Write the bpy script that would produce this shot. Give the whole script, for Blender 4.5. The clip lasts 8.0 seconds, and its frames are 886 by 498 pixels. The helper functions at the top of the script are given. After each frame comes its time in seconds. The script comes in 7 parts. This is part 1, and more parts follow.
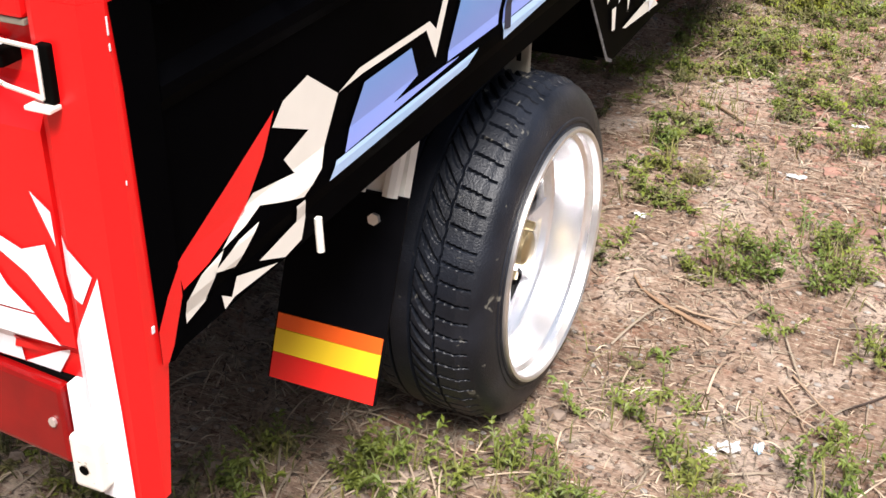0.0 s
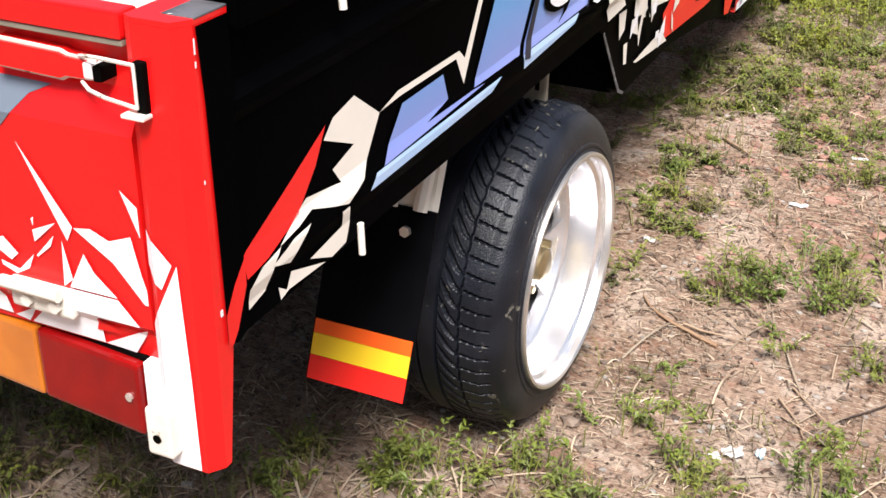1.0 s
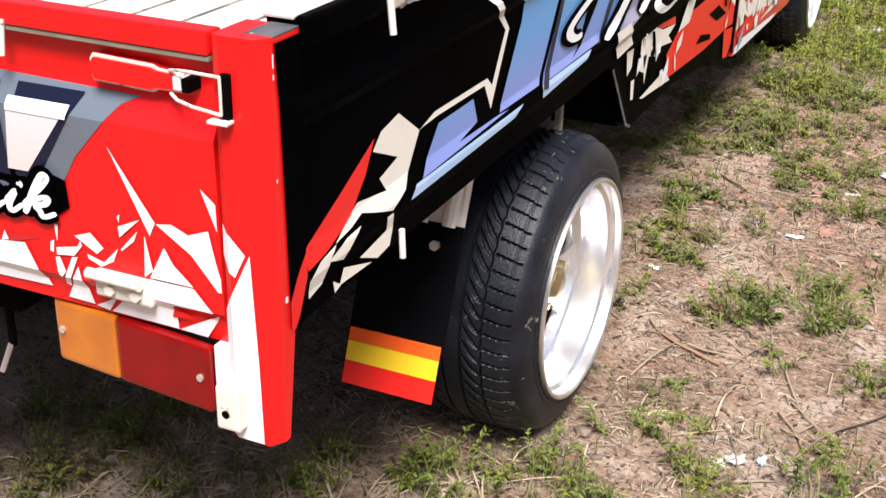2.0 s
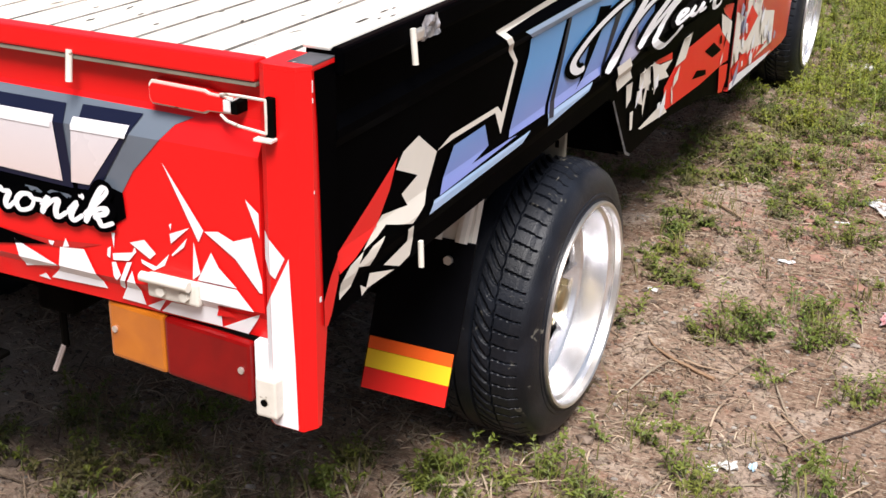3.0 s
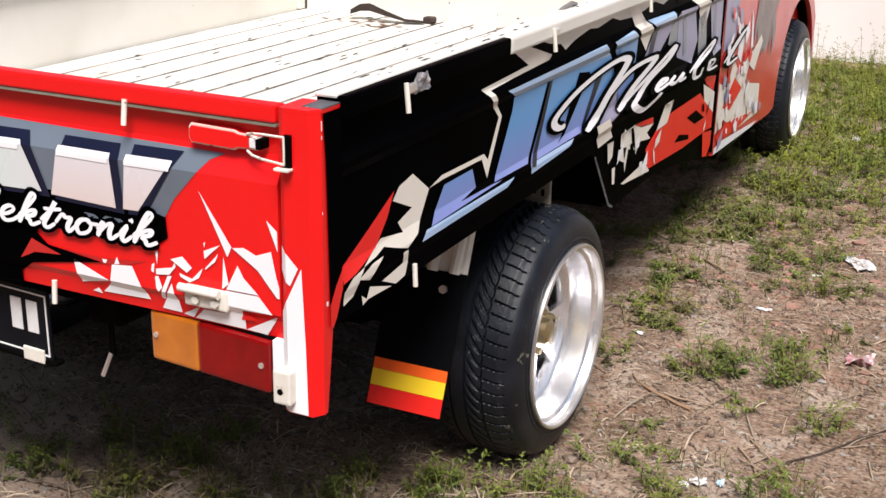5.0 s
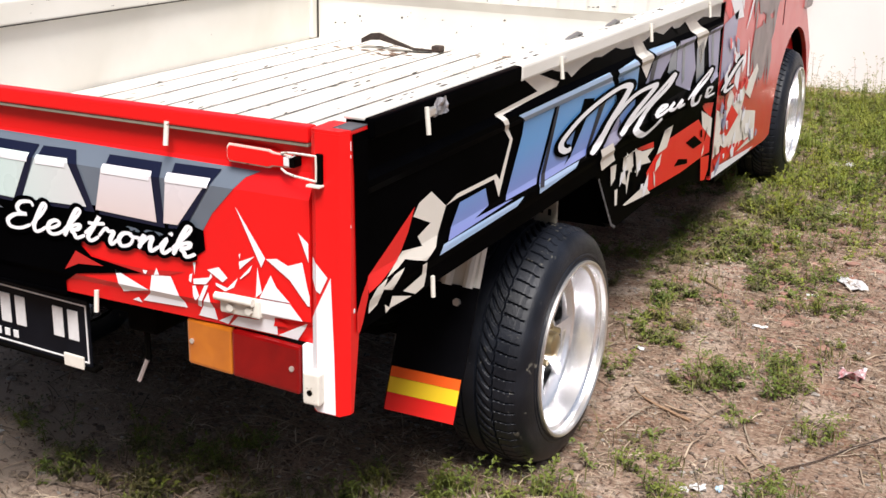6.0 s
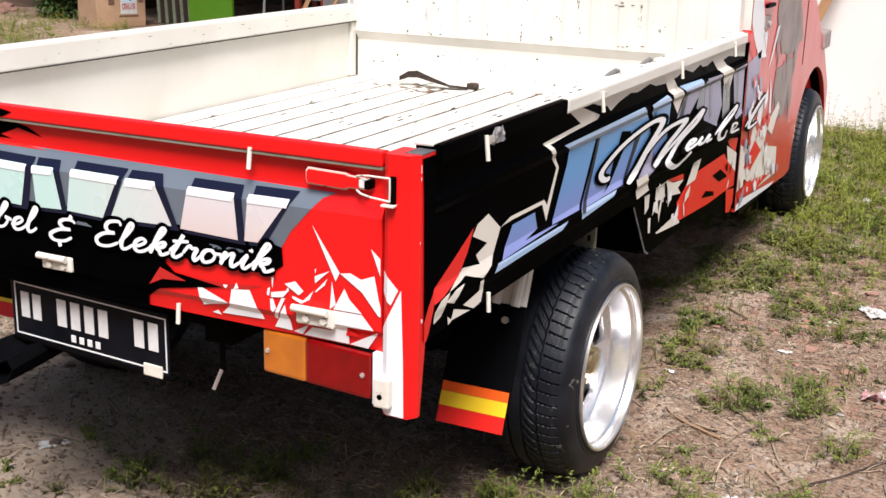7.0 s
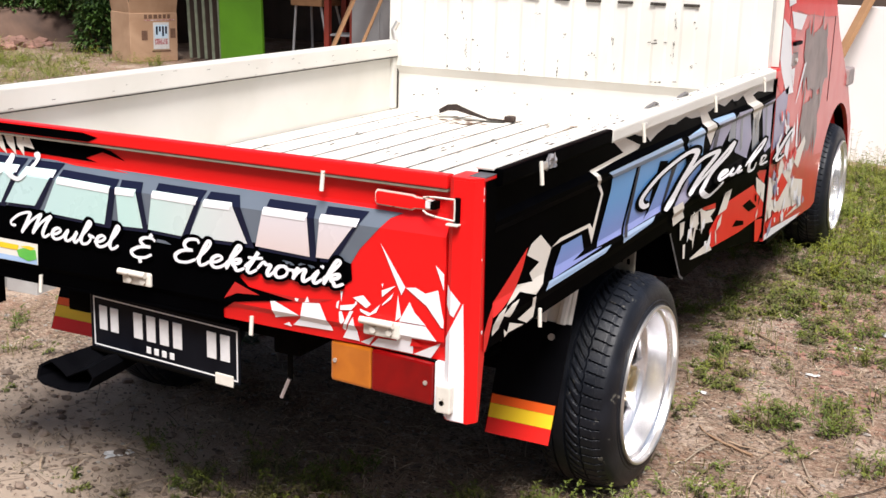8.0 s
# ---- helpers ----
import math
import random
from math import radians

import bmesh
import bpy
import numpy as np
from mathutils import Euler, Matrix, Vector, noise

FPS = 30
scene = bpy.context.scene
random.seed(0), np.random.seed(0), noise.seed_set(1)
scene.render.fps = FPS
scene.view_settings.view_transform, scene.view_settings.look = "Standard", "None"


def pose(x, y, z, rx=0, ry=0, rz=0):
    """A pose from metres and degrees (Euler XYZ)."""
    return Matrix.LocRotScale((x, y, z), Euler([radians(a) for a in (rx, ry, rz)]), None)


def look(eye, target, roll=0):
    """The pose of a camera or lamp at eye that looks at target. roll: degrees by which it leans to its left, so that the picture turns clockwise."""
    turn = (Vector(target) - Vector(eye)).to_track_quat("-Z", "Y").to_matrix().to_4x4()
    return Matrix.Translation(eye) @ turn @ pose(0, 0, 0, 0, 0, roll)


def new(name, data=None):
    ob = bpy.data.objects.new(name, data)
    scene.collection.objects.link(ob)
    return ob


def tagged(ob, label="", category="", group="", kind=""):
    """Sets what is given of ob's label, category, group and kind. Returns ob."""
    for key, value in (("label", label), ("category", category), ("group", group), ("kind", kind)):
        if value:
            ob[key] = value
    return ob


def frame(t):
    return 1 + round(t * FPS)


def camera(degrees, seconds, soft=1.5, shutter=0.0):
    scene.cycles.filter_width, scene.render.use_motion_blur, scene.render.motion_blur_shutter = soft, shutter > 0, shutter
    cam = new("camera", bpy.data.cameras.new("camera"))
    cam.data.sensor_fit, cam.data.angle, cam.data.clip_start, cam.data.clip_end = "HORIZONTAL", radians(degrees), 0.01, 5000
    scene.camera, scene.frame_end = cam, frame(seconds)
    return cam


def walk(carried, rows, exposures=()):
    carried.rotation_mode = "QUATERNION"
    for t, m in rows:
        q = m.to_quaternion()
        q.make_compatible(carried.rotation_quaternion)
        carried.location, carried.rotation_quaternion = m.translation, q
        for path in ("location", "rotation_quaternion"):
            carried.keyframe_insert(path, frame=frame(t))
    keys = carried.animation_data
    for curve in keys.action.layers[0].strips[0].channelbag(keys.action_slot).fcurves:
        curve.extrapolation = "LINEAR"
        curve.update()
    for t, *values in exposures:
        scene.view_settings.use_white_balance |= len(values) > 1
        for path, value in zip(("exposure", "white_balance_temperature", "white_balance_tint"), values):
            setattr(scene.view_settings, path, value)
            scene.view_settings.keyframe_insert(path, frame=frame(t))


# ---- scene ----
cam = camera(40.1, 8.0)
PATH = [
    (0, (0.604, -0.727, 1.295), (-0.093, 0.872, 0.318), 1.0),
    (0.5, (0.63, -0.793, 1.314), (-0.088, 0.813, 0.362), 0.7),
    (1, (0.647, -0.882, 1.33), (-0.079, 0.739, 0.412), 1.1),
    (1.5, (0.659, -0.974, 1.334), (-0.071, 0.669, 0.459), 1.2),
    (3, (0.728, -1.229, 1.376), (-0.025, 0.451, 0.594), 1.5),
    (3.5, (0.776, -1.305, 1.391), (0.006, 0.381, 0.638), 1.5),
    (4, (0.829, -1.376, 1.396), (0.042, 0.316, 0.679), 1.3),
    (4.5, (0.884, -1.446, 1.398), (0.076, 0.252, 0.716), 1.1),
    (6, (0.958, -1.665, 1.426), (0.142, 0.055, 0.814), 1.3),
    (6.5, (0.963, -1.767, 1.436), (0.133, -0.043, 0.853), 1.3),
    (7, (0.957, -1.875, 1.437), (0.116, -0.146, 0.888), 1.4),
    (7.5, (0.957, -1.986, 1.443), (0.102, -0.254, 0.924), 1.5),
    (8, (0.963, -2.076, 1.447), (0.089, -0.346, 0.954), 1.6),
]
EXPOSURES = [(0.0, 1.51), (1.5, 1.45), (3.0, 1.1), (4.5, 0.9), (6.0, 1.02), (8.0, 1.07)]
walk(cam, [(t, look(eye, target, roll)) for t, eye, target, roll in PATH], EXPOSURES)

# ---- world and sun ----
world = bpy.data.worlds.new("sky")
scene.world = world
world.use_nodes = True
wn = world.node_tree
sky = wn.nodes.new("ShaderNodeTexSky")
sky.sky_type = 'NISHITA'
sky.sun_disc = False
SUN_UP, SUN_ROUND = 59.0, 150.0
sky.sun_elevation, sky.sun_rotation = radians(SUN_UP), radians(SUN_ROUND)
sky.dust_density, sky.air_density = 4.0, 1.0
wn.links.new(sky.outputs["Color"], wn.nodes["Background"].inputs["Color"])
wn.nodes["Background"].inputs["Strength"].default_value = 0.05
sun = new("sun", bpy.data.lights.new("sun", 'SUN'))
sun.data.energy, sun.data.angle, sun.data.color = 3.35, radians(26), (1.0, 0.964, 0.955)
_a, _e = radians(SUN_ROUND), radians(SUN_UP)
sun_from = Vector((math.sin(_a) * math.cos(_e), math.cos(_a) * math.cos(_e), math.sin(_e)))
sun.matrix_basis = look(sun_from * 20, (0, 0, 0))


# ---- materials ----
def material(name, colour, rough=0.5, metal=0.0, second=None, scale=6.0, mix=0.5, fine=0.0, bump=0.0, bump_scale=60.0,
             coat=0.0, spots=None, spot_scale=25.0, spot_level=0.66, by_object=0.0, by_island=0.0, spec=0.5):
    """A node material: two tones of noise, fine grain, sparse spots of wear, relief."""
    m = bpy.data.materials.new(name)
    m.use_nodes = True
    nt = m.node_tree
    n, l = nt.nodes, nt.links
    bsdf = n["Principled BSDF"]
    bsdf.inputs["Roughness"].default_value = rough
    bsdf.inputs["Metallic"].default_value = metal
    bsdf.inputs["Coat Weight"].default_value = coat
    bsdf.inputs["Specular IOR Level"].default_value = spec
    geo = n.new("ShaderNodeNewGeometry")
    pos = geo.outputs["Position"]

    def noise_at(s, detail=4.0, dist=0.0):
        t = n.new("ShaderNodeTexNoise")
        t.inputs["Scale"].default_value, t.inputs["Detail"].default_value = s, detail
        t.inputs["Distortion"].default_value = dist
        l.new(pos, t.inputs["Vector"])
        return t.outputs["Fac"]

    def ramp(src, lo, hi):
        r = n.new("ShaderNodeMapRange")
        r.inputs["From Min"].default_value, r.inputs["From Max"].default_value = lo, hi
        l.new(src, r.inputs["Value"])
        return r.outputs["Result"]

    def blend(fac, a, b, mode='MIX'):
        x = n.new("ShaderNodeMix")
        x.data_type, x.blend_type = 'RGBA', mode
        if isinstance(fac, float):
            x.inputs[0].default_value = fac
        else:
            l.new(fac, x.inputs[0])
        for k, v in ((6, a), (7, b)):
            if isinstance(v, tuple):
                x.inputs[k].default_value = (*v, 1)
            else:
                l.new(v, x.inputs[k])
        return x.outputs[2]

    col = tuple(colour)
    if second:
        col = blend(ramp(noise_at(scale, 5.0, 0.4), 0.5 - 0.25 / max(mix, 0.01) * 0.5, 0.5 + 0.25 / max(mix, 0.01) * 0.5), col, tuple(second))
    if fine:
        col = blend(ramp(noise_at(scale * 14, 3.0), 0.3, 0.7), col, blend(fine, col, (0.0, 0.0, 0.0)))
    if spots:
        col = blend(ramp(noise_at(spot_scale, 6.0, 0.8), spot_level, spot_level + 0.04), col, tuple(spots))
    if by_object or by_island:
        if by_object:
            rnd = n.new("ShaderNodeObjectInfo").outputs["Random"]
        else:
            rnd = geo.outputs["Random Per Island"]
        col = blend(ramp(rnd, 0.0, 1.0), col, blend(by_object or by_island, col, (0.0, 0.0, 0.0)))
    if isinstance(col, tuple):
        bsdf.inputs["Base Color"].default_value = (*col, 1)
    else:
        l.new(col, bsdf.inputs["Base Color"])
    rr = n.new("ShaderNodeMapRange")
    rr.inputs["To Min"].default_value, rr.inputs["To Max"].default_value = max(0.02, rough * 0.8), min(1.0, rough * 1.25)
    l.new(noise_at(scale * 2.3), rr.inputs["Value"])
    l.new(rr.outputs["Result"], bsdf.inputs["Roughness"])
    if bump:
        b = n.new("ShaderNodeBump")
        b.inputs["Strength"].default_value, b.inputs["Distance"].default_value = bump, 0.004
        l.new(noise_at(bump_scale, 6.0), b.inputs["Height"])
        l.new(b.outputs["Normal"], bsdf.inputs["Normal"])
    return m


def graded(name, low, high, z0, z1, rough=0.3, coat=0.2, axis="Z", tint=None):
    """Vinyl printed with a colour gradient along one axis, and a faint second tint."""
    m = material(name, low, rough, coat=coat, second=high, scale=3.0)
    n, l = m.node_tree.nodes, m.node_tree.links
    split = n.new("ShaderNodeSeparateXYZ")
    l.new(n.new("ShaderNodeNewGeometry").outputs["Position"], split.inputs[0])
    ramp = n.new("ShaderNodeValToRGB")
    span = n.new("ShaderNodeMapRange")
    span.inputs["From Min"].default_value, span.inputs["From Max"].default_value = z0, z1
    l.new(split.outputs[axis], span.inputs["Value"])
    l.new(span.outputs["Result"], ramp.inputs["Fac"])
    ramp.color_ramp.elements[0].color, ramp.color_ramp.elements[1].color = (*low, 1), (*high, 1)
    if tint:
        ramp.color_ramp.elements.new(0.5).color = (*tint, 1)
    l.new(ramp.outputs["Color"], n["Principled BSDF"].inputs["Base Color"])
    return m


M = {
    "red": material("red_vinyl", (0.74, 0.008, 0.008), 0.32, second=(0.68, 0.008, 0.009), scale=3, coat=0.06, spec=0.3, bump=0.03, bump_scale=14),
    # cab red: base colour slightly paled to stand for sky glare
    "paled_red": material("glare_paled_red_vinyl", (0.6, 0.024, 0.022), 0.34, second=(0.54, 0.034, 0.03), scale=3, mix=0.8, coat=0.3, spec=0.5),
    "red_dark": material("red_paint", (0.5, 0.012, 0.012), 0.35, second=(0.42, 0.01, 0.01), scale=4, coat=0.2),
    "black": material("black_vinyl", (0.0006, 0.0006, 0.0007), 0.3, second=(0.0012, 0.0012, 0.0016), scale=5, spec=0.002, bump=0.02, bump_scale=10),
    "white": material("white_vinyl", (0.82, 0.82, 0.84), 0.35, second=(0.76, 0.76, 0.79), scale=8),
    "cream": material("cream_vinyl", (0.75, 0.71, 0.64), 0.4, second=(0.68, 0.64, 0.57), scale=9, spots=(0.4, 0.36, 0.3), spot_level=0.72),
    "grey": material("grey_vinyl", (0.13, 0.16, 0.2), 0.3, second=(0.1, 0.12, 0.15), scale=4, coat=0.2),
    "navy": material("navy_vinyl", (0.006, 0.008, 0.024), 0.3, spec=0.2, second=(0.009, 0.011, 0.03)),
    "blue": graded("blue_violet_vinyl", (0.22, 0.225, 0.58), (0.105, 0.3, 0.62), 0.69, 0.83),
    "blue_light": material("pale_blue_vinyl", (0.3, 0.48, 0.72), 0.3, second=(0.38, 0.5, 0.72), scale=5, coat=0.2),
    "violet": material("violet_grey_vinyl", (0.3, 0.28, 0.4), 0.35, second=(0.24, 0.25, 0.38), scale=5, mix=0.8),
    "silver": graded("holographic_silver_vinyl", (0.46, 0.64, 0.64), (0.62, 0.59, 0.6), -1.25, -0.5, 0.28, 0.3, "X", (0.46, 0.66, 0.62)),
    "silver_b": graded("pale_silver_vinyl", (0.62, 0.52, 0.5), (0.64, 0.62, 0.66), 0.8, 0.9, 0.28, 0.3),
    "bed": material("worn_white_paint", (0.73, 0.715, 0.665), 0.4, second=(0.62, 0.6, 0.54), scale=3, spots=(0.1, 0.085, 0.07), spot_scale=19, spot_level=0.755, bump=0.05, bump_scale=18),
    "bed_floor": material("scratched_white_floor_paint", (0.7, 0.68, 0.63), 0.45, second=(0.56, 0.51, 0.44), scale=5, spots=(0.1, 0.08, 0.06), spot_scale=17, spot_level=0.69, bump=0.08, bump_scale=22),
    "scrape": material("bare_scratched_metal", (0.03, 0.027, 0.024), 0.7, second=(0.07, 0.06, 0.05), scale=30, spec=0.1),
    "peg": material("cream_painted_steel", (0.74, 0.71, 0.64), 0.4, second=(0.6, 0.57, 0.5), scale=30, spots=(0.25, 0.2, 0.15), spot_scale=80),
    "rubber": material("tyre_rubber", (0.0034, 0.0045, 0.0075), 0.44, second=(0.0085, 0.0105, 0.016), scale=11, mix=0.8, spec=0.34, spots=(0.105, 0.1, 0.085), spot_scale=34, spot_level=0.655, bump=0.3, bump_scale=300),
    "flap": material("black_rubber_sheet", (0.0012, 0.0013, 0.0018), 0.5, second=(0.003, 0.003, 0.004), scale=12, spec=0.03),
    "chassis": material("black_underbody_paint", (0.0012, 0.0011, 0.0011), 0.7, second=(0.003, 0.0026, 0.0022), scale=14, spec=0.02),
    "alloy": material("polished_alloy", (0.88, 0.88, 0.9), 0.24, metal=0.85, second=(0.84, 0.84, 0.86), scale=9),
    "alloy_lip": material("scuffed_alloy_lip", (0.8, 0.78, 0.76), 0.3, metal=0.9, second=(0.68, 0.66, 0.63), scale=30),
    "brass": material("tarnished_brass", (0.55, 0.45, 0.26), 0.35, metal=0.9, second=(0.4, 0.33, 0.2), scale=40),
    "steel": material("bright_wire", (0.75, 0.73, 0.7), 0.3, metal=0.7, second=(0.6, 0.57, 0.52), scale=40),
    "amber": material("amber_lens", (0.5, 0.15, 0.012), 0.2, second=(0.4, 0.11, 0.01), scale=25, coat=0.5),
    "lens_red": material("red_lens", (0.24, 0.0035, 0.0035), 0.22, second=(0.16, 0.0025, 0.003), scale=20, spec=0.25),
    "orange": material("orange_tape", (0.85, 0.12, 0.01), 0.4, second=(0.8, 0.1, 0.01)),
    "yellow": material("yellow_tape", (0.85, 0.58, 0.02), 0.4, second=(0.8, 0.53, 0.02)),
    "red_tape": material("red_tape", (0.78, 0.018, 0.012), 0.4, second=(0.72, 0.014, 0.01)),
    "plate": material("black_plate_paint", (0.003, 0.0036, 0.006), 0.35, second=(0.006, 0.007, 0.011), scale=20, spec=0.08),
    "plate_white": material("plate_white_paint", (0.75, 0.75, 0.75), 0.4, second=(0.65, 0.65, 0.65), scale=60),
    "chip": material("rust_brown_flake", (0.1, 0.055, 0.035), 0.8, second=(0.18, 0.1, 0.06), scale=20),
    "glass": material("tinted_glass", (0.01, 0.012, 0.012), 0.05, spec=0.6),
    "floor_seam": material("dark_mottled_seam", (0.02, 0.018, 0.015), 0.8, second=(0.22, 0.2, 0.175), scale=9, mix=0.9),
    "leaf_print": material("green_print", (0.08, 0.4, 0.06), 0.4, second=(0.15, 0.5, 0.08), scale=30),
    "grey_film": material("crumpled_silver_film", (0.5, 0.5, 0.53), 0.3, second=(0.08, 0.08, 0.09), scale=45, mix=0.95, metal=0.3),
    "dull_grey": material("sun_faded_grey_vinyl", (0.24, 0.205, 0.195), 0.5, second=(0.33, 0.26, 0.25), scale=9, mix=0.8),
    "cap_grey": material("scuffed_dark_film", (0.035, 0.037, 0.042), 0.5, second=(0.1, 0.1, 0.11), scale=26, mix=0.9, spots=(0.5, 0.49, 0.47), spot_scale=60, spot_level=0.66),
    "khaki": material("khaki_bracket_paint", (0.25, 0.225, 0.18), 0.6, second=(0.17, 0.15, 0.11), scale=20),
    "strap": material("brown_webbing", (0.022, 0.014, 0.011), 0.8, second=(0.06, 0.036, 0.026), scale=40, bump=0.3, bump_scale=200),
}


# ---- mesh helpers ----
def part(name, bm, mat, parent=None, label="", smooth=False):
    """Links a bmesh as one mesh object; its vertices are in the world unless its top is a thing at its own place."""
    me = bpy.data.meshes.new(name)
    bmesh.ops.recalc_face_normals(bm, faces=bm.faces[:])
    if smooth:
        for f in bm.faces:
            f.smooth = True
    bm.to_mesh(me)
    bm.free()
    me.materials.append(mat)
    if smooth:
        me.set_sharp_from_angle(angle=radians(40))
    return hang(new(name, me), parent, label)


def hang(ob, parent, label=""):
    if parent:
        ob.parent = parent
        if parent.parent is None and parent.type == 'EMPTY':
            ob.matrix_parent_inverse = parent.matrix_basis.inverted()
    return tagged(ob, label)


def thing(name, at, label, category, group="", kind=""):
    ob = new(name)
    ob.empty_display_size = 0.1
    ob.matrix_basis = Matrix.Translation(at)
    return tagged(ob, label, category, group, kind)


def box(bm, lo, hi, bevel=0.0, turn=None, segments=2):
    made = bmesh.ops.create_cube(bm, size=1.0)
    vs = made["verts"]
    lo, hi = Vector(lo), Vector(hi)
    bmesh.ops.scale(bm, vec=hi - lo, verts=vs)
    if bevel:
        es = list({e for v in vs for e in v.link_edges})
        r = bmesh.ops.bevel(bm, geom=es, offset=bevel, segments=segments, affect='EDGES', profile=0.6)
        vs = list({v for v in vs if v.is_valid} | set(r["verts"]))
    if turn:
        bmesh.ops.transform(bm, matrix=turn, verts=vs)
    bmesh.ops.translate(bm, vec=(lo + hi) / 2, verts=vs)
    return vs


def boxed(lo, hi, bevel=0.0, turn=None):
    bm = bmesh.new()
    box(bm, lo, hi, bevel, turn)
    return bm


def tube(bm, points, r, sides=8, closed_ends=True, r_end=None):
    """A round bar along points; r_end tapers it."""
    pts = [Vector(p) for p in points]
    rings = []
    for i, p in enumerate(pts):
        d = (pts[min(i + 1, len(pts) - 1)] - pts[max(i - 1, 0)]).normalized()
        a = d.orthogonal().normalized() if i == 0 else (rings_a - d * rings_a.dot(d)).normalized()
        rings_a = a
        b = d.cross(a)
        rr = r if r_end is None else r + (r_end - r) * i / (len(pts) - 1)
        rings.append([bm.verts.new(p + (a * math.cos(k * math.tau / sides) + b * math.sin(k * math.tau / sides)) * rr) for k in range(sides)])
    for r0, r1 in zip(rings, rings[1:]):
        for k in range(sides):
            bm.faces.new((r0[k], r0[(k + 1) % sides], r1[(k + 1) % sides], r1[k]))
    if closed_ends:
        bm.faces.new(rings[0][::-1])
        bm.faces.new(rings[-1])


def tubed(points, r, sides=8, r_end=None):
    bm = bmesh.new()
    tube(bm, points, r, sides, True, r_end)
    return bm


def prism(bm, outline, place, depth):
    """Extrudes an outline of (u, v) pairs; place(u, v, w) gives the point, w from 0 to depth."""
    a = [bm.verts.new(place(u, v, 0)) for u, v in outline]
    b = [bm.verts.new(place(u, v, depth)) for u, v in outline]
    n = len(outline)
    bm.faces.new(a)
    bm.faces.new(b[::-1])
    for i in range(n):
        bm.faces.new((a[i], a[(i + 1) % n], b[(i + 1) % n], b[i]))


def lathe(profile, steps, centre, closed=False):
    """Turns (x, r) pairs about the x axis through centre."""
    bm = bmesh.new()
    c = Vector(centre)
    rings = []
    for k in range(steps):
        a = k * math.tau / steps
        rings.append([bm.verts.new(c + Vector((x, r * math.cos(a), r * math.sin(a)))) for x, r in profile])
    n = len(profile)
    for k in range(steps):
        p, q = rings[k], rings[(k + 1) % steps]
        for i in range(n if closed else n - 1):
            bm.faces.new((p[i], p[(i + 1) % n], q[(i + 1) % n], q[i]))
    return bm


def step_in(knots, z):
    """Piecewise-linear value at z of (z, value) knots in rising z."""
    if z <= knots[0][0]:
        return knots[0][1]
    for (z0, v0), (z1, v1) in zip(knots, knots[1:]):
        if z <= z1:
            return v0 + (v1 - v0) * (z - z0) / (z1 - z0)
    return knots[-1][1]


# pressed profiles: outer face of the tailgate (y by z) and of the side gates (outward offset by z)
TAIL = [(0.625, -0.004), (0.655, -0.008), (0.668, -0.016), (0.884, -0.018), (0.918, 0.0), (0.926, 0.003), (0.982, 0.003)]
SIDE = [(0.65, 0.0), (0.684, 0.0), (0.70, 0.003), (0.714, 0.003), (0.742, -0.003), (0.885, -0.004), (0.9, 0.004), (0.912, 0.004), (0.925, -0.008), (0.985, -0.008)]
LOW = [(0.6485, -0.0075), (0.6515, 0.0015), (0.684, 0.0015), (0.70, 0.009)]


def on_tail(u, z, lift):
    return Vector((u, step_in(TAIL, z) - lift, z))


def on_side(u, z, lift):
    return Vector((step_in(SIDE, z) + lift, u, z))


def on_low(u, z, lift):
    return Vector((step_in(LOW, z) + lift, u, z))


def wrap(bm, surface, lift):
    """Cuts a flat mesh in (u, z) at the profile's creases and lays it on the surface."""
    knots = TAIL if surface is on_tail else SIDE if surface is on_side else LOW if surface is on_low else []
    bmesh.ops.triangulate(bm, faces=bm.faces[:])
    for z, _ in knots:
        bmesh.ops.bisect_plane(bm, geom=bm.verts[:] + bm.edges[:] + bm.faces[:], plane_co=(0, z, 0), plane_no=(0, 1, 0))
    for v in bm.verts:
        v.co = surface(v.co.x, v.co.y, lift + v.co.z)


def decal(parent, outline, mat, surface, level, label="", name="decal"):
    """A vinyl sticker cut to an outline of (u, z) pairs."""
    bm = bmesh.new()
    bm.faces.new([bm.verts.new((u, z, 0)) for u, z in outline])
    wrap(bm, surface, 0.0012 * level)
    return part(name, bm, mat, parent, label)


def curve_through(points, steps=6):
    """A smooth line through (u, z) pairs."""
    p = [Vector((u, z)) for u, z in points]
    p = [p[0] * 2 - p[1]] + p + [p[-1] * 2 - p[-2]]
    out = []
    for a, b, c, d in zip(p, p[1:], p[2:], p[3:]):
        for k in range(steps):
            t = k / steps
            out.append(0.5 * (2 * b + (c - a) * t + (2 * a - 5 * b + 4 * c - d) * t * t + (3 * b - a - 3 * c + d) * t ** 3))
    return out + [p[-2]]


def brush(bm, points, width, squash=1.0, start=0.0):
    """A brush stroke as a flat ribbon: broad on the way down, thin on the way up; later stretches lie over earlier ones."""
    line = [Vector((v.x * squash, v.y)) for v in curve_through(points)]
    rows = []
    for k, v in enumerate(line):
        d = line[min(k + 1, len(line) - 1)] - line[max(k - 1, 0)]
        d = d.normalized() if d.length > 1e-9 else Vector((1, 0))
        w = width * (0.36 + 0.2 * max(0.0, -d.y)) * (0.62 if k in (0, len(line) - 1) else 1.0)
        q = Vector((-d.y, d.x)) * w
        lift = start + 0.00002 * k
        rows.append([bm.verts.new(((v.x + e * q.x) / squash, v.y + e * q.y, lift)) for e in (-1, 1)])
    for a, b in zip(rows, rows[1:]):
        bm.faces.new((a[0], b[0], b[1], a[1]))


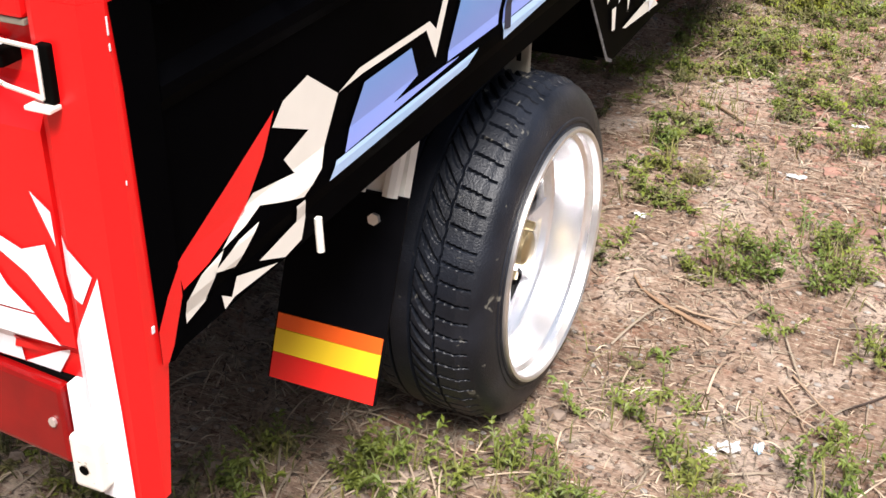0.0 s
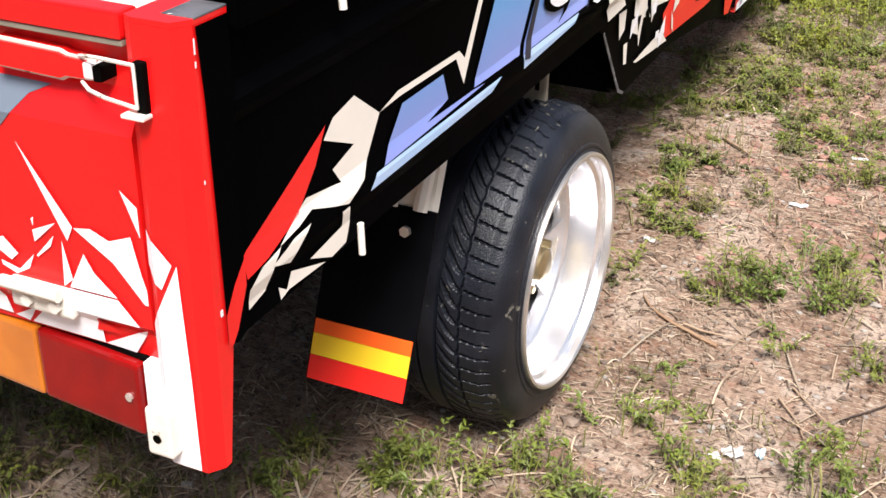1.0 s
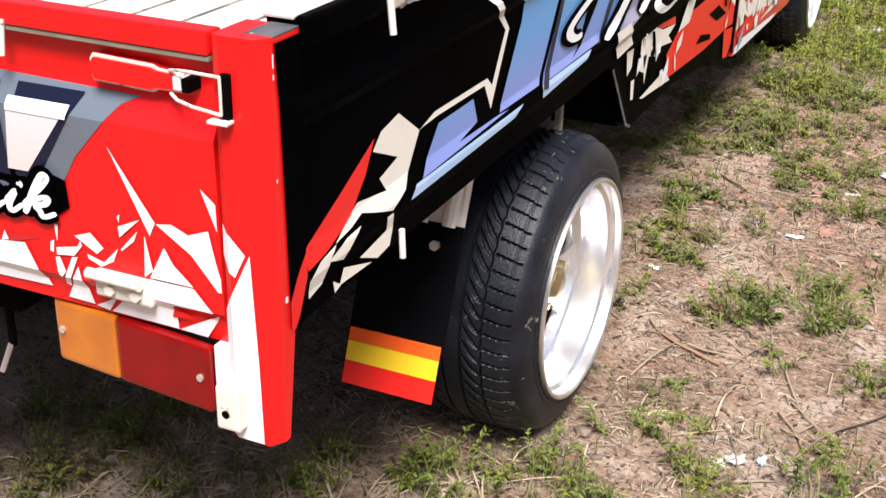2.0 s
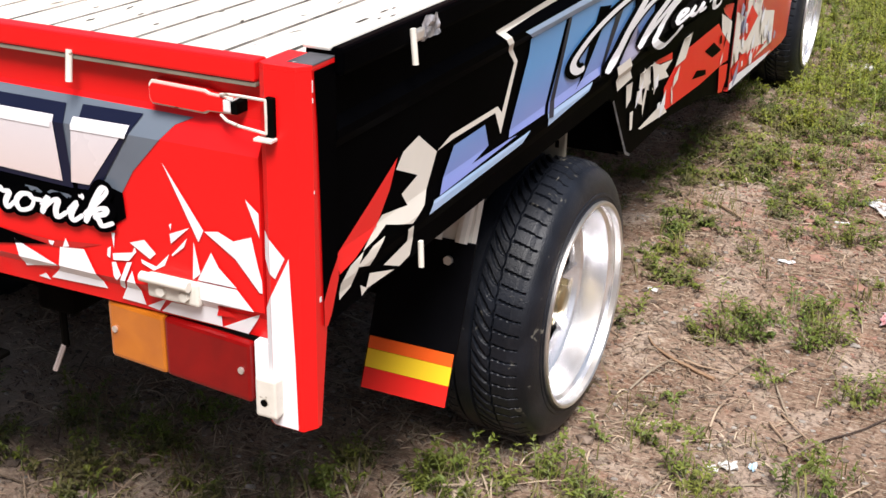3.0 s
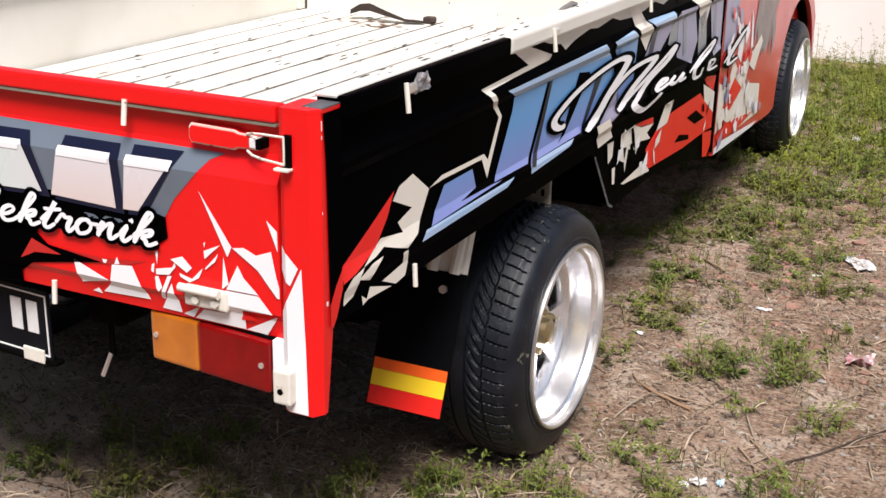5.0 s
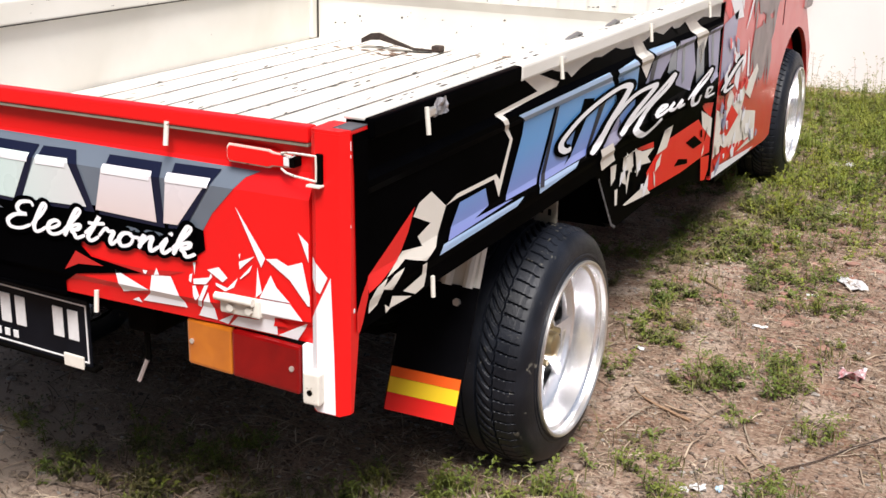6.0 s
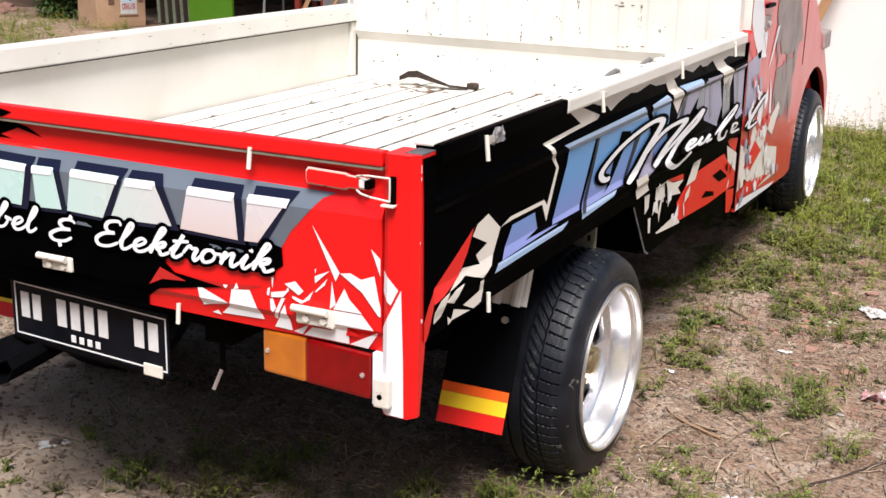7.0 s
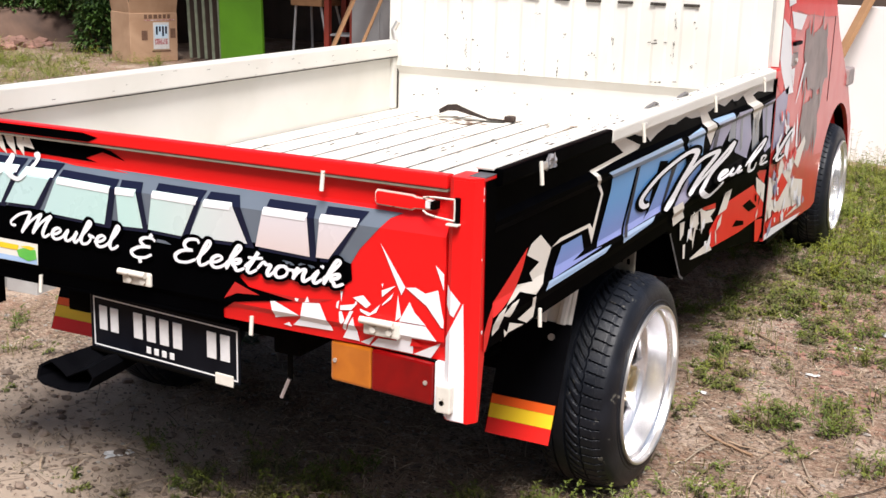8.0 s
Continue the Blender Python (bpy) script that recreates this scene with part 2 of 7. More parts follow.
GLYPHS = {}
GLYPHS["M"] = 1.75, [[(-0.42, 0.62), (-0.68, 0.6), (-0.75, 0.95), (-0.3, 1.65), (0.3, 1.95), (0.28, 1.4), (0.02, 0.02)], [(0.02, 0.02), (0.4, 1.1), (0.98, 1.95), (0.9, 1.4), (0.7, 0.1)], [(0.7, 0.1), (1.1, 1.2), (1.62, 1.95), (1.45, 1.3), (1.32, 0.35), (1.48, 0.02), (1.75, 0.35)]]
GLYPHS["E"] = 1.05, [[(1.0, 1.7), (0.85, 2.0), (0.45, 1.9), (0.32, 1.5), (0.5, 1.15), (0.78, 1.1), (0.3, 0.95), (0.02, 0.5), (0.2, 0.05), (0.65, 0.05), (1.05, 0.4)]]
GLYPHS["e"] = 0.8, [[(0.0, 0.35), (0.35, 0.45), (0.6, 0.8), (0.42, 1.0), (0.18, 0.75), (0.15, 0.3), (0.35, 0.0), (0.62, 0.1), (0.85, 0.4)]]
GLYPHS["u"] = 0.95, [[(0.0, 0.4), (0.22, 0.95), (0.13, 0.3), (0.3, 0.0), (0.55, 0.3), (0.76, 0.95), (0.68, 0.3), (0.8, 0.0), (0.98, 0.35)]]
GLYPHS["b"] = 0.9, [[(0.0, 0.4), (0.35, 1.2), (0.55, 1.85), (0.4, 2.0), (0.25, 1.3), (0.13, 0.4), (0.3, 0.0), (0.58, 0.15), (0.7, 0.6), (0.55, 0.85), (0.92, 0.7)]]
GLYPHS["l"] = 0.6, [[(0.0, 0.4), (0.35, 1.2), (0.5, 1.85), (0.36, 2.0), (0.22, 1.3), (0.14, 0.4), (0.28, 0.0), (0.48, 0.12), (0.65, 0.4)]]
GLYPHS["k"] = 0.9, [[(0.0, 0.4), (0.35, 1.2), (0.55, 1.85), (0.4, 2.0), (0.25, 1.3), (0.1, 0.0)], [(0.14, 0.4), (0.4, 0.85), (0.64, 0.95), (0.6, 0.65), (0.3, 0.48)], [(0.3, 0.48), (0.48, 0.3), (0.64, 0.02), (0.95, 0.3)]]
GLYPHS["t"] = 0.6, [[(0.0, 0.4), (0.3, 1.1), (0.46, 1.75), (0.3, 0.9), (0.18, 0.25), (0.35, 0.0), (0.62, 0.35)], [(0.05, 1.2), (0.4, 1.22), (0.75, 1.32)]]
GLYPHS["r"] = 0.75, [[(0.0, 0.4), (0.2, 1.0), (0.36, 0.85), (0.56, 0.85), (0.5, 0.3), (0.6, 0.0), (0.8, 0.4)]]
GLYPHS["o"] = 0.85, [[(0.48, 0.95), (0.2, 0.85), (0.08, 0.4), (0.26, 0.0), (0.56, 0.2), (0.62, 0.65), (0.46, 0.95), (0.6, 0.75), (0.9, 0.75)]]
GLYPHS["n"] = 0.85, [[(0.0, 0.45), (0.18, 0.98), (0.08, 0.02)], [(0.1, 0.25), (0.34, 0.82), (0.52, 0.92), (0.5, 0.4), (0.6, 0.0), (0.87, 0.4)]]
GLYPHS["i"] = 0.5, [[(0.0, 0.4), (0.22, 0.98), (0.13, 0.3), (0.26, 0.0), (0.5, 0.4)], [(0.3, 1.42), (0.34, 1.36), (0.32, 1.3)]]
GLYPHS["&"] = 1.05, [[(1.0, 1.6), (0.8, 1.8), (0.45, 1.75), (0.32, 1.45), (0.55, 1.12), (0.85, 1.08), (0.35, 0.95), (0.02, 0.5), (0.25, 0.1), (0.7, 0.15), (1.0, 0.5)], [(0.78, 2.15), (0.74, 1.98), (0.7, 1.82)], [(0.5, 0.05), (0.52, -0.15), (0.58, -0.35)]]


def script(parent, text, at, end, tall, width, surface, level, label):
    """A word in joined brush letters along the line from at to end, with a black edge round it."""
    length = sum(GLYPHS[c][0] for c in text)
    du, dz = (end[0] - at[0]) / length, (end[1] - at[1]) / length
    halo = bmesh.new()
    pen = 0.0
    for n, c in enumerate(text):
        bm = bmesh.new()
        for k, line in enumerate(GLYPHS[c][1]):
            pts = [(at[0] + du * (pen + x + 0.16 * y), at[1] + dz * (pen + x) + tall * y) for x, y in line]
            brush(bm, pts, width, start=0.0004 * k)
            brush(halo, pts, width + 0.019, start=0.00002 * (n * 5 + k))
        pen += GLYPHS[c][0]
        wrap(bm, surface, 0.0012 * level)
        part("letter", bm, M["white"], parent, label)
    wrap(halo, surface, 0.0012 * (level - 1.4))
    part("lettering_edge", halo, M["black"], parent, "black edge round the lettering")


# ---- ground ----
def ground_z(x, y):
    t = min(max((y - 1.15) / 0.7, 0.0), 1.0)
    z = -0.034 + 0.046 * t * t * (3 - 2 * t) + 0.025 * min(max((y - 2.0) / 2.5, 0.0), 1.0)
    z += 0.03 * min(max((-x - 0.5) / 0.7, 0.0), 1.0) * (1 - t)
    z += 0.012 * (noise.noise((x * 0.9, y * 0.9, 3.1)))
    far = min(max((-x - 6.5) / 6.0, 0.0), 1.0) * min(max((y - 3.0) / 4.0, 0.0), 1.0)
    z += far * far * 0.1
    if abs(x) < 4 and -2 < y < 7:
        z += 0.006 * noise.noise((x * 7, y * 7, 1.7)) + 0.003 * noise.noise((x * 23, y * 23, 5.0))
    return z

def axis_steps(lo, hi, fine_lo, fine_hi, fine, coarse):
    out, v = [], lo
    while v < hi:
        out.append(v)
        near = fine_lo <= v < fine_hi
        gap = max(fine_lo - v, v - fine_hi, 0.0)
        v += fine if near else min(coarse, max(fine, gap * 0.35, 0.15)) if gap > 0 and v >= fine_hi else max(fine, min(coarse, gap * 0.5)) if gap > 0 else fine
    return out + [hi]


def soil_material():
    """Trampled soil: dust, brown earth and brick-red patches, shreds of dead grass, crumbs."""
    m = bpy.data.materials.new("dry_trampled_soil")
    m.use_nodes = True
    n, l = m.node_tree.nodes, m.node_tree.links
    bsdf = n["Principled BSDF"]
    bsdf.inputs["Roughness"].default_value = 0.95
    bsdf.inputs["Specular IOR Level"].default_value = 0.15
    pos = n.new("ShaderNodeNewGeometry").outputs["Position"]

    def noise_at(s, detail=4.0, rough=0.55, vec=pos, dist=0.0):
        t = n.new("ShaderNodeTexNoise")
        t.inputs["Scale"].default_value, t.inputs["Detail"].default_value = s, detail
        t.inputs["Roughness"].default_value, t.inputs["Distortion"].default_value = rough, dist
        l.new(vec, t.inputs["Vector"])
        return t.outputs["Fac"]

    def span(src, lo, hi, a=0.0, b=1.0):
        r = n.new("ShaderNodeMapRange")
        for k, v in (("From Min", lo), ("From Max", hi), ("To Min", a), ("To Max", b)):
            r.inputs[k].default_value = v
        l.new(src, r.inputs["Value"])
        return r.outputs["Result"]

    def blend(fac, a, b, mode='MIX'):
        x = n.new("ShaderNodeMix")
        x.data_type, x.blend_type = 'RGBA', mode
        l.new(fac, x.inputs[0])
        for k, v in ((6, a), (7, b)):
            if isinstance(v, tuple):
                x.inputs[k].default_value = (*v, 1)
            else:
                l.new(v, x.inputs[k])
        return x.outputs[2]

    def shreds(turn, long, thin, lo):
        p = n.new("ShaderNodeMapping")
        p.inputs["Rotation"].default_value = (0, 0, turn)
        p.inputs["Scale"].default_value = (long, thin, 1)
        l.new(pos, p.inputs["Vector"])
        return span(noise_at(1.0, 2.0, 0.5, p.outputs["Vector"], 0.3), lo, lo + 0.04)

    col = blend(span(noise_at(2.2, 8.0, 0.68), 0.42, 0.58), (0.3, 0.206, 0.152), (0.135, 0.078, 0.05))
    col = blend(span(noise_at(3.1, 5.0, 0.6, dist=0.8), 0.53, 0.6), col, (0.37, 0.288, 0.23))
    col = blend(span(noise_at(6.5, 7.0, 0.7, dist=0.5), 0.55, 0.64), col, (0.25, 0.125, 0.082))
    col = blend(span(noise_at(16.0, 6.0, 0.7), 0.58, 0.66), col, (0.43, 0.355, 0.28))
    col = blend(span(noise_at(34.0, 5.0, 0.7), 0.57, 0.62), col, (0.07, 0.045, 0.03))
    for turn, long, thin, lo, tint in ((0.4, 22, 260, 0.63, (0.48, 0.39, 0.285)), (1.9, 26, 300, 0.635, (0.42, 0.32, 0.22)), (2.7, 20, 240, 0.63, (0.07, 0.045, 0.032)), (1.2, 30, 320, 0.64, (0.2, 0.1, 0.065)), (3.6, 18, 280, 0.64, (0.5, 0.42, 0.32))):
        col = blend(shreds(turn, long, thin, lo), col, tint)
    col = blend(span(noise_at(210.0, 3.0, 0.7), 0.35, 0.65, 0.0, 0.6), col, blend(span(noise_at(95.0, 2.0), 0.4, 0.6), (0.06, 0.04, 0.028), (0.34, 0.258, 0.194)), 'MIX')
    # pale tan soil by the truck's rear, lightened to paint in light reaching there
    away = n.new("ShaderNodeVectorMath")
    away.operation = 'DISTANCE'
    away.inputs[1].default_value = (-1.7, 0.25, 0.0)
    l.new(pos, away.inputs[0])
    ragged_far = n.new("ShaderNodeMath")
    ragged_far.operation = 'MULTIPLY_ADD'
    l.new(noise_at(3.5, 6.0, 0.7), ragged_far.inputs[0])
    ragged_far.inputs[1].default_value = 0.9
    l.new(away.outputs["Value"], ragged_far.inputs[2])
    col = blend(span(ragged_far.outputs["Value"], 1.08, 1.42, 0.85, 0.0), col, (0.35, 0.28, 0.22))
    l.new(col, bsdf.inputs["Base Color"])
    b = n.new("ShaderNodeBump")
    b.inputs["Strength"].default_value, b.inputs["Distance"].default_value = 0.9, 0.006
    l.new(noise_at(70.0, 8.0, 0.75), b.inputs["Height"])
    l.new(b.outputs["Normal"], bsdf.inputs["Normal"])
    return m


M["soil"] = soil_material()


def build_ground():
    xs = axis_steps(-400, 400, -3.0, 1.6, 0.035, 60)
    ys = axis_steps(-400, 400, -0.5, 5.5, 0.035, 60)
    verts = [(x, y, ground_z(x, y)) for y in ys for x in xs]
    nx = len(xs)
    faces = [(j * nx + i, j * nx + i + 1, (j + 1) * nx + i + 1, (j + 1) * nx + i) for j in range(len(ys) - 1) for i in range(nx - 1)]
    me = bpy.data.meshes.new("ground")
    me.from_pydata(verts, [], faces)
    me.polygons.foreach_set("use_smooth", [True] * len(faces))
    me.materials.append(M["soil"])
    return tagged(new("ground", me), "dry brown trampled soil with straw and weeds", "ground", kind="structure")


build_ground()

# ---- the pickup truck ----
WIDE, BED_L, FLOOR, TOP = 1.63, 2.5, 0.738, 1.017
truck = thing("pickup_truck", (-0.78, 2.2, 0.0), "lowered flatbed pickup with red, black and white graphic wrap", "pickup truck")


def gate_profile(bm, y0, y1, sign, x_face, knots):
    """The pressed sheet of a side gate, 28 mm thick, from y0 to y1."""
    outer = [(x_face + sign * off, z) for z, off in knots]
    inner = [(x_face - sign * 0.03, z) for z, off in reversed(knots)]
    prism(bm, outer + inner, lambda u, v, w: Vector((u, y0 + w, v)), y1 - y0)


# right side gate: black wrapped sheet under a cream-white rolled rail
bm = bmesh.new()
gate_profile(bm, 0.052, 2.56, 1, 0.0, SIDE)
gate_r = part("side_gate", bm, M["black"], truck, "black-wrapped drop side with blue and cream graphics")
for y0, y1, key, lab in ((0.052, 0.70, "black", "black-wrapped top rail"), (0.70, 2.50, "bed", "cream-white top rail, vinyl torn away"), (2.50, 2.575, "red", "red end cap")):
    bm = bmesh.new()
    box(bm, (-0.042, y0, 0.982), (0.012, y1 - 0.001, TOP), 0.006)
    part("top_rail", bm, M[key], gate_r, lab)
bm = bmesh.new()
box(bm, (-0.044, 0.05, TOP - 0.004), (-0.004, 2.5, TOP + 0.003), 0.003)
part("rail_cap", bm, M["bed"], gate_r, "worn white painted rail top with scratches")

# left side gate, white inside
bm = bmesh.new()
gate_profile(bm, 0.052, 2.5, -1, -WIDE, SIDE)
gate_l = part("side_gate", bm, M["bed"], truck, "drop side painted white inside, chipped rail")
bm = bmesh.new()
box(bm, (-WIDE - 0.012, 0.05, 0.962), (-WIDE + 0.052, 2.5, TOP + 0.012), 0.006)
part("top_rail", bm, M["bed"], gate_l, "chipped white rail")
bm = bmesh.new()
box(bm, (-WIDE + 0.02, 2.45, 0.74), (-WIDE + 0.045, 2.495, 0.965), 0.006)
part("end_stile", bm, M["bed"], gate_l)
part("rail_seam", boxed((-WIDE + 0.031, 0.06, 0.9597), (-WIDE + 0.053, 2.49, 0.9618)), M["scrape"], gate_l, "dark seam under the rail")
part("corner_seam", boxed((-WIDE + 0.046, 2.484, 0.742), (-WIDE + 0.05, 2.492, 0.957)), M["scrape"], gate_l, "dark corner gap")
# bed floor with pressed ribs
bm = bmesh.new()
box(bm, (-WIDE + 0.03, 0.03, FLOOR - 0.05), (-0.03, BED_L, FLOOR - 0.0025))
floor = part("bed_floor", bm, M["floor_seam"], truck, "ribbed white load floor with scratches")
rib_w, rib_n = 0.12, 13
for i in range(rib_n):
    x = -WIDE + 0.04 + i * rib_w
    bm = bmesh.new()
    prism(bm, [(x, FLOOR - 0.003), (x + 0.003, FLOOR), (min(x + rib_w - 0.0195, -0.035), FLOOR), (min(x + rib_w - 0.0165, -0.03), FLOOR - 0.003)], lambda u, v, w: Vector((u, 0.032 + w, v)), BED_L - 0.034)
    part("floor_rib", bm, M["bed_floor"], floor)

# headboard at the front of the bed
bm = bmesh.new()
FACE = BED_L - 0.022
outline = [(-WIDE + 0.01, FACE)]
x = -WIDE + 0.06
while x < -0.1:
    outline += [(x, FACE), (x + 0.012, FACE - 0.0035), (x + 0.051, FACE - 0.0035), (x + 0.063, FACE)]
    x += 0.11
outline += [(-0.02, FACE), (-0.02, BED_L + 0.04), (-WIDE + 0.01, BED_L + 0.04)]
prism(bm, outline, lambda u, v, w: Vector((u, v, 0.925 + w)), 0.6)
head = part("headboard", bm, M["bed"], truck, "white ribbed headboard, paint chipped")
bm = bmesh.new()
prism(bm, [(BED_L - 0.006, FLOOR - 0.01), (BED_L - 0.006, 0.89), (FACE - 0.001, 0.9245), (BED_L + 0.04, 0.9245), (BED_L + 0.04, FLOOR - 0.01)], lambda u, v, w: Vector((-WIDE + 0.012 + w, u, v)), WIDE - 0.034)
part("kick_panel", bm, M["bed"], head, "recessed white lower panel")
bm = bmesh.new()
chips = np.random.default_rng(3)
for x, z, kind in ((-1.278, 1.164, 1), (-1.255, 0.989, 2), (-1.35, 1.063, 0), (-1.216, 1.043, 0), (-1.066, 0.988, 1), (-1.248, 0.938, 0), (-1.193, 0.939, 1), (-0.848, 0.955, 2), (-0.704, 1.017, 0), (-0.724, 0.95, 0),
                   (-0.622, 1.079, 1), (-0.61, 0.977, 1), (-0.457, 1.089, 3), (-0.379, 1.151, 2), (-0.30, 1.161, 0), (-0.296, 1.01, 0), (-0.438, 0.941, 3), (-1.344, 0.93, 0), (-0.994, 0.95, 1), (-0.95, 1.169, 0), (-0.382, 1.03, 2), (-0.83, 1.091, 0)):
    for r in range((4, 4, 9, 5)[kind]):
        dx = chips.normal(0, (0.008, 0.003, 0.003, 0.022)[kind])
        dz = chips.normal(0, (0.006, 0.012, 0.038, 0.003)[kind])
        w, h = ((0.006, 0.003), (0.0025, 0.008), (0.002, 0.01), (0.013, 0.0025))[kind]
        w, h = w * chips.uniform(0.6, 1.5), h * chips.uniform(0.7, 1.9)
        bm.faces.new([bm.verts.new((x + dx + ex * w, FACE - 0.005, max(z + dz, 0.93) + ez * h)) for ex, ez in ((0, 0), (1, 0.15), (0.75, 1), (0.1, 0.7))])
for k in range(30):
    x, z = chips.uniform(-WIDE + 0.06, -0.06), chips.uniform(0.76, 0.87)
    w, h = chips.uniform(0.002, 0.011), chips.uniform(0.002, 0.008)
    bm.faces.new([bm.verts.new((x + dx * w, BED_L - 0.0072, z + dz * h)) for dx, dz in ((0, 0), (1, 0.1), (0.8, 1), (0.1, 0.8))])
tagged(part("paint_chip", bm, M["scrape"], head, "chipped spots showing dark primer"), kind="stuff")
for i in range(9):
    x = -1.39 + i * 0.13
    bm = bmesh.new()
    box(bm, (x, FACE - 0.011, 1.229), (x + 0.062, FACE - 0.004, 1.24), 0.003)
    part("slot", bm, M["scrape"], head, "dark pressed louvre slot")
bm = bmesh.new()
tube(bm, [(-WIDE + 0.03, BED_L - 0.02, 1.0), (-WIDE + 0.045, BED_L - 0.03, 1.03), (-WIDE + 0.03, BED_L - 0.025, 1.075), (-WIDE + 0.05, BED_L - 0.02, 1.11)], 0.011, 6)
part("latch_chain", bm, M["steel"], head, "worn steel latch at the bed corner")

bm = bmesh.new()
for k in range(240):
    x, y = chips.uniform(-WIDE + 0.06, -0.06), chips.uniform(0.1, 2.45)
    a, n, w = chips.uniform(-0.25, 0.25), chips.uniform(0.008, 0.07), chips.uniform(0.0015, 0.005)
    c, s = math.sin(a), math.cos(a)
    bm.faces.new([bm.verts.new((x + c * n * u - s * w * v, y + s * n * u + c * w * v, FLOOR + 0.0012)) for u, v in ((0, -0.4), (0.6, -1), (1, 0), (0.4, 0.9))])
tagged(part("scratch", bm, M["scrape"], floor, "dark scratches in the floor paint"), kind="stuff")
bm = bmesh.new()
for k in range(46):
    y = chips.uniform(0.1, 2.45)
    w, n = chips.uniform(0.002, 0.006), chips.uniform(0.008, 0.05)
    x = -0.024 + chips.uniform(-0.016, 0.014)
    bm.faces.new([bm.verts.new((x + dx * w, y + dy * n, TOP + 0.0037)) for dx, dy in ((0, 0), (1, 0.2), (0.8, 1), (-0.2, 0.8))])
tagged(part("scratch", bm, M["scrape"], gate_r, "dark scratches on the rail"), kind="stuff")
bm = bmesh.new()
for k in range(26):
    y, z = chips.uniform(0.1, 2.45), chips.uniform(0.966, 1.02)
    w, n = chips.uniform(0.001, 0.0025), chips.uniform(0.005, 0.022)
    bm.faces.new([bm.verts.new((-WIDE + 0.0533, y + dy * n, z + dz * w)) for dy, dz in ((0, 0), (1, 0.2), (0.8, 1), (-0.1, 0.8))])
    if k % 2:
        bm.faces.new([bm.verts.new((-WIDE + 0.02 + dz * w * 2, y + dy * n * 1.6, TOP + 0.0131)) for dy, dz in ((0, 0), (1, 0.2), (0.8, 1), (-0.1, 0.8))])
tagged(part("scratch", bm, M["scrape"], gate_l, "dark scratches on the rail"), kind="stuff")

# rear posts
def post(x0, x1):
    side = 1 if x1 > x0 else -1
    bm = bmesh.new()
    for z0, z1, back in ((0.508, 0.66, 0.024), (0.66, 1.002, 0.05)):
        prism(bm, [(x0, -0.018), (x0, back), (x1, back), (x1, -0.006), (x1 - 0.012 * side, -0.024), (x0 + 0.01 * side, -0.024)],
              lambda u, v, w: Vector((u, v - (0.02 if z0 + w < 0.51 and v > 0.02 else 0.0), z0 + w)), z1 - z0)
    p = part("rear_post", bm, M["red"], truck, "red rear corner post")
    bm = bmesh.new()
    prism(bm, [(x0, -0.0175), (x0, 0.05), (x1, 0.05), (x1, -0.0055), (x1 - 0.012 * side, -0.0235), (x0 + 0.01 * side, -0.0235)], lambda u, v, w: Vector((u, v, 1.0022 + w)), 0.0055)
    part("post_cap", bm, M["red"], p, "red wrapped post cap")
    part("cap_scuff", boxed((x1 - 0.036 if side > 0 else x1 - 0.001, -0.003, 1.0065), (x1 + 0.0004 if side > 0 else x1 + 0.036, 0.0502, 1.0088), 0.0008), M["cap_grey"], p, "scuffed dark grey bare corner")
    part("lamp_gusset", boxed((min(x0 - 0.0003 * side, x0 - 0.023 * side), -0.0175, 0.522), (max(x0 - 0.0003 * side, x0 - 0.023 * side), 0.0, 0.6245)), M["white"], p, "white wrapped gusset beside the lamp")
    for y, z, h, w in ((-0.0058, 0.975, 0.015, 0.0014), (-0.0058, 0.962, 0.006, 0.0014), (-0.0058, 0.845, 0.004, 0.001), (0.004, 0.692, 0.007, 0.004)):
        part("edge_chip", boxed((x1 - 0.0012, y, z), (x1 + 0.0008, y + w, z + h)), M["plate_white"], p, "white edge chip")
    return p


post_r = post(-0.064, 0.002)
post(-WIDE + 0.064, -WIDE - 0.002)
flat_rear = lambda u, z, lift: Vector((u, -0.0245 - lift, z))
decal(post_r, [(-0.0538, 0.51), (-0.0165, 0.51), (-0.019, 0.62), (-0.025, 0.759), (-0.0538, 0.70)], M["white"], flat_rear, 1, "white vinyl wedge")
bevel = lambda u, z, lift: Vector((-0.064 + 0.01 * u - 0.5 * lift, -0.018 - 0.006 * u - 0.86 * lift, z))
decal(post_r, [(0.0, 0.515), (1.0, 0.51), (1.0, 0.70), (0.0, 0.68)], M["white"], bevel, 1)
decal(post_r, [(0.2, 0.79), (1.0, 0.781), (1.0, 0.732), (0.1, 0.75)], M["white"], bevel, 1)
decal(post_r, [(-0.0538, 0.781), (-0.031, 0.758), (-0.046, 0.727), (-0.0538, 0.732)], M["white"], flat_rear, 1)
flat_side = lambda u, z, lift: Vector((0.0025 + lift, u, z))
decal(post_r, [(-0.0035, 1.001), (0.003, 0.93), (0.008, 0.80), (0.0105, 0.72), (0.012, 0.654), (0.03, 0.648), (0.0495, 0.655), (0.0495, 1.001)], M["black"], flat_side, 1, "black wrap lapped round the post")
decal(post_r, [(0.0495, 0.742), (0.0495, 0.708), (0.03, 0.665), (0.02, 0.652), (0.011, 0.652), (0.0105, 0.69), (0.028, 0.718)], M["red"], flat_side, 2, "red blade tip")

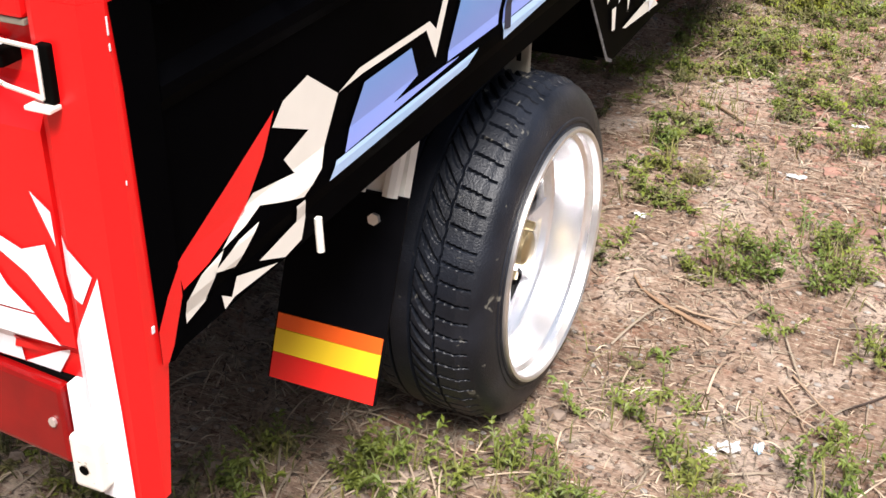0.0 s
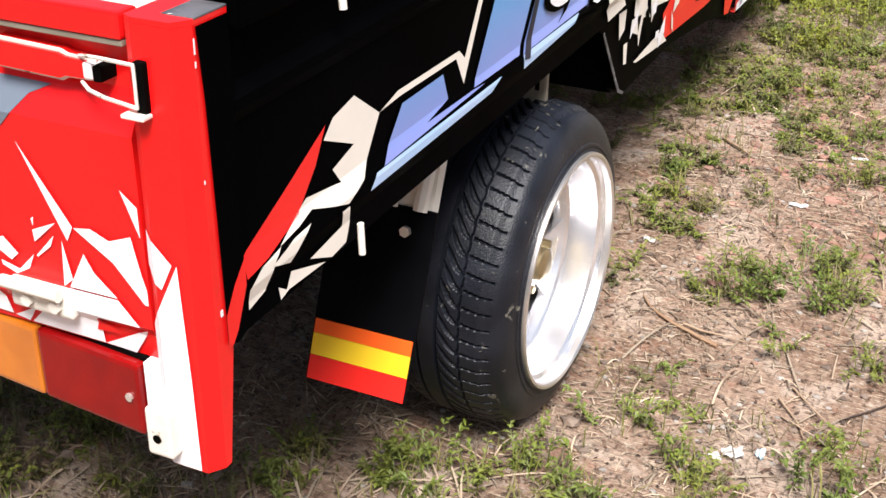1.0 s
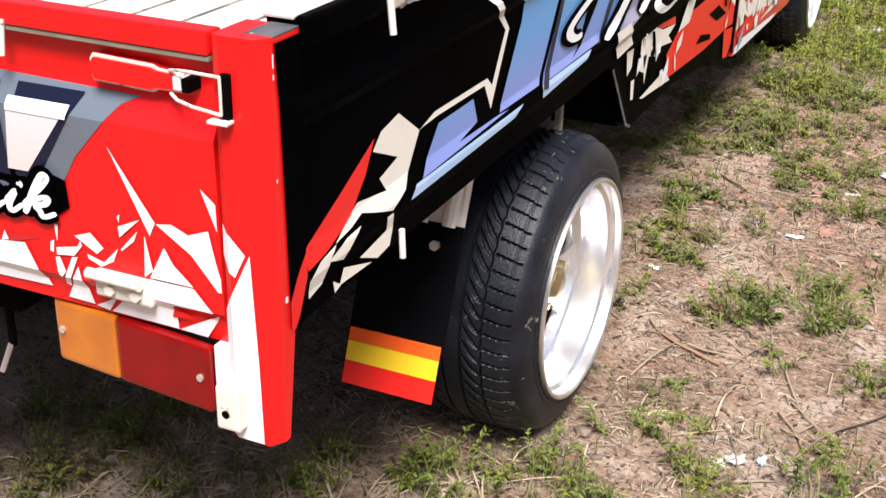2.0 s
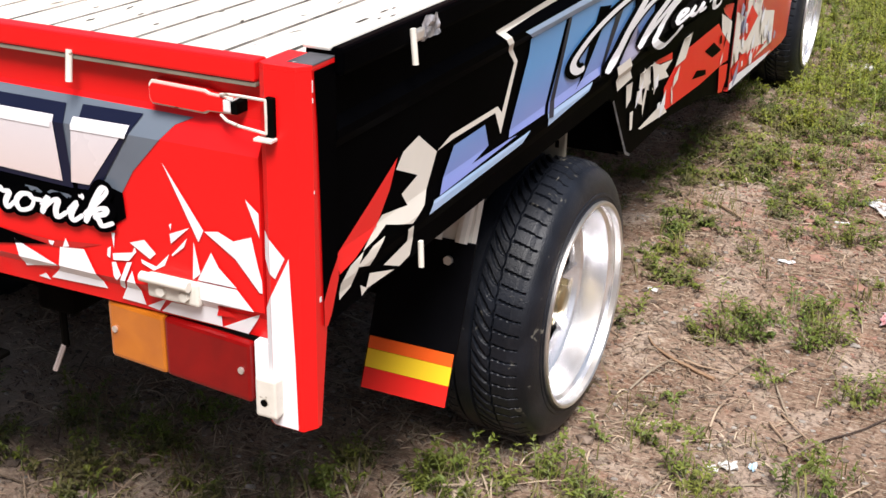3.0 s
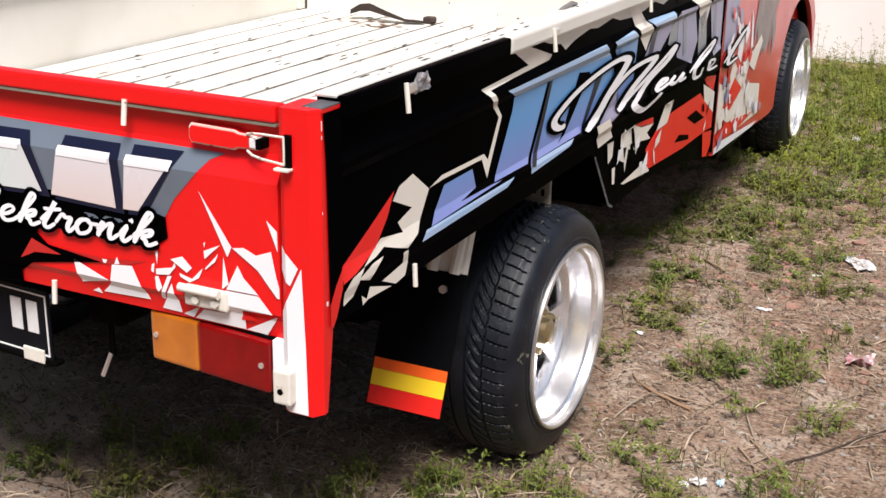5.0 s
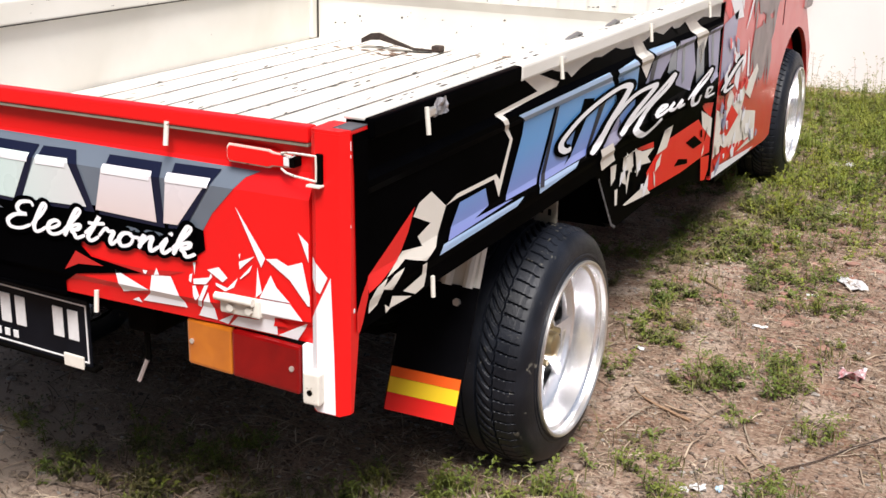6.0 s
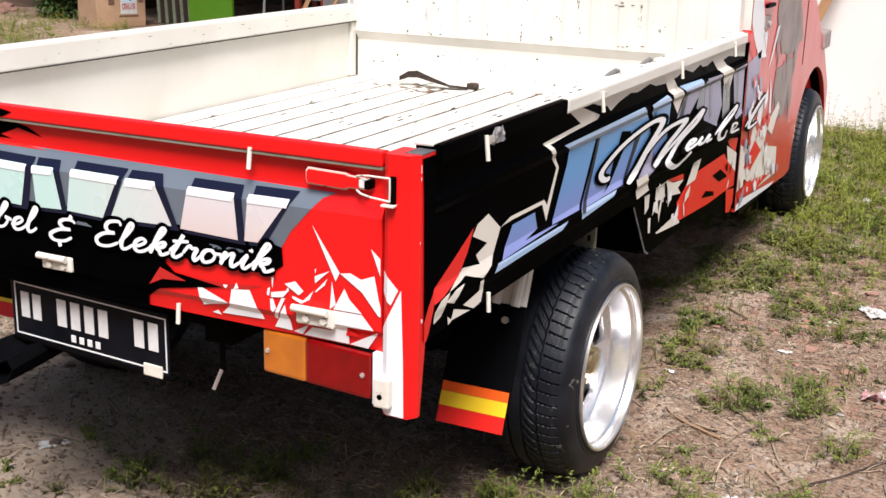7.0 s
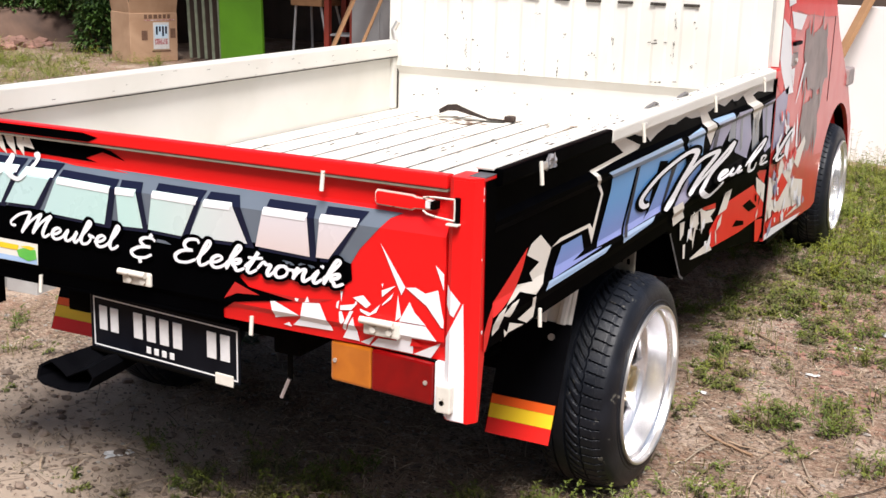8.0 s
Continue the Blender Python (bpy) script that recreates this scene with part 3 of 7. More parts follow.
# tailgate
TG0, TG1 = -WIDE + 0.07, -0.070
bm = bmesh.new()
prism(bm, [(z, y) for z, y in TAIL] + [(0.982, 0.036), (0.625, 0.036)], lambda u, v, w: Vector((TG0 + w, v, u)), TG1 - TG0)
tail = part("tailgate", bm, M["red"], truck, "red tailgate with black and silver shop graphics")
bm = bmesh.new()
box(bm, (TG0, -0.016, 0.9795), (TG1 - 0.002, 0.013, 1.007), 0.004)
part("top_rail", bm, M["red"], tail, "red rolled top rail")
bm = bmesh.new()
box(bm, (TG0 + 0.002, -0.0135, 0.973), (TG1 - 0.003, 0.0065, 0.979), 0.001)
part("rail_lip", bm, M["khaki"], tail, "dull bare lip under the rail")

part("lower_edge", boxed((TG0, -0.0095, 0.6195), (-0.62, 0.037, 0.6252)), M["black"], tail, "black wrapped lower edge")
# tailgate stickers
flat_rail = lambda u, z, lift: Vector((u, -0.0162 - lift, z))
decal(tail, [(TG0, 0.983), (TG0, 1.003), (-1.0, 1.003), (-0.955, 0.995), (-0.985, 0.983)], M["black"], flat_rail, 1, "black jagged sticker")
decal(tail, [(TG0, 0.972), (-0.976, 0.972), (-0.934, 0.964), (-0.894, 0.945), (-0.96, 0.959), (-1.011, 0.941), (-0.978, 0.934), (TG0, 0.943)], M["black"], on_tail, 1)
decal(tail, [(TG0, 0.93), (-0.175, 0.917), (-0.201, 0.905), (-0.266, 0.834), (-0.293, 0.79), (TG0, 0.70)], M["grey"], on_tail, 1, "slate grey backing sticker")
decal(tail, [(TG0, 0.6255), (TG0, 0.80), (-0.684, 0.814), (-0.32, 0.809), (-0.285, 0.8), (-0.283, 0.765), (-0.306, 0.75), (-0.347, 0.741), (-0.56, 0.746), (-0.566, 0.73), (-0.543, 0.711), (-0.426, 0.698), (-0.499, 0.686), (-0.582, 0.671), (-0.618, 0.648), (-0.62, 0.6255)], M["black"], on_tail, 2, "black backing sticker")
decal(tail, [(-0.609, 0.676), (-0.579, 0.717), (-0.543, 0.705), (-0.515, 0.697), (-0.575, 0.692)], M["red_dark"], on_tail, 2.6, "dark red flame tongue")
decal(tail, [(-0.52, 0.708), (-0.42, 0.706), (-0.33, 0.716), (-0.39, 0.697), (-0.47, 0.694)], M["red_dark"], on_tail, 1, "dark red streak")
# shop emblem: plain slanted slabs, no letters
def slab(outline, key):
    cu = sum(u for u, _ in outline) / len(outline)
    hi = max(z for _, z in outline)
    decal(tail, [(cu + (u - cu) * 1.07 + 0.012, z + (0.016 if z > 0.86 else -0.008)) for u, z in outline], M["navy"], on_tail, 2.6, "dark navy shadow of the emblem")
    decal(tail, outline, M[key], on_tail, 3.6, "silver rainbow-tinted emblem block")
    tops = sorted((u, z) for u, z in outline if z > hi - 0.012)
    (u0, z0), (u1, z1) = tops[0], tops[-1]
    decal(tail, [(u0, z0 - 0.001), (u1, z1 - 0.001), (u1 - 0.004, z1 - 0.017), (u0 - 0.002, z0 - 0.017)], M["white"], on_tail, 4.4, "white upper edge of the emblem")


for outline in ([(-1.31, 0.905), (-1.205, 0.906), (-1.265, 0.81), (-1.37, 0.809)], [(-1.185, 0.905), (-1.09, 0.906), (-1.155, 0.815), (-1.25, 0.813)], [(-1.08, 0.893), (-0.921, 0.889), (-0.942, 0.798), (-1.128, 0.803)],
                [(-0.905, 0.889), (-0.848, 0.89), (-0.83, 0.803), (-0.90, 0.8)], [(-0.80, 0.893), (-0.675, 0.892), (-0.72, 0.80), (-0.815, 0.803)], [(-0.657, 0.891), (-0.585, 0.892), (-0.544, 0.807), (-0.70, 0.802)]):
    slab(outline, "silver")
for outline in ([(-0.502, 0.893), (-0.393, 0.893), (-0.385, 0.801), (-0.523, 0.805)], [(-0.36, 0.895), (-0.268, 0.896), (-0.339, 0.803), (-0.37, 0.802)]):
    slab(outline, "silver_b")
decal(tail, [(-1.10, 0.926), (-0.93, 0.9245), (-0.88, 0.9195), (-1.04, 0.9205)], M["red_tape"], on_tail, 1.6, "bright red vinyl edge")
for u, n in ((-0.80, 0.05), (-0.60, 0.03), (-0.46, 0.04), (-0.42, 0.06)):
    decal(tail, [(u, 0.777), (u + n, 0.776), (u + n * 0.7, 0.783), (u + n * 0.2, 0.784)], M["grey"], on_tail, 3.4, "grey chip")
# worn printed strip at the lower edge
decal(tail, [(TG0, 0.723), (-1.154, 0.721), (-1.157, 0.669), (TG0, 0.667)], M["cream"], on_tail, 3, "faded printed strip sticker")
decal(tail, [(TG0, 0.716), (-1.215, 0.711), (-1.22, 0.698), (TG0, 0.70)], M["yellow"], on_tail, 4, "yellow stripe")
decal(tail, [(TG0, 0.684), (-1.20, 0.682), (-1.158, 0.686), (-1.158, 0.67), (TG0, 0.668)], M["blue_light"], on_tail, 4, "blue stripe")
decal(tail, [(-1.222, 0.698), (-1.20, 0.706), (-1.16, 0.706), (-1.158, 0.684), (-1.185, 0.676), (-1.215, 0.683)], M["leaf_print"], on_tail, 5, "green print")
decal(tail, [(-1.21, 0.71), (-1.18, 0.714), (-1.16, 0.711), (-1.175, 0.704)], M["yellow"], on_tail, 5.4, "yellow print")
script(tail, "Meubel", (-1.20, 0.744), (-0.905, 0.744), 0.0275, 0.0092, on_tail, 6.0, "white brush-script shop lettering")
script(tail, "&", (-0.868, 0.733), (-0.805, 0.733), 0.0285, 0.009, on_tail, 6.0, "white brush-script shop lettering")
script(tail, "Elektronik", (-0.742, 0.742), (-0.305, 0.748), 0.028, 0.0092, on_tail, 6.0, "white brush-script shop lettering")
for line in ([(-1.33, 0.945), (-1.30, 0.90), (-1.26, 0.885), (-1.235, 0.93)], [(-1.235, 0.93), (-1.235, 0.89), (-1.20, 0.875), (-1.165, 0.905), (-1.15, 0.935), (-1.165, 0.93)]):
    bm = bmesh.new()
    brush(bm, line, 0.014)
    wrap(bm, on_tail, 0.0064)
    part("script_stroke", bm, M["white"], tail, "white script stroke")


# white splinters over the red of the tailgate
def shard(*outline, key="white", level=2.0):
    decal(tail, outline, M[key], on_tail, level, "white vinyl splinter" if key == "white" else "red vinyl splinter")


shard((-0.217, 0.855), (-0.158, 0.77), (-0.167, 0.752))
shard((-0.091, 0.826), (-0.0715, 0.81), (-0.0715, 0.776))
shard((-0.157, 0.769), (-0.135, 0.773), (-0.112, 0.764), (-0.084, 0.775), (-0.075, 0.732), (-0.0705, 0.716), (-0.0705, 0.698), (-0.075, 0.698), (-0.11, 0.739))
shard((-0.213, 0.755), (-0.18, 0.77), (-0.212, 0.741))
shard((-0.212, 0.725), (-0.185, 0.754), (-0.191, 0.74), (-0.211, 0.723))
shard((-0.213, 0.768), (-0.209, 0.771), (-0.211, 0.76))
shard((-0.281, 0.729), (-0.256, 0.738), (-0.238, 0.721), (-0.249, 0.711))
shard((-0.264, 0.708), (-0.239, 0.702), (-0.216, 0.725), (-0.225, 0.706), (-0.244, 0.695), (-0.263, 0.702))
shard((-0.175, 0.751), (-0.167, 0.706), (-0.18, 0.695))
shard((-0.148, 0.741), (-0.137, 0.721), (-0.11, 0.697), (-0.172, 0.696))
shard((-0.173, 0.694), (-0.11, 0.695), (-0.085, 0.668), (-0.143, 0.664), (-0.144, 0.628), (-0.244, 0.629), (-0.225, 0.648), (-0.181, 0.65))
shard((-0.143, 0.628), (-0.077, 0.665), (-0.103, 0.6262))
shard((-0.281, 0.687), (-0.27, 0.633), (-0.311, 0.634))
shard((-0.311, 0.738), (-0.305, 0.739), (-0.309, 0.715))
shard((-0.32, 0.713), (-0.314, 0.717), (-0.317, 0.699), (-0.322, 0.701))
shard((-0.312, 0.707), (-0.278, 0.715), (-0.273, 0.724), (-0.271, 0.717), (-0.285, 0.701), (-0.312, 0.697))
shard((-0.315, 0.693), (-0.308, 0.695), (-0.301, 0.676), (-0.31, 0.665), (-0.314, 0.673))
shard((-0.289, 0.698), (-0.28, 0.7), (-0.303, 0.652), (-0.31, 0.655))
shard((-0.405, 0.698), (-0.362, 0.703), (-0.334, 0.645), (-0.435, 0.641), (-0.412, 0.663))
shard((-0.393, 0.714), (-0.388, 0.702), (-0.4, 0.699))
shard((-0.489, 0.695), (-0.412, 0.667), (-0.48, 0.651))
shard((-0.425, 0.705), (-0.414, 0.705), (-0.418, 0.698), (-0.423, 0.699))
shard((-0.268, 0.632), (-0.232, 0.652), (-0.248, 0.629))
shard((-0.46, 0.638), (-0.445, 0.646), (-0.438, 0.636))
shard((-0.143, 0.664), (-0.118, 0.648), (-0.15, 0.645), key="red", level=3.0)
shard((-0.251, 0.66), (-0.225, 0.672), (-0.235, 0.648), key="red", level=3.0)
# white burst in the upper corner
for u0, u1, u2 in ((-1.37, -1.33, -1.30), (-1.31, -1.275, -1.257), (-1.265, -1.235, -1.227), (-1.225, -1.204, -1.201), (-1.20, -1.185, -1.168)):
    decal(tail, [(u0, 0.974), (u1, 0.975), (u2, 0.925 + 0.02 * (u0 > -1.21)), (u1 - 0.02, 0.95)], M["cream"], on_tail, 2, "white burst ray")

# latch at the top corner
def latch(x_sign, x_edge):
    X = lambda d: x_edge - x_sign * d
    shape = [(0.234, 0.938), (0.230, 0.931), (0.15, 0.929), (0.142, 0.933), (0.108, 0.934), (0.108, 0.954), (0.142, 0.956), (0.15, 0.959), (0.230, 0.961), (0.234, 0.955)]
    cu, cz = 0.17, 0.945
    bm = bmesh.new()
    prism(bm, [(X(u), z) for u, z in shape], lambda u, v, w: Vector((u, -0.010 + w, v)), 0.016)
    lt = part("latch", bm, M["red"], truck, "red over-centre tailgate latch with bare pale edges")
    bm = bmesh.new()
    prism(bm, [(X(cu + (u - cu) * 1.012), cz + (z - cz) * 1.06) for u, z in shape], lambda u, v, w: Vector((u, -0.0125 + w, v)), 0.0025)
    part("latch_rim", bm, M["peg"], lt, "bare pale rim")
    bm = bmesh.new()
    prism(bm, [(X(cu + (u - cu) * 0.965), cz + (z - cz) * 0.84) for u, z in shape], lambda u, v, w: Vector((u, -0.016 + w, v)), 0.008)
    part("latch_handle", bm, M["red"], lt, "red painted latch handle")
    bm = bmesh.new()
    box(bm, (min(X(0.118), X(0.107)), -0.020, 0.937), (max(X(0.118), X(0.107)), 0.004, 0.953), 0.002)
    part("latch_hinge", bm, M["plate_white"], lt, "worn pale latch hinge")
    bm = bmesh.new()
    box(bm, (min(X(0.106), X(0.096)), -0.021, 0.936), (max(X(0.106), X(0.096)), 0.004, 0.952), 0.002)
    part("latch_knuckle", bm, M["chassis"], lt, "black latch knuckle")
    for z, dz in ((0.957, 0.008), (0.931, -0.008)):
        bm = tubed([(X(0.125), -0.014, z), (X(0.112), -0.021, z + dz * 0.5), (X(0.09), -0.026, z + dz * 0.8), (X(0.047), -0.032, z + dz)], 0.0021, 6)
        part("wire_loop", bm, M["peg"], lt, "white painted wire loop", smooth=True)
    bm = bmesh.new()
    box(bm, (min(X(0.050), X(0.038)), -0.031, 0.918), (max(X(0.050), X(0.038)), -0.022, 0.968), 0.002)
    part("catch", bm, M["chassis"], lt, "black steel catch slot")
    bm = tubed([(X(0.047), -0.033, 0.965), (X(0.046), -0.034, 0.945), (X(0.047), -0.033, 0.923)], 0.0018, 6)
    part("catch_edge", bm, M["peg"], lt)
    bm = bmesh.new()
    box(bm, (min(X(0.062), X(0.036)), -0.040, 0.9135), (max(X(0.062), X(0.036)), -0.025, 0.9175), 0.001)
    part("catch_foot", bm, M["peg"], lt)


latch(1, 0.0)
latch(-1, -WIDE)


# rope pegs
def peg(p, d, length=0.03, r=0.0047, parent=None):
    p, d = Vector(p), Vector(d).normalized()
    bm = tubed([p - d * 0.012, p, p + d * (length * 0.5), p + d * length], r, 10)
    part("rope_peg", bm, M["peg"], parent or truck, "cream painted rope peg", smooth=True)


peg((-0.356, -0.018, 0.974), (0, -0.15, -1))
peg((-0.536, -0.02, 0.634), (0, -0.1, -1))
peg((-1.15, -0.02, 0.634), (0, -0.1, -1))
for y in (0.243, 0.925, 1.63, 2.29):
    peg((0.016, y, 0.994), (0.1, 0, -1), 0.038)
    bm = boxed((-0.004, y + 0.006, 0.985), (0.018, y + 0.034, 1.002), 0.004)
    part("peg_clip", bm, M["steel"], truck, "small folded steel clip")
peg((0.004, 0.304, 0.656), (0.05, 0, -1), 0.03)
bm = bmesh.new()
bmesh.ops.create_grid(bm, x_segments=6, y_segments=4, size=0.5)
for p in bm.verts:
    u, v = p.co.x, p.co.y
    p.co = Vector((0.0135 + 0.01 * abs(noise.noise((u * 5, v * 5, 2.0))), 0.30 + u * (0.055 - 0.02 * v), 0.998 + v * 0.032 + 0.006 * noise.noise((u * 4, v * 3, 8.0))))
part("torn_film", bm, M["grey_film"], gate_r, "torn crumpled silvery film at the rail")


# gate hinges on the tailgate
def hinge(x0, x1, z0, z1):
    h = part("gate_hinge", boxed((x0, -0.024, z0), (x1, -0.012, z1), 0.004), M["peg"], truck, "cream painted tailgate hinge plate with two bolts")
    bm = tubed([(x0 - 0.004, -0.03, z1 - 0.003), (x1 - 0.01, -0.03, z1 - 0.004)], 0.0075, 10)
    part("hinge_pin", bm, M["peg"], h, smooth=True)
    for f in (0.3, 0.75):
        c = Vector((x0 + (x1 - x0) * f, -0.024, (z0 + z1) / 2 - 0.004))
        bm = tubed([c, c + Vector((0, -0.006, 0))], 0.0075, 6)
        part("bolt", bm, M["peg"], h)


hinge(-0.253, -0.169, 0.657, 0.692)
hinge(-0.893, -0.81, 0.668, 0.70)
hinge(-1.39, -1.31, 0.648, 0.684)


# tail lamps and side markers
def tail_lamp(x0, x1, y0, y1):
    """x0, y0: the amber end; x1, y1: the end by the post."""
    w, s = x1 - x0, 1 if x1 > x0 else -1

    def set_back(bm):
        for v in bm.verts:
            v.co.y += y0 + (y1 - y0) * (v.co.x - x0) / w
        return bm

    lamp = part("tail_lamp", set_back(boxed((min(x0, x1) - 0.003, 0.002, 0.527), (max(x0, x1) + 0.003, 0.05, 0.6245), 0.004)), M["chassis"], truck, "rectangular amber and dark red tail lamp")
    amber = x0 + w * 0.41
    for a, b, key in ((x0, amber, "amber"), (amber, x1, "lens_red")):
        bm = bmesh.new()
        box(bm, (min(a, b), -0.012, 0.531), (max(a, b), 0.004, 0.621), 0.006)
        part("lens", set_back(bm), M[key], lamp, "amber indicator lens" if key == "amber" else "dark red brake lens")
    for u, z in ((x0 + 0.012 * s, 0.578), (x1 - 0.016 * s, 0.578)):
        part("screw", set_back(tubed([(u, -0.01, z), (u, -0.015, z)], 0.005, 8)), M["steel"], lamp)


tail_lamp(-0.346, -0.090, 0.012, -0.012)
tail_lamp(-WIDE + 0.27, -WIDE + 0.07, 0.012, -0.012)
for x in (-0.0555, -WIDE + 0.0555):
    mk = part("corner_block", boxed((x - 0.0165, -0.043, 0.528), (x + 0.0165, -0.02, 0.587), 0.004), M["peg"], truck, "cream steel corner lug with a hole")
    part("lug_hole", tubed([(x - 0.003, -0.04, 0.55), (x - 0.003, -0.0434, 0.55)], 0.0055, 10), M["chassis"], mk)

# number plate with its bracket
plate = part("number_plate", boxed((-1.05, 0.034, 0.46), (-0.61, 0.042, 0.603), 0.004), M["plate"], truck, "black number plate with unreadable white marks")
bm = bmesh.new()
for lo, hi in (((-1.038, 0.0325, 0.589), (-0.614, 0.0345, 0.592)), ((-1.038, 0.0325, 0.470), (-0.614, 0.0345, 0.473)), ((-1.038, 0.0325, 0.4735), (-1.035, 0.0345, 0.5885)), ((-0.617, 0.0325, 0.4735), (-0.614, 0.0345, 0.5885))):
    box(bm, lo, hi)
part("plate_border", bm, M["plate_white"], plate)
bars = [(-1.020 + 0.034 * k, 0.024, 0.512, 0.572) for k in range(2)] + [(-0.915 + 0.039 * k, 0.026, 0.512, 0.575) for k in range(4)]
bars += [(-0.70 + 0.038 * k, 0.026, 0.512, 0.575) for k in range(2)] + [(-0.878 + 0.023 * k, 0.013, 0.482, 0.498) for k in range(4)]
for x0, w, z0, z1 in bars:
    part("plate_bar", boxed((x0, 0.032, z0), (x0 + w, 0.0345, z1), 0.001), M["plate_white"], plate, "white bar")
part("plate_tray", boxed((-1.05, 0.03, 0.453), (-0.6, 0.055, 0.462), 0.003), M["chassis"], plate, "dark metal plate holder")
part("plate_tab", boxed((-0.675, 0.028, 0.455), (-0.625, 0.033, 0.482), 0.002), M["peg"], plate)
part("plate_bracket", boxed((-0.98, 0.03, 0.60), (-0.66, 0.05, 0.612), 0.003), M["chassis"], plate)

for ob in (plate, *plate.children):
    for v in ob.data.vertices:
        v.co.z -= 0.04 * (v.co.x + 0.83)

# underbody
bm = bmesh.new()
for x in (-0.5, -1.11):
    box(bm, (x - 0.035, 0.06, 0.54), (x + 0.035, 4.4, 0.66), 0.006)
for y in (0.07, 0.55, 1.2, 1.9, 2.6):
    box(bm, (-1.11, y, 0.57), (-0.5, y + 0.06, 0.65), 0.005)
box(bm, (-WIDE + 0.04, 0.05, 0.66), (-0.035, 2.5, 0.70), 0.004)
part("chassis_frame", bm, M["chassis"], truck, "black ladder frame")
bm = bmesh.new()
tube(bm, [(-1.38, 1.01, 0.275), (-0.2, 1.01, 0.275)], 0.04, 12)
bmesh.ops.create_uvsphere(bm, u_segments=16, v_segments=10, radius=0.13, matrix=Matrix.Translation((-0.78, 1.01, 0.275)))
part("rear_axle", bm, M["chassis"], truck, "black rear axle", smooth=True)
for x in (-0.3, -1.27):
    bm = bmesh.new()
    for k in range(4):
        n = 10
        pts = [(1.01 + (i / n - 0.5) * (1.25 - 0.2 * k), 0.36 + 0.16 * ((i / n - 0.5) * (1.25 - 0.2 * k)) ** 2 * 2 - k * 0.008) for i in range(n + 1)]
        prism(bm, pts + [(y, z - 0.007) for y, z in reversed(pts)], lambda u, v, w: Vector((x - 0.03 + w, u, v)), 0.06)
    part("leaf_spring", bm, M["chassis"], truck, "black leaf spring")
# exhaust with flared flat tip
bm = bmesh.new()
tube(bm, [(-1.02, 1.3, 0.43), (-1.0, 0.7, 0.44), (-1.02, 0.4, 0.44), (-1.025, 0.18, 0.44)], 0.03, 10)
ex = part("exhaust_pipe", bm, M["chassis"], truck, "black exhaust pipe", smooth=True)
bm = bmesh.new()
tip_outline = [(-0.07, 0.012), (-0.05, 0.027), (-0.02, 0.022), (0.0, 0.016), (0.02, 0.022), (0.05, 0.027), (0.07, 0.012), (0.066, -0.014), (0.045, -0.024), (0.0, -0.027), (-0.045, -0.024), (-0.066, -0.014)]
rings = []
for y, wide, tall, dip in ((0.19, 0.5, 1.1, 0.0), (0.12, 0.62, 1.15, 0.0), (0.02, 0.95, 1.05, 0.4), (-0.06, 1.12, 1.0, 0.8), (-0.115, 1.2, 1.0, 1.0), (-0.113, 1.12, 0.8, 1.0), (0.02, 0.85, 0.8, 0.4)):
    ring = []
    for u, v in tip_outline:
        sink = 0.018 * dip * max(0.0, 1 - abs(u) / 0.05) if v > 0 else 0.0
        ring.append(bm.verts.new((-1.015 + u * wide, y + (0.035 * (v + 0.03) / 0.06 if y < -0.1 else 0.0), 0.438 + v * tall - sink)))
    rings.append(ring)
for a, b in zip(rings, rings[1:]):
    for k in range(len(tip_outline)):
        bm.faces.new((a[k], a[(k + 1) % 12], b[(k + 1) % 12], b[k]))
bm.faces.new(rings[-1])
part("exhaust_tip", bm, M["flap"], ex, "matt black flattened fishtail exhaust tip", smooth=True)
bm = tubed([(-0.497, 0.07, 0.60), (-0.497, 0.07, 0.478)], 0.006, 6)
pin = part("tow_pin", bm, M["chassis"], truck, "steel pin under the tailgate")
part("pin_end", tubed([(-0.497, 0.066, 0.482), (-0.513, 0.058, 0.437)], 0.0045, 6), M["dull_grey"], pin, "bare grey pin end")


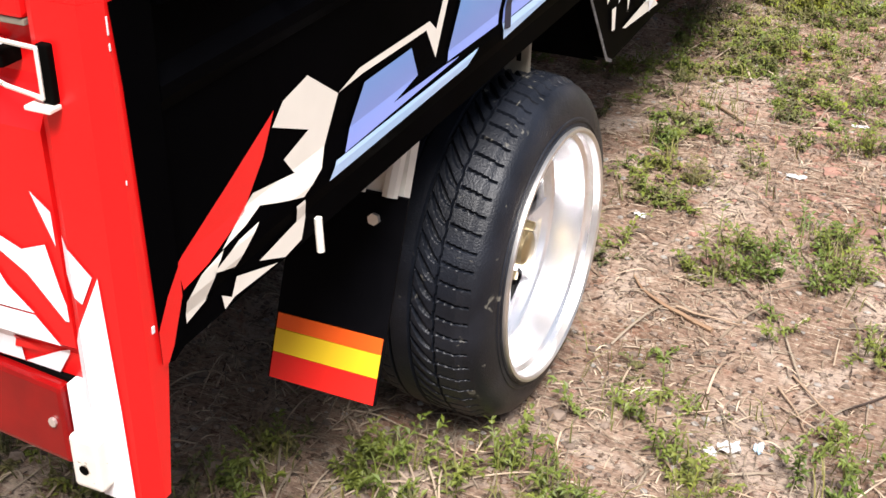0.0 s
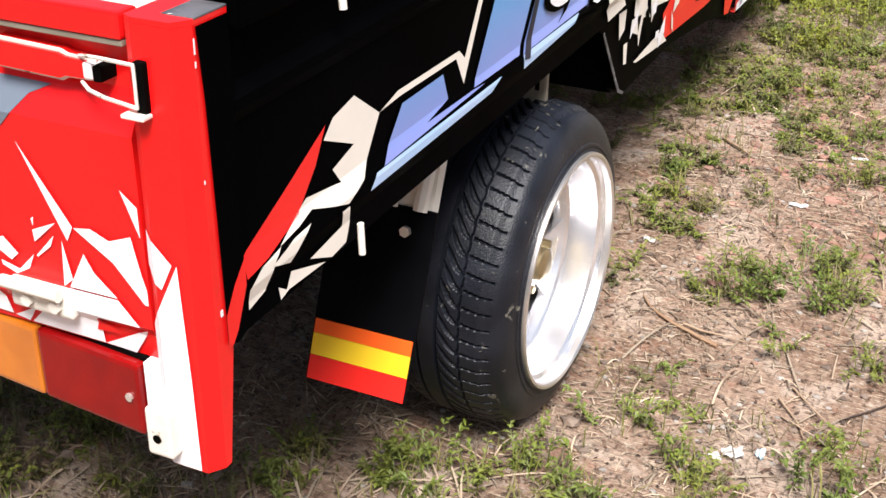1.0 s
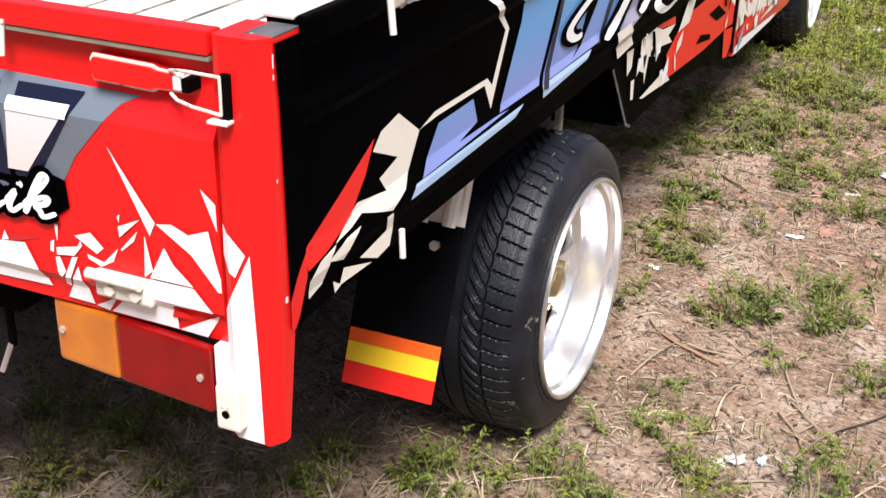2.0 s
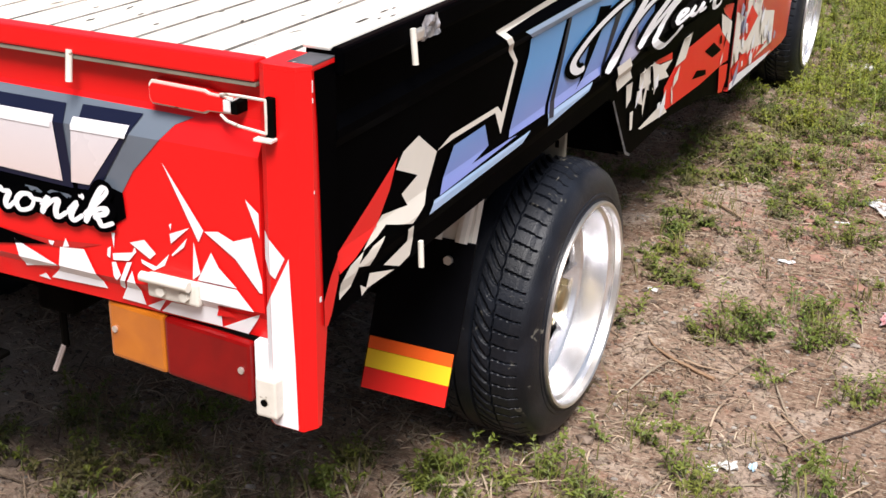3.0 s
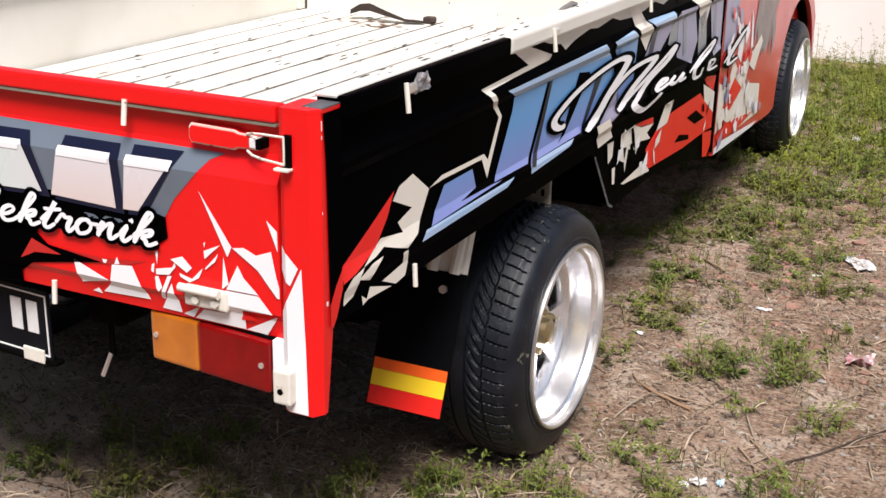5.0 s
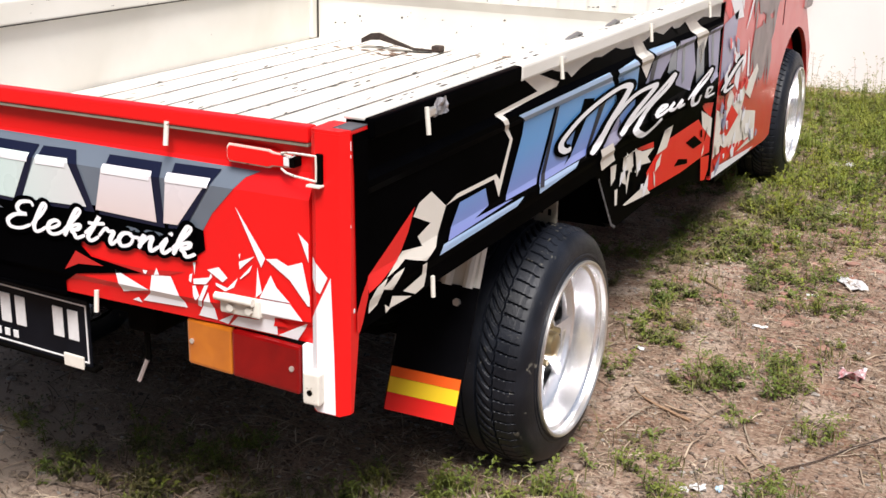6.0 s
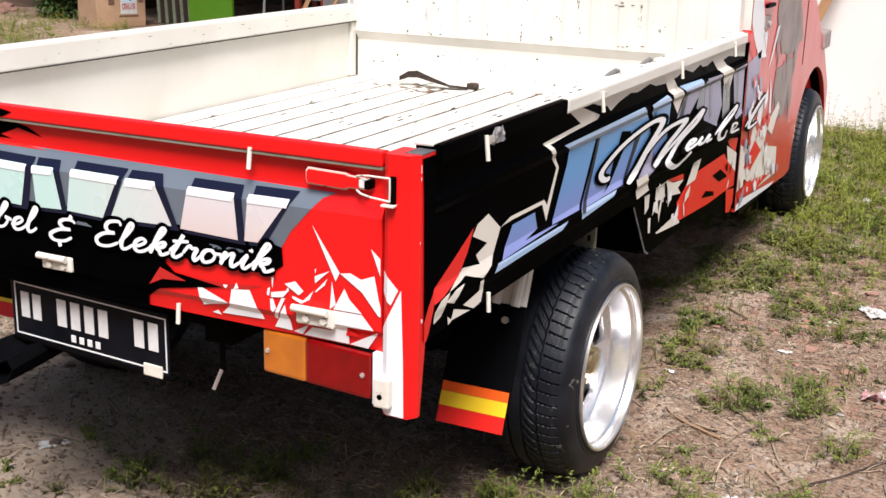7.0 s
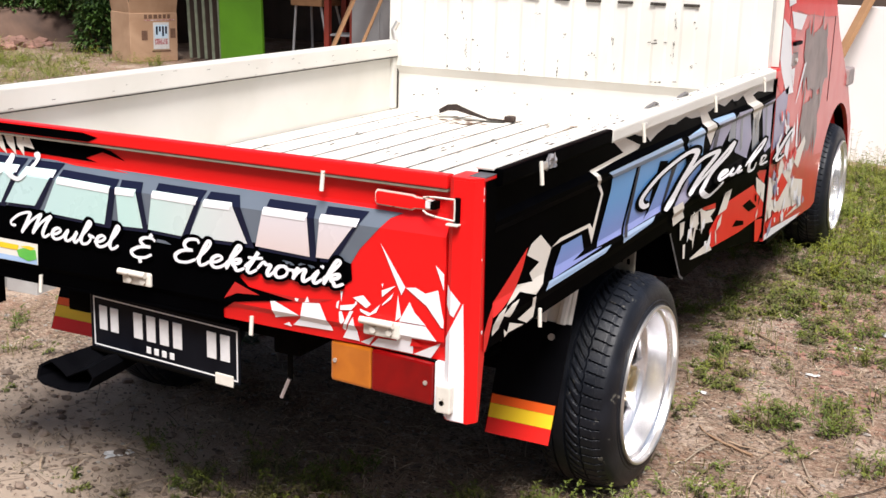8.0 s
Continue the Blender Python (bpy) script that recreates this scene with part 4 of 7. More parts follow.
# mud flaps
def flap(x0, x1, raised=0.0):
    Y = lambda z: 0.522 + (z - 0.252) * 0.395
    bm = bmesh.new()
    prism(bm, [(Y(0.25), 0.25), (Y(0.53), 0.53), (Y(0.53) + 0.005, 0.53), (Y(0.25) + 0.005, 0.25)], lambda u, v, w: Vector((min(x0, x1) + w, u, v)), abs(x1 - x0))
    f = part("mud_flap", bm, M["flap"], truck, "black rubber mud flap with orange, yellow and red bands")
    for z0, z1, key in ((0.251, 0.287, "red_tape"), (0.288, 0.32, "yellow"), (0.321, 0.342, "orange")):
        bm = bmesh.new()
        prism(bm, [(Y(z0) - 0.002, z0), (Y(z1) - 0.002, z1), (Y(z1), z1), (Y(z0), z0)], lambda u, v, w: Vector((min(x0, x1) + 0.003 + w, u, v)), abs(x1 - x0) - 0.006)
        part("flap_band", bm, M[key], f, {"red_tape": "red band", "yellow": "yellow band", "orange": "orange band"}[key])
    s = 1 if x1 > x0 else -1
    c = Vector((x1 - 0.045 * s, Y(0.497) - 0.001, 0.497))
    bm = tubed([c, c + Vector((0, -0.008, 0.002))], 0.009, 6)
    part("flap_bolt", bm, M["steel"], f, "zinc bolt")
    bm = bmesh.new()
    prism(bm, [(Y(0.51) + 0.006, 0.51), (Y(0.68), 0.672), (Y(0.68) + 0.03, 0.672), (Y(0.51) + 0.03, 0.51)], lambda u, v, w: Vector((min(x0, x1) + 0.08 * (s > 0) + w, u, v)), abs(x1 - x0) - 0.09)
    for k in (0.03, 0.08):
        tube(bm, [(x0 + s * (0.07 + k), Y(0.53) - 0.004, 0.53), (x0 + s * (0.075 + k), Y(0.66), 0.66)], 0.012, 8)
    part("flap_bracket", bm, M["bed"], f, "white pressed flap bracket")
    f.location.z += raised


flap(-0.219, -0.042)
flap(-WIDE + 0.13, -WIDE - 0.045, 0.022)


# ---- wheels ----
RIM, TYRE = 0.222, 0.305


def tread_depth(a, w):
    """Groove depth at the turn a (radians) and the width w (0 outer, 1 inner) of the tread."""
    d = max(0.0, 1.0 - abs(w - 0.555) / 0.018, 1.0 - abs(w - 0.79) / 0.018)
    k = a / math.tau
    # a fine stepped line between the two outer ribs
    zig = 0.29 + 0.005 * (1 if (k * 64) % 1.0 < 0.5 else -1)
    d = max(d, 0.55 * (1.0 - abs(w - zig) / 0.012))
    if w < 0.265:
        t = w / 0.265
        p = (k * 64 + 0.25 * t) % 1.0
        d = max(d, 1.0 - abs(p - 0.5) / (0.062 + 0.03 * t))
    elif 0.315 < w < 0.53:
        t = (w - 0.315) / 0.215
        p = (k * 64 + 0.25 + 1.35 * t ** 1.5) % 1.0
        d = max(d, 1.0 - abs(p - 0.5) / (0.08 + 0.75 * t * (1 - t)))
    elif w > 0.84:
        p = (k * 64 - w * 0.5) % 1.0
        d = max(d, 1.0 - abs(p - 0.5) / 0.06)
    return min(max(d, 0.0) * 2.5, 1.0) * 0.0075


def tyre_mesh():
    """A low, stretched tyre about the x axis; the outer face looks towards +x."""
    steps, cols = 960, 104
    prof_out = [(-0.002, 0.214), (0.0, 0.2245), (-0.0005, 0.227), (-0.003, 0.2285), (-0.003, 0.2315), (-0.001, 0.2335), (-0.0015, 0.2375), (-0.0035, 0.239), (-0.004, 0.25), (-0.009, 0.266), (-0.015, 0.2775), (-0.022, 0.2862), (-0.0295, 0.2908)]
    verts, faces = [], []
    tread = []
    for j in range(cols + 1):
        w = j / cols
        crown = 0.006 * (1 - (2 * w - 1) ** 2)
        edge = 0.006 * max(0, abs(2 * w - 1) - 0.86) / 0.14
        tread.append((-0.037 - 0.158 * w, 0.2985 + crown - edge, w))
    inner = [(-0.203, 0.294, -1), (-0.213, 0.282, -1), (-0.22, 0.26, -1), (-0.224, 0.235, -1), (-0.222, 0.206, -1)]
    full = [(x, r, -1) for x, r in prof_out] + tread + inner
    n = len(full)
    for k in range(steps):
        a = k * math.tau / steps
        c, s = math.cos(a), math.sin(a)
        for x, r, w in full:
            rr = r - (tread_depth(a, w) if w >= 0 else 0)
            verts.append((x, rr * c, rr * s))
    for k in range(steps):
        p, q = k * n, ((k + 1) % steps) * n
        for i in range(n - 1):
            faces.append((p + i, p + i + 1, q + i + 1, q + i))
    me = bpy.data.meshes.new("tyre")
    me.from_pydata(verts, [], faces)
    me.polygons.foreach_set("use_smooth", [True] * len(faces))
    me.set_sharp_from_angle(angle=radians(38))
    me.materials.append(M["rubber"])
    return me


def wheel_meshes():
    out = [("tyre", tyre_mesh(), "worn directional tyre, dusty")]

    def keep(name, bm, key, label, smooth=True):
        me = bpy.data.meshes.new(name)
        bmesh.ops.recalc_face_normals(bm, faces=bm.faces[:])
        for f in bm.faces:
            f.smooth = smooth
        bm.to_mesh(me)
        bm.free()
        if smooth:
            me.set_sharp_from_angle(angle=radians(35))
        me.materials.append(M[key])
        out.append((name, me, label))

    keep("rim_lip", lathe([(-0.012, 0.2125), (0.004, 0.214), (0.007, 0.218), (0.006, 0.2225), (0.0, 0.2235), (-0.01, 0.2215), (-0.014, 0.216)], 96, (0, 0, 0), True), "alloy_lip", "scuffed alloy lip")
    keep("rim_barrel", lathe([(-0.006, 0.2135), (-0.016, 0.2105), (-0.022, 0.2025), (-0.078, 0.197), (-0.084, 0.188), (-0.15, 0.183), (-0.2, 0.2), (-0.205, 0.206), (-0.2, 0.203), (-0.15, 0.187), (-0.09, 0.2), (-0.02, 0.215)], 96, (0, 0, 0), True), "alloy", "polished deep-dish barrel")
    # face: hub pad and eight slim spokes
    keep("rim_centre", lathe([(-0.078, 0.0), (-0.078, 0.068), (-0.084, 0.074), (-0.10, 0.072), (-0.105, 0.0)], 48, (0, 0, 0)), "alloy", "alloy wheel centre")
    keep("rim_ring", lathe([(-0.082, 0.1885), (-0.088, 0.166), (-0.10, 0.163), (-0.106, 0.1865)], 64, (0, 0, 0), True), "alloy", "alloy ring")
    for i in range(8):
        a = i * math.tau / 8
        bm = bmesh.new()
        vs = box(bm, (-0.10, -0.014, 0.06), (-0.082, 0.014, 0.176), 0.004)
        bmesh.ops.rotate(bm, cent=(0, 0, 0), matrix=Matrix.Rotation(a, 3, 'X'), verts=vs)
        keep("spoke", bm, "alloy", "", False)
    keep("hub_cap", lathe([(-0.046, 0.0), (-0.046, 0.024), (-0.05, 0.030), (-0.078, 0.033)], 32, (0, 0, 0)), "brass", "tarnished brass hub cap")
    for i in range(5):
        a = i * math.tau / 5 + 0.4
        keep("wheel_nut", lathe([(-0.058, 0.0), (-0.058, 0.008), (-0.078, 0.0095)], 6, (0, 0.05 * math.cos(a), 0.05 * math.sin(a))), "brass", "", False)
    keep("brake_drum", lathe([(-0.115, 0.0), (-0.115, 0.13), (-0.12, 0.135), (-0.215, 0.135), (-0.22, 0.0)], 32, (0, 0, 0)), "chassis", "dark brake drum")
    return out


WHEEL = wheel_meshes()


def wheel(centre, outward, toe=0.0, spin=0.0):
    base = new("wheel", WHEEL[0][1])
    base.name = "wheel"
    m = Matrix.Translation(centre) @ Matrix.Rotation(radians(toe), 4, 'Z') @ Matrix.Rotation(0 if outward > 0 else math.pi, 4, 'Z') @ Matrix.Rotation(spin, 4, 'X')
    base.matrix_basis = m
    base.parent = truck
    base.matrix_parent_inverse = truck.matrix_basis.inverted()
    tagged(base, "polished deep-dish wheel with a stretched black tyre")
    for name, me, label in WHEEL[1:]:
        ob = new(name, me)
        ob.parent = base
        tagged(ob, label)


wheel((0.056, 1.01, 0.272), 1, -2.0)
wheel((-WIDE - 0.056, 1.01, 0.272), -1, 0, 0.5)
wheel((0.03, 4.07, 0.325), 1, 0, 0.9)
wheel((-WIDE - 0.03, 4.07, 0.325), -1, 0, 1.3)

# bracket above the rear tyre
bump_stop = part("bump_bracket", boxed((-0.088, 1.062, 0.50), (-0.028, 1.076, 0.69), 0.004), M["khaki"], truck, "khaki pressed bracket above the tyre")
for x, z, h in ((-0.066, 0.606, 0.012), (-0.045, 0.598, 0.008)):
    part("slot_hole", boxed((x - 0.004, 1.0595, z - h), (x + 0.004, 1.0615, z + h), 0.0008), M["chassis"], bump_stop, "dark slot")

# ---- side graphics ----
def art(key, level, lab, *outline):
    decal(gate_r, outline, M[key], on_side, level, lab)


art("red", 1, "red blade sticker", (0.235, 0.821), (0.144, 0.778), (0.053, 0.737), (0.053, 0.712), (0.096, 0.718), (0.168, 0.738), (0.21, 0.78))
art("cream", 1, "cream jagged sticker", (0.304, 0.834), (0.368, 0.791), (0.318, 0.722), (0.275, 0.707), (0.227, 0.722), (0.195, 0.733), (0.164, 0.725), (0.121, 0.72), (0.187, 0.75), (0.267, 0.738), (0.248, 0.761), (0.301, 0.774), (0.23, 0.804), (0.253, 0.824))
art("cream", 2, "", (0.186, 0.72), (0.139, 0.692), (0.1, 0.705), (0.148, 0.718))
art("cream", 2, "", (0.121, 0.72), (0.109, 0.71), (0.087, 0.681), (0.055, 0.674), (0.055, 0.698), (0.081, 0.714))
art("cream", 2, "", (0.275, 0.704), (0.279, 0.681), (0.269, 0.658), (0.234, 0.654), (0.184, 0.675), (0.26, 0.684), (0.257, 0.704))
art("cream", 2, "", (0.218, 0.655), (0.136, 0.659), (0.118, 0.654), (0.114, 0.672), (0.131, 0.661), (0.142, 0.679))
art("cream", 1, "cream lightning outline", (0.368, 0.791), (0.419, 0.803), (0.61, 0.8), (0.63, 0.784), (0.679, 0.86), (0.599, 0.929), (0.84, 0.9385), (0.752, 0.98), (0.83, 0.98), (0.977, 0.94), (0.961, 0.931), (0.635, 0.921), (0.695, 0.859), (0.628, 0.746), (0.6, 0.791), (0.427, 0.794), (0.381, 0.792))
art("blue", 2, "blue emblem block", (0.429, 0.783), (0.554, 0.783), (0.572, 0.742), (0.499, 0.732), (0.656, 0.729), (0.697, 0.726), (0.369, 0.72))
art("blue_light", 2, "pale blue emblem foot", (0.368, 0.719), (0.759, 0.718), (0.719, 0.705), (0.329, 0.702), (0.348, 0.719))
art("blue", 2, "blue emblem block", (0.755, 0.887), (0.945, 0.889), (0.836, 0.728), (0.659, 0.731), (0.747, 0.86))
art("blue_light", 2, "pale blue emblem edge", (0.703, 0.909), (1.316, 0.914), (1.375, 0.88), (0.756, 0.888))
art("blue", 2, "blue emblem block", (0.968, 0.887), (1.375, 0.88), (1.398, 0.857), (1.414, 0.821), (1.166, 0.726), (0.852, 0.725))
art("black", 3, "dark slash in the emblem", (1.145, 0.873), (1.225, 0.862), (1.06, 0.744), (1.012, 0.732), (1.04, 0.743))
art("blue_light", 2, "", (0.852, 0.724), (1.121, 0.723), (1.094, 0.71), (0.852, 0.701))
art("blue", 2, "blue emblem block", (1.40, 0.90), (1.542, 0.905), (1.602, 0.886), (1.58, 0.784), (1.441, 0.727), (1.453, 0.837))
art("blue_light", 3, "", (1.38, 0.911), (1.542, 0.918), (1.585, 0.896), (1.41, 0.892))
art("violet", 2, "violet-grey emblem block", (1.71, 0.915), (1.932, 0.912), (1.966, 0.888), (1.727, 0.779), (1.666, 0.825), (1.76, 0.894))
art("blue_light", 3, "", (1.689, 0.925), (1.932, 0.92), (1.945, 0.90), (1.73, 0.905))
art("violet", 2, "violet-grey emblem block", (1.995, 0.913), (2.181, 0.908), (2.24, 0.795), (2.18, 0.732), (2.004, 0.777))
art("violet", 2, "violet-grey emblem block", (2.373, 0.902), (2.548, 0.906), (2.553, 0.725), (2.448, 0.715))
art("cream", 2, "cream bolt sticker", (1.514, 0.98), (1.584, 0.98), (1.733, 0.891), (1.68, 0.844), (1.612, 0.894))
art("cream", 2, "cream bolt sticker", (2.07, 0.966), (2.156, 0.974), (2.378, 0.891), (2.3, 0.798), (2.231, 0.887))
art("bed", 1, "bare cream paint where vinyl is torn", (0.90, 0.981), (2.55, 0.981), (2.55, 0.93), (2.3, 0.955), (2.13, 0.94), (2.08, 0.962), (1.98, 0.946), (1.93, 0.965), (1.84, 0.95), (1.75, 0.968), (1.66, 0.955), (1.55, 0.95), (1.45, 0.955), (1.39, 0.968), (1.28, 0.958), (1.22, 0.964), (1.12, 0.952), (1.06, 0.938), (1.03, 0.955), (0.96, 0.966))
# the word along the side, in brush script with a dark edge; its last letter runs on to the cab
flat_cab = lambda u, z, lift: Vector((0.0008 + lift, u, z))
SIDE_WORD = [
    (gate_r, on_side, 0.016, [[(1.055, 0.767), (1.015, 0.768), (0.982, 0.784), (1.003, 0.802), (1.125, 0.832), (1.279, 0.851), (1.428, 0.859), (1.504, 0.85), (1.485, 0.832), (1.357, 0.783), (1.268, 0.742), (1.194, 0.724)],
                              [(1.194, 0.724), (1.378, 0.783), (1.555, 0.816), (1.749, 0.816), (1.736, 0.803), (1.567, 0.766), (1.47, 0.734), (1.433, 0.728)]]),
    (gate_r, on_side, 0.015, [[(1.447, 0.73), (1.619, 0.757), (1.821, 0.791), (1.964, 0.817), (1.901, 0.789), (1.721, 0.761), (1.612, 0.731), (1.571, 0.715), (1.654, 0.687), (1.747, 0.691), (1.833, 0.704)]]),
    (gate_r, on_side, 0.012, [[(1.763, 0.725), (1.843, 0.727), (1.898, 0.731), (1.848, 0.738), (1.793, 0.729), (1.801, 0.716), (1.91, 0.719)]]),
    (gate_r, on_side, 0.012, [[(1.981, 0.728), (1.924, 0.718), (1.972, 0.708), (2.06, 0.722), (2.028, 0.706), (2.093, 0.704)]]),
    (gate_r, on_side, 0.012, [[(2.129, 0.711), (2.34, 0.749), (2.443, 0.766), (2.4, 0.744), (2.202, 0.713), (2.209, 0.683), (2.279, 0.68), (2.296, 0.701)]]),
    (gate_r, on_side, 0.011, [[(2.364, 0.682), (2.442, 0.691), (2.448, 0.703), (2.387, 0.707), (2.393, 0.68), (2.501, 0.674)]]),
]


def side_letter(parent, surface, width, lines):
    bm, edge = bmesh.new(), bmesh.new()
    for k, line in enumerate(lines):
        brush(bm, line, width, 0.3, 0.0004 * k)
        brush(edge, line, width + 0.02, 0.3, 0.0004 * k)
    wrap(edge, surface, 0.0054)
    wrap(bm, surface, 0.0074)
    part("letter_edge", edge, M["black"], parent, "dark edge of the lettering")
    part("letter", bm, M["white"], parent, "white brush lettering")


for entry in SIDE_WORD:
    side_letter(*entry)

# dark wedges, shading bands and splinters among the emblem blocks
for key, level, outline in (
    ("navy", 3, [(0.955, 0.886), (0.972, 0.884), (0.876, 0.712), (0.852, 0.716)]),
    ("navy", 3, [(1.29, 0.862), (1.34, 0.858), (1.20, 0.74), (1.16, 0.72)]),
    ("black", 2, [(1.40, 0.87), (1.46, 0.885), (1.44, 0.80), (1.38, 0.77)]),
    ("violet", 2, [(1.36, 0.79), (1.42, 0.80), (1.50, 0.72), (1.40, 0.705), (1.30, 0.71)]),
    ("navy", 3, [(1.74, 0.90), (1.79, 0.90), (1.74, 0.82), (1.70, 0.83)]),
    ("grey", 2, [(1.93, 0.89), (1.99, 0.91), (2.0, 0.80), (1.90, 0.83)]),
    ("grey", 3, [(2.05, 0.90), (2.08, 0.90), (2.10, 0.78), (2.07, 0.77)]),
    ("grey", 2, [(2.24, 0.86), (2.33, 0.88), (2.36, 0.75), (2.26, 0.73)]),
    ("grey", 3, [(2.42, 0.90), (2.45, 0.90), (2.49, 0.73), (2.46, 0.72)]),
    ("black", 3, [(1.06, 0.70), (1.10, 0.715), (1.24, 0.70), (1.20, 0.69)]),
    ("black", 2, [(1.95, 0.955), (2.02, 0.93), (2.10, 0.935), (2.05, 0.95)]),
):
    decal(gate_r, outline, M[key], on_side, level)

# ---- skirt under the bed, between rear wheel and cab ----
bm = bmesh.new()
prism(bm, [(1.16, 0.648), (1.15, 0.668), (1.27, 0.652), (1.31, 0.63), (1.44, 0.475), (1.49, 0.452), (1.86, 0.452), (2.30, 0.40), (2.56, 0.34), (2.56, 0.648)], lambda u, v, w: Vector((-0.03 + w, u, v)), 0.022)
skirt = part("side_skirt", bm, M["black"], truck, "black wrapped side skirt with red and white graphics")
flat_skirt = lambda u, z, lift: Vector((-0.0075 + lift, u, z))

def low_art(key, level, *outline):
    """A sticker that runs from the gate's lower edge on to the skirt."""
    bm = bmesh.new()
    bm.faces.new([bm.verts.new((u, z, 0)) for u, z in outline])
    wrap(bm, on_low, 0.0012 * level)
    part("decal", bm, M[key], skirt, {"red": "red sticker", "cream": "cream splinter sticker"}.get(key, ""))


low_art("black", 1.5, (1.86, 0.69), (2.22, 0.68), (2.555, 0.665), (2.555, 0.65), (2.37, 0.623), (2.048, 0.645))
low_art("red", 2, (1.796, 0.485), (1.763, 0.551), (1.922, 0.609), (2.358, 0.606), (2.419, 0.569), (2.555, 0.51), (2.555, 0.452), (2.492, 0.457), (2.176, 0.462))
low_art("black", 3, (2.202, 0.555), (2.315, 0.558), (2.432, 0.511), (2.311, 0.514))
low_art("black", 3, (2.073, 0.503), (2.122, 0.517), (2.241, 0.493), (2.246, 0.477))
low_art("red", 2.5, (2.38, 0.657), (2.555, 0.632), (2.531, 0.584), (2.424, 0.625))
low_art("cream", 2.2, (2.389, 0.63), (2.531, 0.584), (2.555, 0.575), (2.555, 0.505), (2.419, 0.569))
low_art("red", 3, (2.454, 0.37), (2.429, 0.459), (2.555, 0.442), (2.555, 0.39), (2.513, 0.36))
low_art("cream", 3, (1.261, 0.722), (1.361, 0.722), (1.413, 0.663), (1.301, 0.658))
low_art("cream", 3, (1.619, 0.652), (1.70, 0.628), (1.824, 0.615), (1.76, 0.60), (1.8, 0.575), (1.70, 0.588), (1.66, 0.56), (1.641, 0.621))
low_art("cream", 3, (1.942, 0.653), (2.029, 0.647), (1.969, 0.586), (1.857, 0.585))
low_art("cream", 3, (1.541, 0.505), (1.757, 0.516), (1.814, 0.476), (1.562, 0.498))
low_art("cream", 3, (1.404, 0.645), (1.456, 0.642), (1.452, 0.601), (1.418, 0.588))
low_art("cream", 3, (1.504, 0.607), (1.575, 0.6), (1.556, 0.561), (1.496, 0.583))
low_art("cream", 3, (1.519, 0.662), (1.56, 0.64), (1.603, 0.658), (1.615, 0.61), (1.652, 0.575), (1.59, 0.59), (1.569, 0.53), (1.545, 0.60), (1.517, 0.612))
low_art("cream", 3, (1.454, 0.568), (1.481, 0.566), (1.484, 0.519), (1.464, 0.522))
low_art("red", 2, (1.637, 0.639), (1.634, 0.649), (1.819, 0.634), (1.824, 0.615))
decal(skirt, [(1.305, 0.63), (1.312, 0.634), (1.449, 0.474), (1.485, 0.458), (1.48, 0.453), (1.44, 0.469)], M["cap_grey"], flat_skirt, 3, "thin grey line along the folded edge")
shard_rng = np.random.default_rng(5)
for k in range(12):
    u, z = shard_rng.uniform(1.48, 1.9) if k % 3 else shard_rng.uniform(2.3, 2.5), shard_rng.uniform(0.48, 0.62)
    a, n, w = shard_rng.uniform(0.3, 2.0), shard_rng.uniform(0.03, 0.11), shard_rng.uniform(0.008, 0.026)
    c, s = math.cos(a), math.sin(a)
    quad = [(u + c * n * p - s * w * q, min(max(z + s * n * p * 0.6 + c * w * q, 0.46), 0.645)) for p, q in ((-0.5, -0.4), (0.1, -1.0), (0.55, 0.3), (-0.2, 0.7))]
    decal(skirt, quad, M[("cream", "black", "white", "black", "white", "cream")[k % 6]], flat_skirt, 4.2 + k * 0.05)
bm = bmesh.new()
prism(bm, [(1.40, 0.62), (1.47, 0.455), (1.50, 0.45), (1.47, 0.60)], lambda u, v, w: Vector((-0.34 + w, u, v)), 0.31)
part("arch_guard", bm, M["flap"], truck, "black splash guard behind the wheel")
part("fuel_tank", boxed((-0.75, 1.7, 0.36), (-0.4, 2.5, 0.56), 0.03), M["chassis"], truck, "black fuel tank")

# ---- cab ----
ARCH = [(4.07 + 0.43 * math.cos(radians(a)), 0.30 + 0.43 * math.sin(radians(a))) for a in range(178, -1, -8)]
lower = [(2.58, 0.345), (3.55, 0.305)] + ARCH + [(4.51, 0.42), (4.49, 0.59), (4.27, 0.80), (4.04, 0.96), (3.84, 1.1), (3.69, 1.24), (3.62, 1.34), (2.58, 1.34)]
bm = bmesh.new()
prism(bm, lower, lambda u, v, w: Vector((-0.06 + w, u, v)), 0.06)
# this side's red carries some sky glare in its colour
cab = part("cab_side", bm, M["paled_red"], truck, "red cab side with white and grey graphics")
bm = bmesh.new()
prism(bm, lower, lambda u, v, w: Vector((-WIDE + w, u, v)), 0.06)
part("cab_side", bm, M["red"], truck, "red cab side")
bm = bmesh.new()
prism(bm, [(2.55, 0.70), (2.55, 1.74), (2.62, 1.80), (3.40, 1.80), (3.45, 1.77), (3.45, 1.74), (2.60, 1.74), (2.60, 0.70)], lambda u, v, w: Vector((-WIDE + 0.061 + w, u, v)), WIDE - 0.122)
part("cab_shell", bm, M["red"], truck, "red cab back and roof")
bm = bmesh.new()
prism(bm, [(3.9, 0.4), (4.48, 0.42), (4.47, 0.58), (4.25, 0.79), (4.02, 0.95), (3.82, 1.09), (3.67, 1.23), (3.6, 1.3), (3.55, 1.2)], lambda u, v, w: Vector((-WIDE + 0.061 + w, u, v)), WIDE - 0.122)
part("cab_nose", bm, M["red"], truck, "red cab nose")
bm = bmesh.new()
